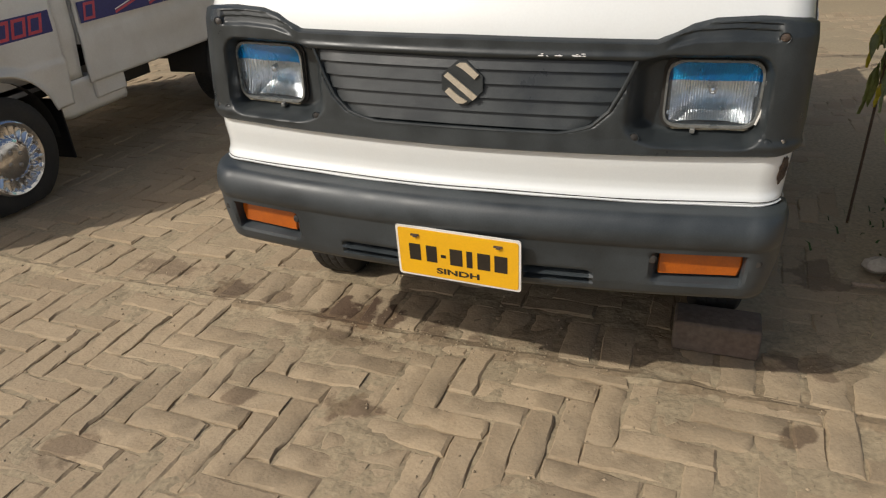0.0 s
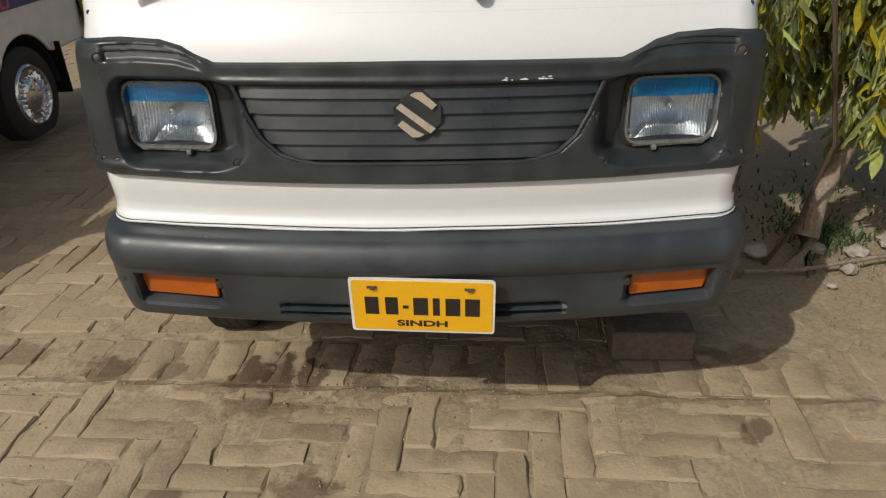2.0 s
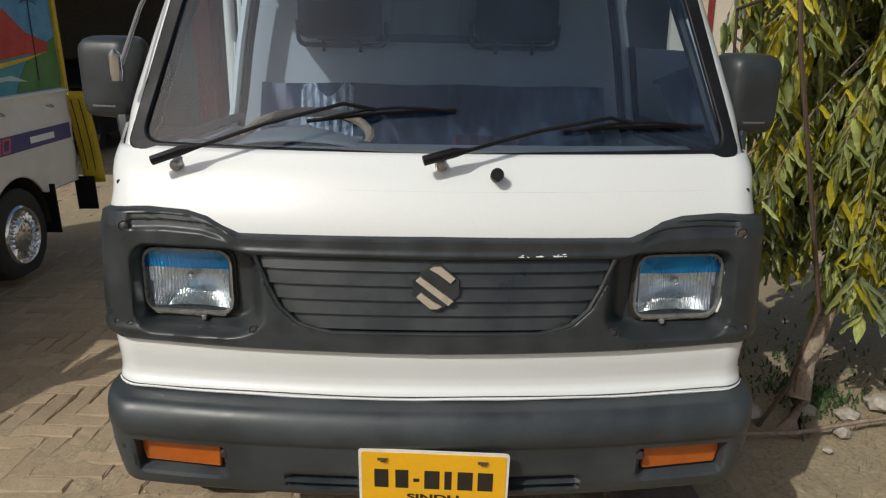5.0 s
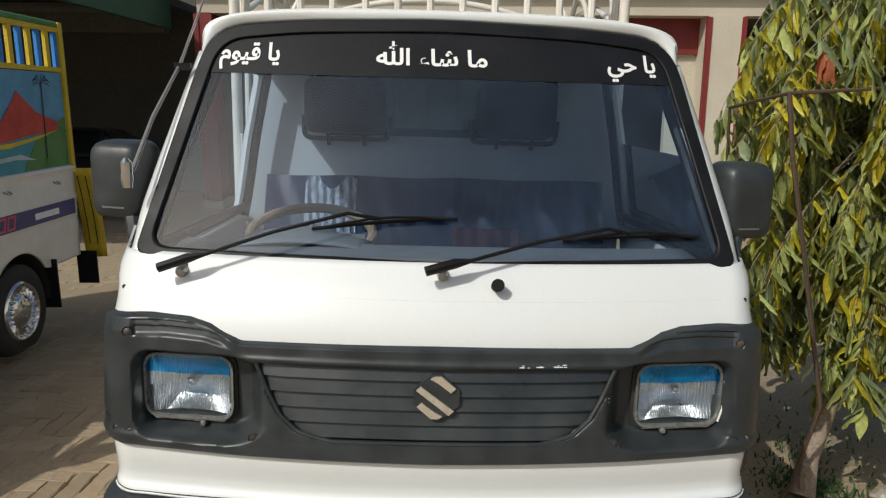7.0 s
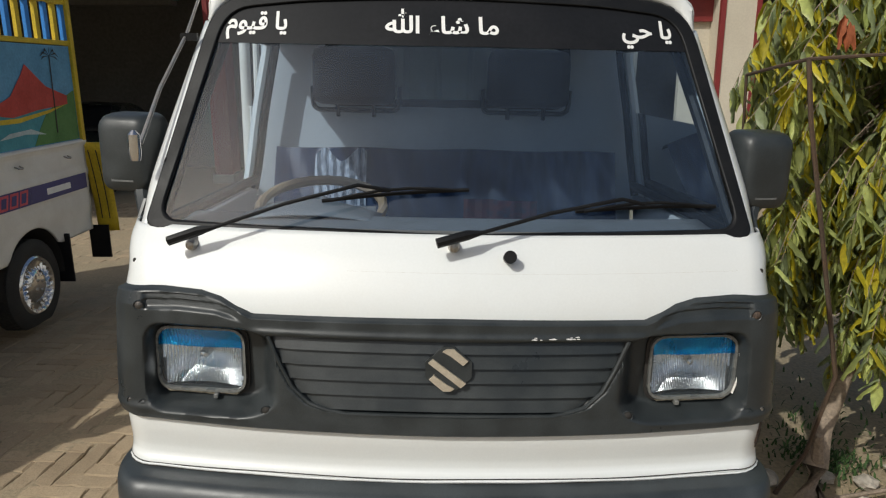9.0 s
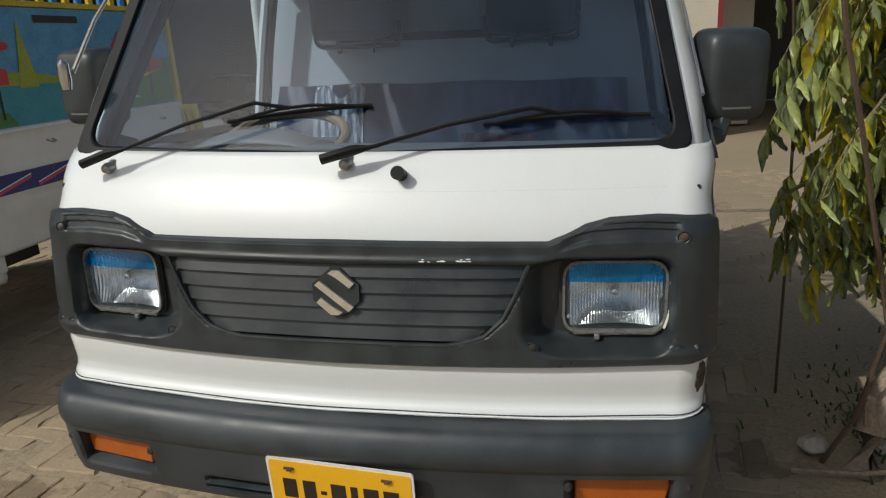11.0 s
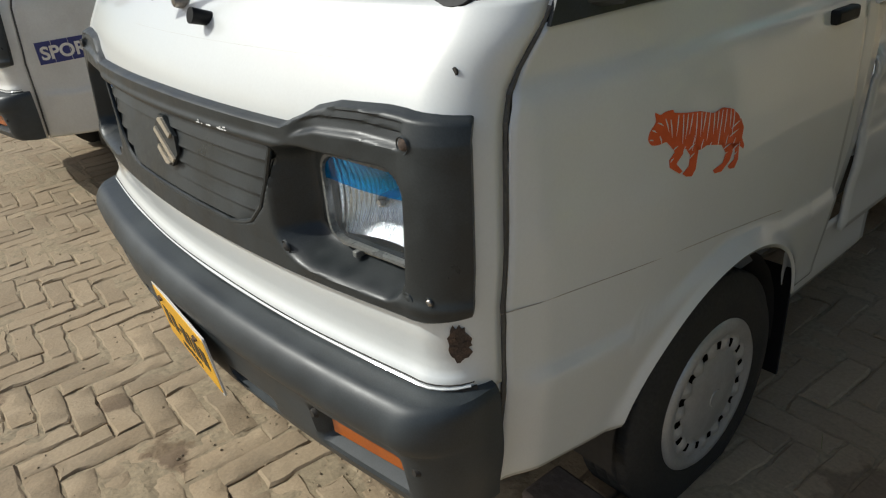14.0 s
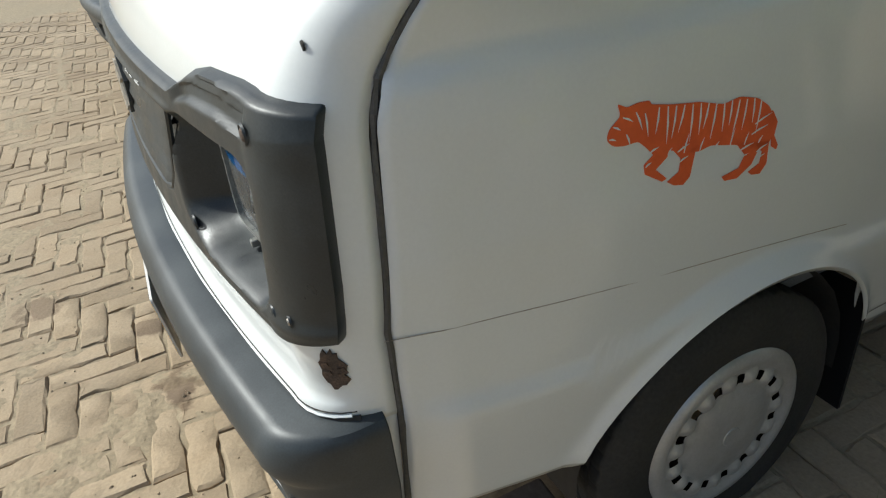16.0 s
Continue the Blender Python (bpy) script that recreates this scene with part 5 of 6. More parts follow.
# the truck stands on falling ground: its body drops a little towards the rear
def drop_rear(root, fall=0.0262, start=0.12):
    for o in root.children_recursive:
        if o.type == "EMPTY" and o.name.startswith("wheel"):
            o.location.z -= fall * (o.location.y - start)
        elif o.type == "MESH" and not o.parent.name.startswith("wheel"):
            for v in o.data.vertices:
                v.co.z -= fall * max(0.0, v.co.y - start) * smooth(1.28, 1.08, v.co.z)


drop_rear(near_truck)

# ---- materials of the yard ----
SPILLS = ((-0.96, 0.33, 0.10, 0.07, 0.75), (-0.78, 0.33, 0.05, 0.06, 0.6), (-0.56, 0.29, 0.08, 0.09, 0.95), (-0.46, 0.29, 0.07, 0.10, 1.0), (-0.36, 0.30, 0.06, 0.08, 0.9), (-0.48, 0.16, 0.14, 0.05, 0.6), (-0.2, 0.25, 0.05, 0.07, 0.7), (-0.06, 0.24, 0.05, 0.05, 0.6), (-0.64, -0.16, 0.07, 0.05, 0.6), (-0.30, -0.12, 0.09, 0.06, 0.7), (0.84, 0.34, 0.10, 0.06, 0.6), (0.79, 0.05, 0.05, 0.05, 0.7), (-0.95, -0.45, 0.10, 0.07, 0.55), (0.93, 0.88, 0.1, 0.12, 0.5), (-1.3, 0.42, 0.18, 0.06, 0.5), (0.60, 5.7, 0.6, 0.35, 0.55), (1.1, 5.0, 0.5, 0.25, 0.5))
ROW_SAND = tuple((x, 0.204 - 0.061 * x, 0.15, 0.035, 0.55) for x in (-0.9, -0.66, -0.42, -0.18, 0.06, 0.30, 0.54, 0.78, 1.02)) + tuple((x, 0.33 - 0.061 * x, 0.16, 0.12, 0.45) for x in (-0.8, -0.5, -0.2, 0.1, 0.4, 0.7, 0.95))
SAND = material("trodden_sandy_earth", (0.30, 0.240, 0.155), 0.95, stain=(0.34, 0.268, 0.172), stain_size=1.2, stain_amount=0.8, grain=70, grain_amount=0.2, bump=0.5, bump_size=0.006, spots=SPILLS + ROW_SAND, spot_tint=(0.15, 0.098, 0.056))
BRICK = material("dusty_buff_brick", (0.345, 0.266, 0.173), 0.92, lump=0.007, lump_size=16, stain=(0.28, 0.205, 0.125), stain_size=6.0, stain_amount=0.55, grain=130, grain_amount=0.10, bump=0.45, bump_size=0.003, by_object=0.13, spots=SPILLS)
BRICKS = material("dusty_buff_brick_rest", (0.345, 0.266, 0.173), 0.92, lump=0.007, lump_size=16, stain=(0.27, 0.195, 0.120), stain_size=3.0, stain_amount=0.55, grain=130, grain_amount=0.10, bump=0.45, bump_size=0.003, by_island=0.13, spots=SPILLS)
REDBRICK = material("dull_brown_block", (0.125, 0.098, 0.078), 0.92, stain=(0.15, 0.10, 0.08), stain_size=9, grain=60, grain_amount=0.2, bump=0.6, bump_size=0.004)
CREAM = material("cream_wall_paint", (0.56, 0.51, 0.41), 0.85, stain=(0.40, 0.34, 0.26), stain_size=0.9, grain=40, grain_amount=0.06, bump=0.2)
REDTRIM = material("maroon_paint", (0.20, 0.022, 0.022), 0.55, stain=(0.12, 0.02, 0.02), stain_size=2, grain=60, grain_amount=0.1)
# near-black: interior shade put into the wall colour; also plain dark parts and outlines
SHADE = material("interior_shade_and_dark_parts", (0.10, 0.095, 0.085), 0.9, stain=(0.05, 0.045, 0.04), stain_size=0.7, grain=20)
GREEN = material("green_fascia_paint", (0.020, 0.085, 0.050), 0.6, stain=(0.03, 0.10, 0.06), stain_size=1.5, grain=40)
TEAL = material("teal_sign_vinyl", (0.03, 0.36, 0.34), 0.5, stain=(0.04, 0.42, 0.40), stain_size=1.0, grain=60, grain_amount=0.03, bump=0)
PALEBLUE = material("pale_blue_sign_vinyl", (0.42, 0.55, 0.60), 0.5, stain=(0.25, 0.40, 0.46), stain_size=2.2, stain_amount=0.9, grain=30, grain_amount=0.1, bump=0)
BLUEV = material("blue_sign_vinyl", (0.02, 0.12, 0.42), 0.5, stain=(0.03, 0.18, 0.5), stain_size=1.0, grain=60, grain_amount=0.03, bump=0)
LETTERCREAM = material("cream_sign_letter", (0.62, 0.55, 0.50), 0.5, stain=(0.55, 0.46, 0.42), stain_size=3, grain=60, grain_amount=0.03, bump=0)
SIGNTEAL = material("light_teal_sign_vinyl", (0.10, 0.40, 0.48), 0.5, stain=(0.22, 0.46, 0.52), stain_size=1.6, stain_amount=0.9, grain=60, grain_amount=0.03, bump=0)
NAVY = material("navy_stripe_vinyl", (0.025, 0.03, 0.16), 0.4, stain=(0.04, 0.05, 0.2), stain_size=6, grain=100, bump=0)
PINK = material("red_stripe_vinyl", (0.55, 0.06, 0.09), 0.4, stain=(0.5, 0.12, 0.16), stain_size=6, grain=100, bump=0)
def leaf_material(name, base, stain, **more):
    """A leaf that lets some light through."""
    m = material(name, base, 0.38, stain=stain, stain_size=9, stain_amount=0.7, grain=60, grain_amount=0.2, bump=0.2, **more)
    n, l = m.node_tree.nodes, m.node_tree.links
    p, tr, mx = n["Principled BSDF"], n.new("ShaderNodeBsdfTranslucent"), n.new("ShaderNodeMixShader")
    l.new(p.inputs["Base Color"].links[0].from_socket, tr.inputs[0])
    mx.inputs[0].default_value = 0.42
    l.new(p.outputs[0], mx.inputs[1]), l.new(tr.outputs[0], mx.inputs[2])
    l.new(mx.outputs[0], n["Material Output"].inputs[0])
    return m


LEAF = leaf_material("green_hanging_leaf", (0.33, 0.37, 0.12), (0.22, 0.27, 0.10), by_object=0.40)
LEAFS = leaf_material("green_hanging_leaves_rest", (0.45, 0.49, 0.16), (0.30, 0.36, 0.13), by_island=0.45)
YLEAFS = leaf_material("yellow_leaves_rest", (0.60, 0.50, 0.04), (0.42, 0.40, 0.04), by_island=0.25)
GLEAFS = leaf_material("grey_green_leaves_rest", (0.31, 0.36, 0.19), (0.20, 0.25, 0.13), by_island=0.35)
YLEAF = leaf_material("yellow_leaf", (0.58, 0.50, 0.03), (0.38, 0.34, 0.03), by_object=0.2)
RLEAF = material("dry_red_leaf", (0.32, 0.09, 0.035), 0.6, stain=(0.2, 0.07, 0.03), stain_size=20, grain=60)
BARK = material("pale_bark", (0.27, 0.21, 0.155), 0.9, stain=(0.14, 0.10, 0.07), stain_size=14, grain=90, grain_amount=0.25, bump=0.6, bump_size=0.004)
WIRE = material("rusty_wire", (0.10, 0.07, 0.05), 0.7, 0.3, stain=(0.16, 0.09, 0.05), stain_size=25, grain=150)
GRASS = material("dry_grass", (0.25, 0.22, 0.10), 0.8, stain=(0.10, 0.13, 0.04), stain_size=4, grain=40, by_island=0.3)
WEED = material("dark_green_weed", (0.045, 0.085, 0.028), 0.75, spec=0.2, stain=(0.065, 0.105, 0.03), stain_size=6, grain=40, by_island=0.3)
STONE = material("pale_rubble", (0.40, 0.36, 0.30), 0.9, stain=(0.25, 0.2, 0.16), stain_size=14, grain=60, grain_amount=0.2, bump=0.5)
DARKCAR = material("dark_green_car_paint", (0.018, 0.024, 0.022), 0.3, grain=100, coat=0.5)


def flat_paint(name, rgb, stain=None):
    return material(name, rgb, 0.55, stain=stain or tuple(c * 0.6 for c in rgb), stain_size=9, stain_amount=0.5, grain=70, grain_amount=0.12, bump=0.05)


ART = {k: flat_paint(k + "_board_paint", v) for k, v in dict(sky=(0.10, 0.30, 0.48), water=(0.05, 0.28, 0.34), red=(0.48, 0.045, 0.035), green=(0.07, 0.20, 0.05), yellow=(0.62, 0.44, 0.02), blue=(0.03, 0.22, 0.62), black=(0.015, 0.015, 0.015), lime=(0.32, 0.36, 0.04), foam=(0.45, 0.55, 0.55)).items()}

# ---- ground ----
def yard(y):
    """The yard falls gently towards the shops."""
    return -0.024 * min(2.3, max(0.0, y - 0.35)) - 0.0574 * min(2.0, max(0.0, y - 2.65)) - 0.053 * min(8.0, max(0.0, y - 4.65))


def dust(x, y):
    """Blown dust lies unevenly in the joints and over low bricks."""
    if y > 2.2 and abs(x) < 6:      # towards the shops sand lies over most of the bricks
        k = smooth(2.2, 3.4, y)
        return -0.0070 + k * (0.0075 + 0.016 * noise.noise((x * 0.9, y * 1.1, 4.1)) + 0.007 * noise.noise((x * 4, y * 4, 7.7)))
    if abs(x) > 4 or abs(y) > 3:
        return -0.0075
    ridge = 0.009 * math.exp(-((y - 0.203 + 0.061 * x) / 0.014) ** 2)      # sand banked along the soldier row
    if 0.21 < y + 0.061 * x < 0.45:      # the soldier row's wide joints are filled
        ridge += 0.0006
    return ridge - 0.0058 + 0.0080 * noise.noise((x * 4.5, y * 4.5, 0.3)) + 0.0060 * noise.noise((x * 17, y * 17, 1.7)) + 0.0022 * noise.noise((x * 45, y * 45, 2.2))


ground = part("ground", grid(lambda x, y: (x, y, yard(y) + dust(x, y)), [-400, -40, -12, -6, -4] + [-3 + 0.05 * k for k in range(18)] + [-2.1 + 0.016 * k for k in range(207)] + [1.22 + 0.05 * k for k in range(36)] + [3.2, 6, 12, 40, 400], [-400, -40, -10, -5, -2.5] + [-1.6 + 0.05 * k for k in range(14)] + [-0.9 + 0.016 * k for k in range(96)] + [0.65 + 0.05 * k for k in range(40)] + [2.66 + 0.08 * k for k in range(60)] + [7.6, 8, 8.6, 9.3, 10, 12.65, 40, 400]), SAND, smooth=False)
tagged(ground, "sandy earth under and around the brick paving", "ground", kind="structure")

# ---- the decorated neighbour ----
side_truck = thing("pickup_truck", "white pickup with tall painted cargo boards, parked alongside", "pickup truck", at=pose(-2.99, 0.05, 0, 0, 0, 0.5))
side_bed = pickup(side_truck, False, random.Random(4))
boards = new("cargo_boards")
boards.parent = side_truck
boards["label"] = "tall boards painted with a landscape, yellow posts and blue slats"
for sx in (-1, 1):
    part("board", boxes((sx * 0.685 - 0.012, sx * 0.685 + 0.012, 1.28, 3.12, 1.0, 1.56)), ART["sky"], boards, smooth=False)
    for z in (1.565, 1.80):
        part("board_rail", boxes((sx * 0.685 - 0.018, sx * 0.685 + 0.018, 1.26, 3.13, z, z + 0.028)), ART["yellow"], boards, bevel=0.004)
    for i in range(20):
        y = 1.30 + 0.094 * i
        part("slat", boxes((sx * 0.685 - 0.010, sx * 0.685 + 0.010, y, y + 0.038, 1.592, 1.801)), ART["blue"] if i % 2 else ART["yellow"], boards, smooth=False)
    for y in (1.25, 3.125):
        part("corner_post", boxes((sx * 0.69 - 0.024, sx * 0.69 + 0.024, y, y + 0.04, 0.98, 1.86)), ART["yellow"], boards, bevel=0.004)
    part("top_rail", tube([(sx * 0.685, 1.26, 1.845), (sx * 0.685, 3.13, 1.845)], 0.02), ART["green"], boards)


def on_board(u, v, w):
    return Vector((0.6975 + w, u, v))


def painted(name, outline, mt, lift):
    part(name, plate(outline, lambda u, v, w: on_board(u, v, lift + w), 0.0012), mt, boards, smooth=False)


painted("painted_water", [(1.29, 1.005), (3.11, 1.005), (3.11, 1.16), (2.8, 1.20), (2.3, 1.22), (1.8, 1.20), (1.29, 1.18)], ART["water"], 0.0)
painted("painted_bank", [(2.62, 1.005), (3.11, 1.005), (3.11, 1.30), (2.95, 1.25), (2.78, 1.18), (2.70, 1.10)], ART["green"], 0.0016)
painted("painted_mountain", [(2.20, 1.20), (2.45, 1.28), (2.58, 1.40), (2.62, 1.45), (2.68, 1.41), (2.80, 1.33), (3.02, 1.27), (3.02, 1.22), (2.7, 1.20), (2.45, 1.17)], ART["red"], 0.0032)
painted("painted_shore", [(2.2, 1.165), (2.5, 1.165), (2.8, 1.195), (3.0, 1.22), (2.8, 1.178), (2.5, 1.140), (2.2, 1.14)], ART["yellow"], 0.0048)
painted("painted_trunk", [(2.86, 1.06), (2.872, 1.06), (2.885, 1.50), (2.876, 1.50)], ART["black"], 0.0048)
for a in span(-0.4, 3.5, 7):
    painted("painted_frond", [(2.88, 1.50), (2.88 + 0.07 * math.cos(a), 1.51 + 0.04 * math.sin(a)), (2.88 + 0.10 * math.cos(a), 1.485 + 0.03 * math.sin(a)), (2.88 + 0.065 * math.cos(a), 1.502 + 0.035 * math.sin(a))], ART["black"], 0.0064)
painted("painted_foam", [(2.3, 1.06), (2.55, 1.075), (2.75, 1.06), (2.6, 1.10), (2.4, 1.09)], ART["foam"], 0.0032)
for y in (1.42, 1.66):
    painted("painted_tree", [(y, 1.04), (y + 0.012, 1.04), (y + 0.02, 1.40), (y + 0.008, 1.40)], ART["black"], 0.0048)
    for k, (du, dv, c) in enumerate(((-0.05, 0.40, "yellow"), (0.05, 0.42, "yellow"), (-0.07, 0.33, "red"), (0.07, 0.34, "red"), (0.0, 0.46, "yellow"))):
        painted("painted_blossom", [(y + du + 0.05 * math.cos(a), 1.04 + dv + 0.022 * math.sin(a)) for a in span(0, 5.5, 8)], ART[c], 0.0064 + 0.0004 * k)
painted("painted_house", [(1.36, 1.20), (1.74, 1.20), (1.74, 1.27), (1.55, 1.32), (1.36, 1.27)], ART["red"], 0.0032)
painted("painted_field", [(1.29, 1.28), (1.9, 1.25), (2.1, 1.22), (2.1, 1.19), (1.29, 1.20)], ART["lime"], 0.0016)
painted("painted_lawn", [(1.29, 1.005), (1.75, 1.005), (1.70, 1.07), (1.5, 1.10), (1.29, 1.09)], ART["green"], 0.0016)
painted("painted_cypress", [(1.80, 1.18), (1.93, 1.18), (1.90, 1.32), (1.862, 1.50), (1.83, 1.32)], ART["lime"], 0.0032)
painted("painted_number_bar", [(1.98, 1.49), (2.30, 1.49), (2.30, 1.525), (1.98, 1.525)], ART["black"], 0.0032)
# side stripes with plain marks
def stripe(y0, y1, z0, z1, mt, lift, slope=0.0, lab="", parent=None, cut=0.0):
    def at(u, v, w):
        z = v
        wd = 0.706 if u > 1.2 else door_x(u, z) + 0.0025
        return Vector((wd + lift + w, u, z))
    return part("stripe", plate([(y0, z0), (y1, z0 + slope), (y1 + cut, z1 + slope), (y0 + cut, z1)], at, 0.0008), mt, side_truck, lab, smooth=False)


for y0, y1 in ((0.195, 0.26), (0.26, 0.33), (0.33, 0.41), (0.41, 0.51), (0.51, 0.62), (0.62, 1.10), (1.28, 1.9), (1.9, 2.5), (2.5, 3.12)):
    stripe(y0, y1 - 0.002, 0.695, 0.790, NAVY, 0.0, lab="navy blue side stripe")
for y in (0.60, 0.69, 0.78, 0.87, 0.96, 1.30, 2.02, 2.11, 2.20, 2.29, 2.38):
    stripe(y, y + 0.076, 0.704, 0.782, PINK, 0.0012, lab="red outlined mark as a plain shape", cut=0.022)
    stripe(y + 0.018, y + 0.062, 0.717, 0.769, NAVY, 0.0022, cut=0.015)
for y in (1.52, 1.78):
    stripe(y, y + 0.22, 0.70, 0.712, PINK, 0.0012, 0.05)
    stripe(y, y + 0.22, 0.716, 0.722, DECAL, 0.0014, 0.05)
stripe(2.66, 2.92, 0.722, 0.758, DECAL, 0.0012)
part("stripe_word", lettering("SPORT", 0.078, lambda u, v, w: Vector((door_x(0.325 + u, 0.716 + v) + 0.0044 + w, 0.325 + u, 0.714 + v)), 0.0006, 0.0022), PLATE_WHITE, side_truck, "white lettering on the stripe", smooth=False)
guard = part("rear_guard", grid(lambda u, v: (0.66 + 0.13 * u, 3.19 + 0.10 * math.sin(v * 1.6) + 0.02 * u, 0.97 - 0.60 * v), span(0, 1, 5), span(0, 1, 12)), ART["yellow"], side_truck, "yellow and black curved corner guard", thick=0.012)
for x in (0.70, 0.75):
    part("guard_stripe", tube([(x, 3.183 + 0.10 * math.sin(v * 1.6) - 0.002, 0.97 - 0.60 * v) for v in span(0.08, 0.85, 9)], 0.004, sides=4), ART["black"], guard)
part("mud_flap", boxes((0.56, 0.72, 2.80, 2.812, 0.16, 0.46)), RUBBER, side_truck)
part("mud_flap", boxes((0.62, 0.75, 3.24, 3.252, 0.20, 0.42)), RUBBER, side_truck)
part("tool_box", boxes((0.50, 0.68, 1.28, 1.50, 0.33, 0.46)), WHITE2, side_truck, bevel=0.01)
part("under_bar", tube([(0.60, 1.3, 0.40), (0.60, 2.2, 0.40)], 0.014), STEEL, side_truck)

# ---- shop building ----
FAR = Matrix.Translation((0, -1.27, 1.464)) @ Matrix.Scale(1.37, 4) @ Matrix.Translation((0, 1.27, -1.464))      # the building's plan, at its true size


def setting(name, rows, mt, label, category):
    return tagged(part(name, boxes(*rows), mt, smooth=False, at=FAR), label, category, kind="structure")


setting("wall_front", ((-3.05, 14, 8.0, 8.3, 2.50, 3.8),), CREAM, "cream painted wall over the shop openings", "wall")
for i, (a, b) in enumerate(((-3.05, -2.88), (1.22, 1.70), (3.42, 3.86), (7.5, 8.0)), 1):
    setting("pillar_%d" % i, ((a, b, 7.95, 8.40, 0, 2.50),), CREAM if i > 1 else REDTRIM, "cream painted pillar with maroon edges" if i > 1 else "narrow maroon painted pillar beside the shed", "pillar")
    for x in (a - 0.03, b - 0.03):
        part("pillar_edge", boxes((x, x + 0.06, 7.935, 8.0, 0, 2.48)), REDTRIM, bpy.data.objects["pillar_%d" % i], "maroon painted edge", smooth=False)
    part("pillar_foot", boxes((a - 0.05, b + 0.05, 7.90, 8.42, 0, 0.12)), CREAM, bpy.data.objects["pillar_%d" % i], smooth=False)
# inside of the shops: the walls' own colour carries the gloom
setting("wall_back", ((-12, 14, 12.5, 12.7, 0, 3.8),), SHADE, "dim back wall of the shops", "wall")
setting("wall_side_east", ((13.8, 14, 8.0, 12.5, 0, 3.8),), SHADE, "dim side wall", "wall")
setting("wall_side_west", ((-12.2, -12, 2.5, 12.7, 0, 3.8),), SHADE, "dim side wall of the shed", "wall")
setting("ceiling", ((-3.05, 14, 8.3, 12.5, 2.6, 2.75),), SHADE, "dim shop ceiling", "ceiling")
setting("shop_fascia", ((-2.70, 1.22, 8.30, 8.36, 2.02, 2.5), (1.70, 3.42, 8.30, 8.36, 2.05, 2.5)), REDTRIM, "maroon painted fascia over the shop door", "fascia")
setting("shop_wall", ((1.70, 2.3, 9.2, 9.3, 0, 2.6), (3.06, 3.45, 8.37, 8.47, 0, 2.6)), CREAM, "cream inner shop wall", "wall")
# the shed's walls and roof carry the same shade in their colour
setting("wall_upper_west", ((-12, -3.05, 8.0, 8.3, 2.72, 3.9),), SHADE, "dark wall above the shed", "wall")
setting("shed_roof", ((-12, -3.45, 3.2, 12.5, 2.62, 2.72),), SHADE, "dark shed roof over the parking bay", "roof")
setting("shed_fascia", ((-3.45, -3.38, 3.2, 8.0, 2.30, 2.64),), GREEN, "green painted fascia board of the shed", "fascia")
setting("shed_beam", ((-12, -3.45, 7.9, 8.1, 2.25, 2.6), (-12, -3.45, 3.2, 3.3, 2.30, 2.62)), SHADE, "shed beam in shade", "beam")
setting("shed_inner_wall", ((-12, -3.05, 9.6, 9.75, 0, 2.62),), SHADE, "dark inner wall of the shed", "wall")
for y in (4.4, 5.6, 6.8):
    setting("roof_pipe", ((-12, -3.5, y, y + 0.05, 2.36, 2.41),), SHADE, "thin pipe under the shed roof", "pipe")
sign = part("sign_board", boxes((-3.85, 4.75, 7.86, 8.005, 2.78, 3.95)), PALEBLUE, smooth=False, at=FAR)
tagged(sign, "long printed shop sign with pale and teal panels over the openings", "sign")


def sign_field(x0, x1, z0, z1, mt, lift=0.0, name="sign_panel", r=0.0):
    o = round_rect(x0, x1, z0, z1, r) if r else [(x0, z0), (x1, z0), (x1, z1), (x0, z1)]
    part(name, plate(o, lambda u, v, w: Vector((u, 7.858 - lift - w, v)), 0.004), mt, sign, smooth=False)


sign_field(0.95, 4.74, 2.98, 3.94, TEAL)
sign_field(0.95, 4.74, 2.79, 2.975, GREEN)
sign_field(-2.05, -0.62, 2.79, 3.12, BLUEV)
for i in range(9):
    sign_field(-1.78 + 0.115 * i, -1.70 + 0.115 * i + 0.03 * (i % 2), 2.80, 2.855 + 0.02 * ((i * 5) % 3), DECAL, 0.005, "sign_bar", 0.02)
sign_field(-2.72, -0.64, 3.14, 3.94, SIGNTEAL, 0.001)
for i in range(8):
    sign_field(-2.62 + 0.25 * i, -2.46 + 0.25 * i + 0.07 * (i % 2), 3.10 + 0.05 * ((i * 3) % 4), 3.30 + 0.09 * ((i * 5) % 3), LETTERCREAM, 0.007, "sign_bar", 0.06)
sign_field(-1.55, -0.75, 2.94, 3.04, DECAL, 0.005, "sign_bar", 0.03)
for i in range(8):
    sign_field(-3.05 + 0.36 * i, -2.80 + 0.36 * i, 3.28 + 0.03 * (i % 3), 3.44 + 0.04 * (i % 2), DECAL, 0.005, "sign_bar", 0.05)
sign_field(-3.6, -2.7, 3.36, 3.40, GREEN, 0.005, "sign_bar")
def sign_shape(name, pts, mt, lift):
    part(name, plate(pts, lambda u, v, w: Vector((u, 7.858 - lift - w, v)), 0.004), mt, sign, smooth=False)


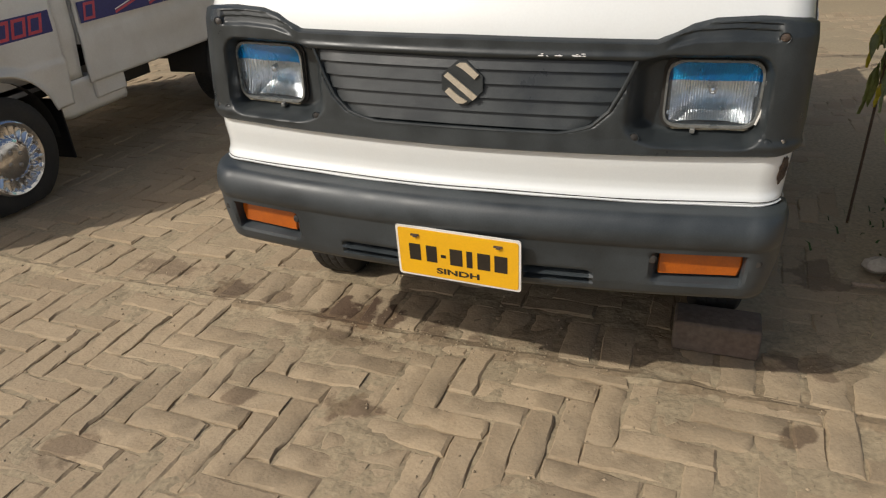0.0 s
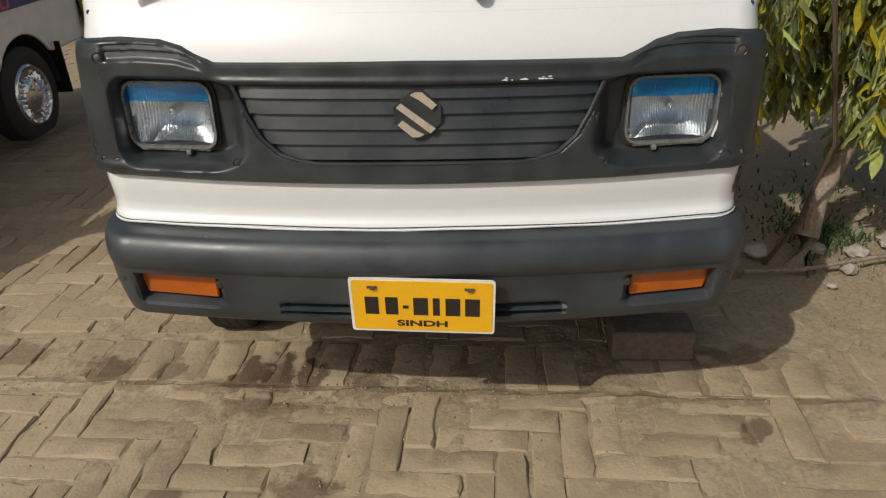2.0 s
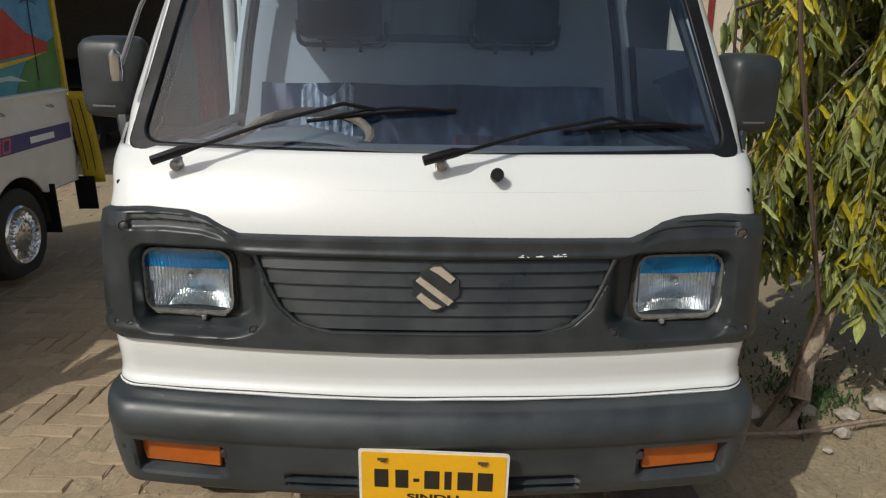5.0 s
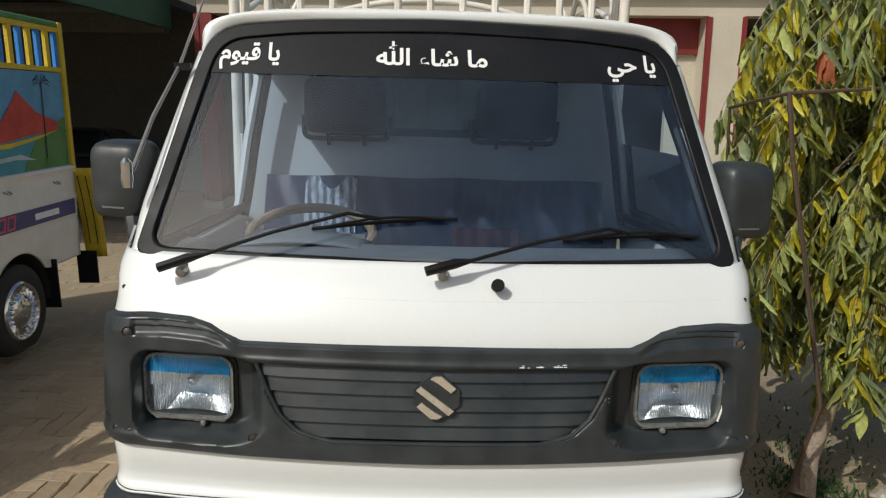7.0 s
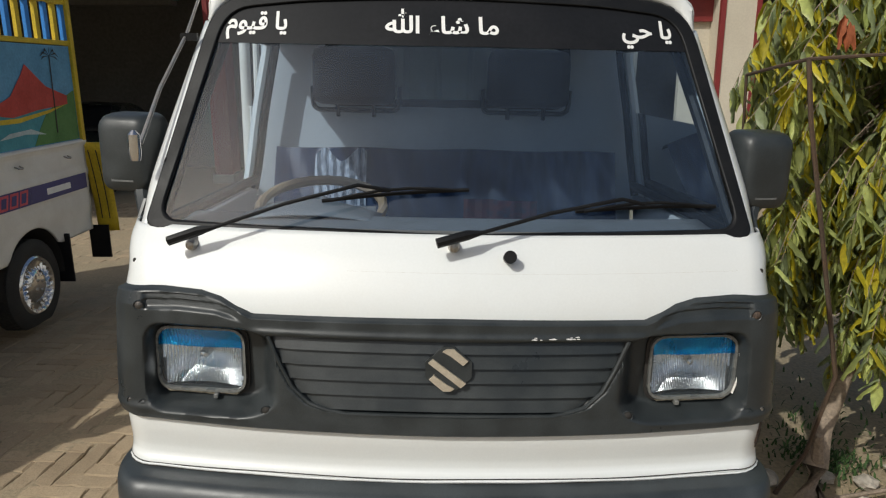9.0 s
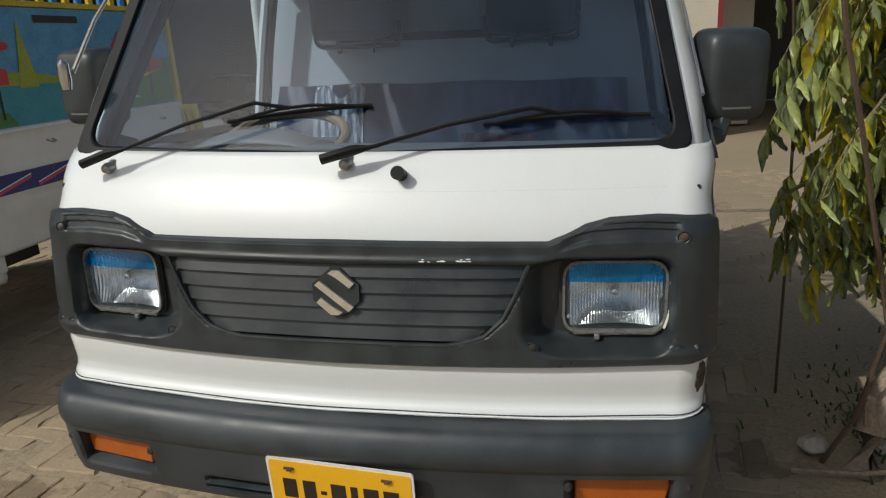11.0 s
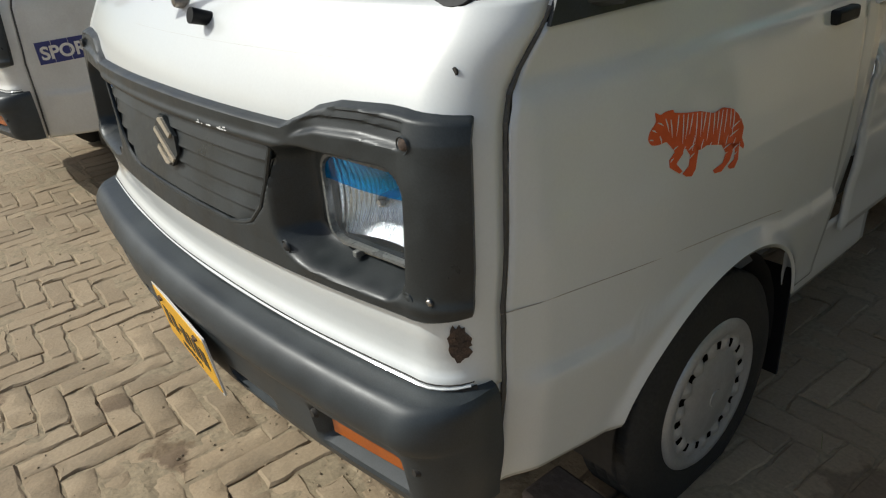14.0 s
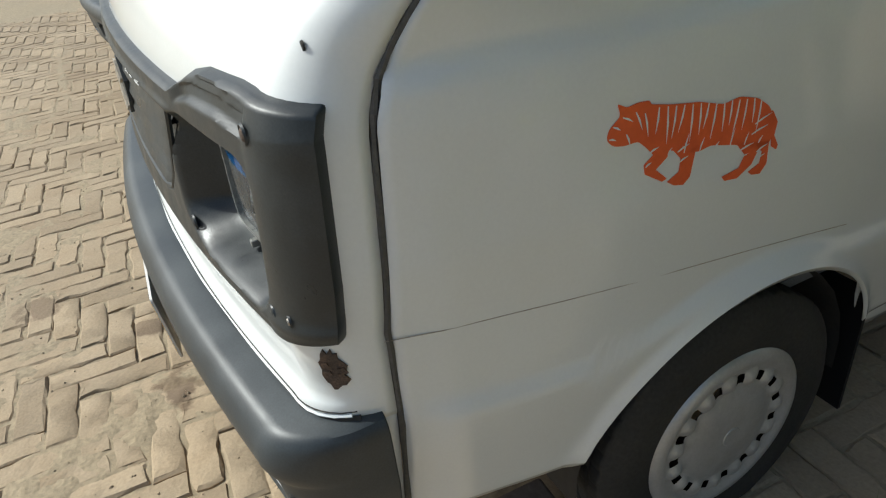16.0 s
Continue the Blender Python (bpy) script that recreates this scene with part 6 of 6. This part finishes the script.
for k, (x, w, h) in enumerate(((-3.60, 0.80, 0.36), (-2.88, 0.86, 0.30), (-2.15, 0.55, 0.26))):       # pictured cars
    at = lambda a, b, x=x, w=w, h=h: (x + a * w, 2.885 + b * h)
    sign_shape("pictured_body", [at(*q) for q in ((0, 0.12), (0, 0.48), (0.06, 0.60), (0.24, 0.66), (0.36, 0.96), (0.46, 1.0), (0.78, 1.0), (0.88, 0.92), (0.97, 0.62), (1.0, 0.50), (1.0, 0.14), (0.9, 0.10), (0.1, 0.08))], DECAL, 0.005 + 0.005 * k)
    sign_shape("pictured_window", [at(*q) for q in ((0.30, 0.68), (0.38, 0.92), (0.60, 0.93), (0.60, 0.68))], SHADE, 0.010 + 0.005 * k)
    sign_shape("pictured_window", [at(*q) for q in ((0.63, 0.68), (0.63, 0.93), (0.80, 0.92), (0.90, 0.68))], SHADE, 0.010 + 0.005 * k)
    sign_shape("pictured_grille", [at(*q) for q in ((0.01, 0.28), (0.01, 0.42), (0.18, 0.45), (0.20, 0.30))], STEEL, 0.010 + 0.005 * k)
    for c in (0.26, 0.80):
        sign_shape("pictured_wheel", [(x + c * w + 0.075 * h / 0.3 * math.cos(a), 2.885 + 0.12 * h + 0.075 * h / 0.3 * math.sin(a)) for a in span(0, 5.98, 20)], SHADE, 0.011 + 0.005 * k)
for x, w, h in ((-0.45, 0.3, 0.30), (-0.1, 0.32, 0.42), (0.3, 0.3, 0.34), (0.62, 0.26, 0.24)):
    sign_field(x, x + w, 2.90, 2.90 + h, TEAL if w < 0.31 else DECAL, 0.005, "pictured_house")
    sign_field(x + 0.05, x + w - 0.05, 2.98, 2.98 + h * 0.4, SHADE, 0.010, "pictured_window")
WORDS = "\ufbfd\ufeb4\ufee8\ufea0\ufef3\ufe8d \ufb67\ufef4\ufb69\ufeb3\ufe8d"
for name, mt, bold, lift in (("letter_outline", SHADE, 0.050, 7.852), ("sign_letters", LETTERCREAM, 0.022, 7.844)):
    lb = lettering(WORDS, 1.0, lambda u, v, w: Vector((u, w, v)), 0.004, bold)
    us, vs = [v.co.x for v in lb.verts], [v.co.z for v in lb.verts]
    a, b, c, d = min(us) + bold, max(us) - bold, min(vs) + bold, max(vs) - bold
    for v in lb.verts:
        v.co = Vector((1.24 + (v.co.x - a) / (b - a) * 2.80, lift - v.co.y, 2.99 + (v.co.z - c) / (d - c) * 0.72))
    part(name, lb, mt, sign, "large cream script with a dark outline" if bold < 0.03 else "dark outline of the script", smooth=False)
for i in range(14):
    sign_field(1.15 + 0.235 * i, 1.15 + 0.235 * i + 0.12 + 0.05 * ((i * 7) % 3), 2.855, 2.905, DECAL, 0.005, "sign_bar", 0.02)
sign_field(4.10, 4.46, 2.99, 3.50, PLATE_WHITE, 0.005, "sign_roundel", 0.18)


# ---- parked cars behind ----
def small_car(root, paint):
    """A small hatchback with its nose to -y."""
    prof = [(0.0, 0.30, 0.42), (0.03, 0.28, 0.62), (0.10, 0.27, 0.70), (0.55, 0.27, 0.86), (0.85, 0.27, 0.93), (1.35, 0.27, 1.36), (1.75, 0.27, 1.42), (2.6, 0.27, 1.40), (3.2, 0.27, 1.0), (3.35, 0.30, 0.95)]
    def shell(i, t):
        y, lo, hi = prof[i]
        a = t * math.pi
        w = 0.78 - (0.12 if i == 0 else 0.04 if i < 3 else 0)
        x = -math.cos(a)
        x = math.copysign(abs(x) ** 0.55, x) * w
        z = lo + (hi - lo) * abs(math.sin(a)) ** 0.42
        x *= 1 - 0.22 * smooth(0.90, 1.40, z)
        return (x, y, z)
    part("car_body", grid(shell, range(len(prof)), span(0, 1, 31)), paint, root, thick=0.004)
    part("car_nose", boxes((-0.66, 0.66, -0.02, 0.05, 0.30, 0.60)), paint, root, bevel=0.03)
    part("car_grille", boxes((-0.40, 0.40, -0.034, 0.0, 0.50, 0.60)), SHADE, root, bevel=0.008)
    for z in (0.525, 0.555, 0.58):
        part("grille_bar", boxes((-0.40, 0.40, -0.042, -0.03, z, z + 0.012)), paint, root, bevel=0.003)
    part("car_intake", boxes((-0.42, 0.42, -0.026, 0.0, 0.34, 0.42)), SHADE, root, bevel=0.008)
    ws = part("car_windscreen", grid(lambda u, v: (u * (0.64 - 0.10 * v), 0.875 + 0.45 * v - 0.012, 0.955 + 0.385 * v + 0.01), span(-1, 1, 9), span(0, 1, 5)), SUNBAND, root, "dark windscreen", thick=0.004)
    for sx in (-1, 1):
        part("car_headlamp", plate(round_rect(-0.17, 0.15, -0.055, 0.065, 0.03), lambda u, v, w, sx=sx: Vector((sx * (0.53 + u), -0.012 + 0.22 * max(0, u + 0.05) - w + 0.08, 0.655 + v + 0.10 * u)), 0.08), REFLECTOR, root, "clear headlamp", bevel=0.01)
        part("car_mirror", boxes((sx * 0.88 - 0.08, sx * 0.88 + 0.08, 0.98, 1.04, 0.95, 1.06)), paint, root, bevel=0.02)
        for y in (0.62, 2.75):
            wl = part("car_wheel", lathe([(0.14, -0.07), (0.26, -0.075), (0.28, -0.04), (0.28, 0.04), (0.26, 0.075), (0.14, 0.07), (0.14, -0.07)], "x", 28, None, (sx * 0.70, y, 0.28)), TYRE, root)
            part("car_hub", lathe([(0.0, sx * 0.062), (0.10, sx * 0.06), (0.15, sx * 0.05)], "x", 24, None, (sx * 0.70, y, 0.28)), SILVER, wl)


car = thing("parked_car", "white hatchback parked nose-out in a shop bay", "car", at=pose(-0.05, 8.95, -0.405, -2.5, 0, 0))
small_car(car, WHITE2)
dim_car = thing("parked_car", "dark car standing in the shaded shed", "car", at=pose(-6.0, 8.9, -0.39, -2.5, 0, 0))
small_car(dim_car, DARKCAR)

# ---- tree with its wire guard ----
tree = thing("tree", "slender tree with long drooping yellow-green leaves", "tree")
trng = random.Random(21)
part("trunk", tube([(1.235, 0.86, -0.02), (1.245, 0.88, 0.10), (1.29, 0.95, 0.20), (1.48, 1.15, 0.38), (1.64, 1.30, 0.75), (1.72, 1.34, 1.5), (1.74, 1.33, 2.3), (1.76, 1.35, 3.4)], lambda t: 0.058 - 0.046 * t ** 0.5, sides=10), BARK, tree, "pale rough bark")
part("stub", tube([(1.245, 0.87, 0.12), (1.225, 0.85, 0.21), (1.222, 0.84, 0.235)], lambda t: 0.022 - 0.012 * t, sides=7), BARK, tree)


def leaf_mesh(name, length, width, mt, seed):
    r = random.Random(seed)
    n = 6
    bm = bmesh.new()
    rows = []
    bend, twist = r.uniform(0.1, 0.4), r.uniform(-0.4, 0.4)
    for i in range(n):
        t = i / (n - 1)
        w = width * 0.5 * (0.10, 0.78, 1.0, 0.82, 0.46, 0.02)[i]
        a = twist * t
        wav = 0.10 * width * math.sin(t * 19 + seed)
        y = -bend * length * 0.5 * t * t
        c = Vector((0, y, -length * t))
        s = Vector((math.cos(a), math.sin(a), 0))
        rows.append([bm.verts.new(c - s * w + Vector((0, wav - 0.12 * width, 0))), bm.verts.new(c + Vector((0, 0.14 * width, 0))), bm.verts.new(c + s * w - Vector((0, wav + 0.12 * width, 0)))])
    for A, B in zip(rows, rows[1:]):
        for j in range(2):
            bm.faces.new((A[j], A[j + 1], B[j + 1], B[j]))
    return mesh_of(bm, name, mt)


LEAF_MESHES = [leaf_mesh("leaf", 0.084 + 0.0070 * k, 0.029 + 0.0040 * (k % 4), YLEAF if k == 5 else LEAF, k) for k in range(7)]
RED_LEAF = leaf_mesh("leaf", 0.09, 0.03, RLEAF, 3)


def crown_radius(z):
    return curve_at([(0.22, 0.44), (0.45, 0.60), (0.75, 0.68), (1.30, 0.78), (1.6, 0.64), (2.0, 0.48), (2.6, 0.30), (3.4, 0.10)], z)


spots = []
twigs = bmesh.new()
for i in range(900):
    z1 = 0.36 + 2.9 * trng.random() ** 1.35
    ang = trng.uniform(0, 2 * math.pi)
    r1 = crown_radius(z1) * trng.uniform(0.6, 1.08) * (1.0 if math.sin(ang) < 0.2 else 0.9)
    cx, cy = 1.72, 1.30
    tip = Vector((cx + r1 * math.cos(ang), cy + 0.85 * r1 * math.sin(ang), z1))
    top = Vector((cx + 0.4 * r1 * math.cos(ang), cy + 0.35 * r1 * math.sin(ang), z1 + trng.uniform(0.28, 0.5)))
    mid = Vector((cx + 0.9 * r1 * math.cos(ang), cy + 0.78 * r1 * math.sin(ang), z1 + 0.26))
    pts = [top * (1 - t) ** 2 + mid * 2 * t * (1 - t) + tip * t * t for t in span(0, 1, 6)]
    tube(pts, lambda t: 0.0026 - 0.0016 * t, twigs, sides=3)
    for k in range(32):
        t = trng.uniform(0.15, 1.0)
        j = min(4, int(t * 5))
        p = pts[j] + (pts[j + 1] - pts[j]) * (t * 5 - j)
        spots.append((p, ang + trng.uniform(-1.9, 1.9), 0.05 + 1.05 * trng.random() ** 1.7, trng.uniform(0.62, 1.2), trng.randrange(7)))
tagged(part("twig_mass", twigs, BARK, tree), "thin drooping twigs", kind="stuff")
# the leaves that hang towards the truck and the lane are single parts, the rest one body
near_leaf = [q for q in spots if q[0].y < 1.12 and q[0].x < 1.95 and 0.3 < q[0].z < 2.1]
trng.shuffle(near_leaf)
single = set(id(q) for q in near_leaf[:290])


def leaf_pose(q):
    p, ang, tilt, size, k = q
    return Matrix.Translation(p) @ Matrix.Rotation(ang + math.pi / 2, 4, "Z") @ Matrix.Rotation(tilt, 4, "X") @ Matrix.Diagonal((size, size, size, 1))


verts, faces, kinds = [], [], []
for q in spots:
    m, me = leaf_pose(q), LEAF_MESHES[q[4]]
    if id(q) in single:
        ob = new("leaf", me)
        ob.parent, ob.matrix_basis = tree, m
    else:
        b = len(verts)
        verts += [m @ v.co for v in me.vertices]
        faces += [[b + i for i in f.vertices] for f in me.polygons]
        kinds += [trng.choice((0, 0, 0, 0, 0, 2, 2, 2, 2, 1) if noise.noise(q[0] * 2.4) < 0.12 else (0, 0, 0, 1, 1, 2))] * len(me.polygons)
me = bpy.data.meshes.new("crown")
me.from_pydata(verts, [], faces)
for mt in (LEAFS, YLEAFS, GLEAFS):
    me.materials.append(mt)
me.polygons.foreach_set("material_index", kinds)
me.shade_smooth()
crown = new("crown", me)
crown.parent = tree
tagged(crown, "mass of drooping leaves", kind="stuff")
for p in ((1.20, 0.98, 1.56), (1.58, 0.84, 1.20)):
    for k in range(4):
        ob = new("leaf", RED_LEAF)
        ob.parent, ob.matrix_basis = tree, Matrix.Translation(Vector(p) + Vector((0.01 * k, 0, -0.01 * k))) @ Matrix.Rotation(1.3 * k, 4, "Z") @ Matrix.Rotation(0.25, 4, "X")
guard_ob = thing("tree_guard", "bent rusty wire guard round the tree", "wire guard")
part("guard_wire", tube([(1.03, 1.24, 1.385), (1.03, 1.02, 1.41), (1.03, 0.82, 1.43), (1.30, 0.84, 1.445), (2.1, 0.95, 1.49)], 0.0055, sides=6), WIRE, guard_ob)
part("guard_stake", tube([(1.03, 0.82, 1.43), (1.058, 0.82, 1.25), (1.125, 0.842, 1.0), (1.240, 0.83, 0.45), (1.195, 0.86, 0.16), (1.13, 0.90, -0.02)], 0.0075, sides=6), WIRE, guard_ob)
part("guard_stake", tube([(1.03, 1.24, 1.385), (1.085, 1.335, 0.95), (1.10, 1.36, 0.5), (1.10, 1.36, -0.04)], 0.005, sides=6), WIRE, guard_ob)
part("guard_wire", tube([(1.02, 0.80, 0.012), (1.2, 0.79, 0.02), (1.45, 0.84, 0.03), (1.9, 0.95, 0.02)], 0.008, sides=6), BARK, guard_ob)

# weeds, dry grass and rubble at the tree's foot
def blades(name, spots_, mt, label, h0, h1, w):
    vs, fs = [], []
    r = random.Random(5)
    for x, y, n, spread in spots_:
        for i in range(n):
            px, py, a, h = x + r.gauss(0, spread), y + r.gauss(0, spread), r.uniform(0, 6.28), r.uniform(h0, h1)
            lean_ = r.uniform(0.2, 1.4)
            d = Vector((math.cos(a), math.sin(a), 0))
            s = Vector((-d.y, d.x, 0)) * w
            b = len(vs)
            p0 = Vector((px, py, -0.008))
            p1 = p0 + d * h * 0.35 * lean_ + Vector((0, 0, h * 0.6))
            p2 = p0 + d * h * 0.9 * lean_ + Vector((0, 0, h * (1 - 0.3 * lean_)))
            vs += [p0 - s, p0 + s, p1 + s * 0.8, p1 - s * 0.8, p2]
            fs += [(b, b + 1, b + 2, b + 3), (b + 3, b + 2, b + 4)]
    me_ = bpy.data.meshes.new(name)
    me_.from_pydata(vs, [], fs)
    me_.materials.append(mt)
    return tagged(new(name, me_), label, name.replace("_", " "), kind="stuff")


blades("dry_grass", [(1.25, 0.60, 70, 0.13), (1.5, 0.7, 130, 0.2), (1.2, 0.42, 30, 0.10), (1.75, 0.9, 150, 0.25), (1.5, 1.1, 150, 0.3)], GRASS, "dry trodden grass and straw by the tree", 0.015, 0.05, 0.0009)
blades("weeds", [(1.36, 1.12, 150, 0.06), (1.42, 1.05, 160, 0.08), (1.5, 1.3, 220, 0.2)], WEED, "dark green weeds at the tree's foot", 0.012, 0.045, 0.0045)
for x, y, s in ((1.12, 0.95, 0.045), (1.38, 0.82, 0.03), (1.46, 0.93, 0.04), (1.55, 0.80, 0.025), (1.33, 0.96, 0.035), (1.62, 1.0, 0.05), (1.28, 0.72, 0.018), (1.44, 0.62, 0.015)):
    r = random.Random(int(x * 100))
    bm = bmesh.new()
    bmesh.ops.create_icosphere(bm, subdivisions=2, radius=s)
    for v in bm.verts:
        v.co *= r.uniform(0.75, 1.15)
        v.co.z *= 0.6
    tagged(part("rubble", bm, STONE, smooth=False, at=pose(x, y, s * 0.4 - 0.008, 0, 0, r.uniform(0, 90))), "pale broken rubble lying on the earth", "stone", "rubble at the tree's foot")

# brick that chocks the front wheel
bm = boxes((-0.115, 0.115, -0.055, 0.055, 0, 0.095))
chock = part("chock_block", bm, REDBRICK, bevel=0.008, at=pose(0.605, 0.385, 0.0, 0, 0, -2))
tagged(chock, "dull brown block wedged before the front wheel", "block")

# ---- brick paving: a soldier row and herringbone, turned a little ----
PAVE_TURN = radians(-3.5)
LONG, WIDE = 0.231, 0.077
prng = random.Random(8)


def brick_mesh(name, mt, seed, wide=WIDE, long=LONG):
    """A worn brick with crumbled edges; its top is what shows."""
    r = random.Random(seed)
    bm = bmesh.new()
    l, w = long / 2 - 0.0022, wide / 2 - 0.0022
    out = [(-l + 2 * l * i / 6, -w) for i in range(7)] + [(l, 0)] + [(l - 2 * l * i / 6, w) for i in range(7)] + [(-l, 0)]
    n = len(out)
    j = lambda k: r.uniform(-k, k)
    bow, tip = j(0.002), j(0.002)
    low = []
    for x, y in out:
        chip = 0.006 * (r.random() < 0.16)
        low.append((x - math.copysign(chip, x) * (abs(x) > 0.9 * l) + j(0.0016), y - math.copysign(chip, y) * (abs(y) > 0.5 * w) + j(0.0018) + bow * math.cos(x / l * 1.4)))
    a = [bm.verts.new((x, y, -0.024)) for x, y in low]
    b = [bm.verts.new((x, y, -0.0042 + j(0.0018))) for x, y in low]
    c = [bm.verts.new((x * (1 - r.uniform(0.003, 0.010) / l), y * (1 - r.uniform(0.003, 0.009) / w), tip * x / l + j(0.0012))) for x, y in low]
    for A, B in ((a, b), (b, c)):
        for i in range(n):
            bm.faces.new((A[i], A[(i + 1) % n], B[(i + 1) % n], B[i]))
    for i in range(6):
        bm.faces.new((c[i], c[i + 1], c[13 - i], c[14 - i]))
    bm.faces.new((c[6], c[7], c[8]))
    bm.faces.new((c[14], c[15], c[0]))
    return mesh_of(bm, name, mt)


BRICK_MESHES = [brick_mesh("brick", BRICK, k) for k in range(16)]
ROW_MESHES = [brick_mesh("brick", BRICK, 60 + k, 0.098, LONG - 0.026) for k in range(8)]
bricks = []
for ix in range(-84, 60):
    for iy in range(-36, 104):
        v = (ix - iy) % 6
        if v == 0:
            x, y, turn = (ix + 1.5) * WIDE, (iy + 0.5) * WIDE, 0.0
        elif v == 5:
            x, y, turn = (ix + 0.5) * WIDE, (iy + 1.5) * WIDE, math.pi / 2
        else:
            continue
        reach = LONG / 2 if turn else WIDE / 2
        if 0.215 - reach + 0.02 < y < 0.215 + LONG + reach - 0.02:
            continue
        bricks.append((x, y, turn))
FLAT = 0.108
for i in range(-58, 44):
    bricks.append((i * FLAT, 0.215 + LONG / 2, 4.0))
c, s = math.cos(PAVE_TURN), math.sin(PAVE_TURN)
pave = tagged(new("pavement"), "worn dusty brick paving in herringbone with a soldier row", "paving", kind="structure")
lane, rest_v, rest_f = [], [], []
for x, y, turn in bricks:
    row = turn == 4.0
    turn = math.pi / 2 if row else turn
    X, Y = x * c - y * s, x * s + y * c
    if X > 1.02 + 0.05 * math.sin(Y * 9) and 0.30 < Y < 2.6:
        continue
    m = Matrix.Translation((X + prng.gauss(0, 0.0015), Y + prng.gauss(0, 0.0015), yard(Y) - 0.002 + prng.gauss(0, 0.0012))) @ Matrix.Rotation(PAVE_TURN + turn + prng.gauss(0, 0.016), 4, "Z") @ Matrix.Rotation(prng.gauss(0, 0.008), 4, "X") @ Matrix.Rotation(prng.gauss(0, 0.006), 4, "Y")
    me = (ROW_MESHES if row else BRICK_MESHES)[prng.randrange(8 if row else 16)]
    if -0.95 < X < 1.0 and -0.42 < Y < 0.40 and len(lane) < 300:
        lane.append(0)
        ob = new("brick", me)
        ob.parent, ob.matrix_basis = pave, m
    else:
        b = len(rest_v)
        rest_v += [m @ v.co for v in me.vertices]
        rest_f += [[b + i for i in f.vertices] for f in me.polygons]
me = bpy.data.meshes.new("outer_bricks")
me.from_pydata(rest_v, [], rest_f)
me.materials.append(BRICKS)
ob = tagged(new("outer_bricks", me), "further bricks of the same paving", kind="stuff")
ob.parent = pave

# grit and crumbs of brick lying loose on the paving
grit_v, grit_f = [], []
grng = random.Random(17)
for i in range(5200):
    if i % 3:
        X, Y = grng.uniform(-1.9, 1.15), grng.uniform(-0.85, 0.75)
    else:
        X, Y = grng.gauss(0.0, 0.8), 0.20 - 0.061 * grng.uniform(-1, 1) + grng.gauss(0, 0.05)
    if noise.noise((X * 2.2, Y * 2.2, 5.0)) < grng.uniform(-0.35, 0.25):
        continue
    r = 0.0012 + 0.0042 * grng.random() ** 4
    z = max(dust(X, Y), -0.003) + 0.3 * r
    b = len(grit_v)
    a = grng.uniform(0, 6.28)
    for k in range(4):
        grit_v.append((X + r * math.cos(a + 1.57 * k) * grng.uniform(0.7, 1.3), Y + r * math.sin(a + 1.57 * k) * grng.uniform(0.7, 1.3), z))
    grit_v += [(X, Y, z + r * grng.uniform(0.5, 0.9)), (X, Y, z - r)]
    for k in range(4):
        grit_f += [(b + k, b + (k + 1) % 4, b + 4), (b + (k + 1) % 4, b + k, b + 5)]
me = bpy.data.meshes.new("grit")
me.from_pydata(grit_v, [], grit_f)
me.materials.append(material("brick_crumbs", (0.30, 0.235, 0.155), 0.95, stain=(0.20, 0.14, 0.09), stain_size=9, grain=60, by_island=0.35))
tagged(new("grit", me), "loose sandy grit and brick crumbs on the paving", "grit", kind="stuff")
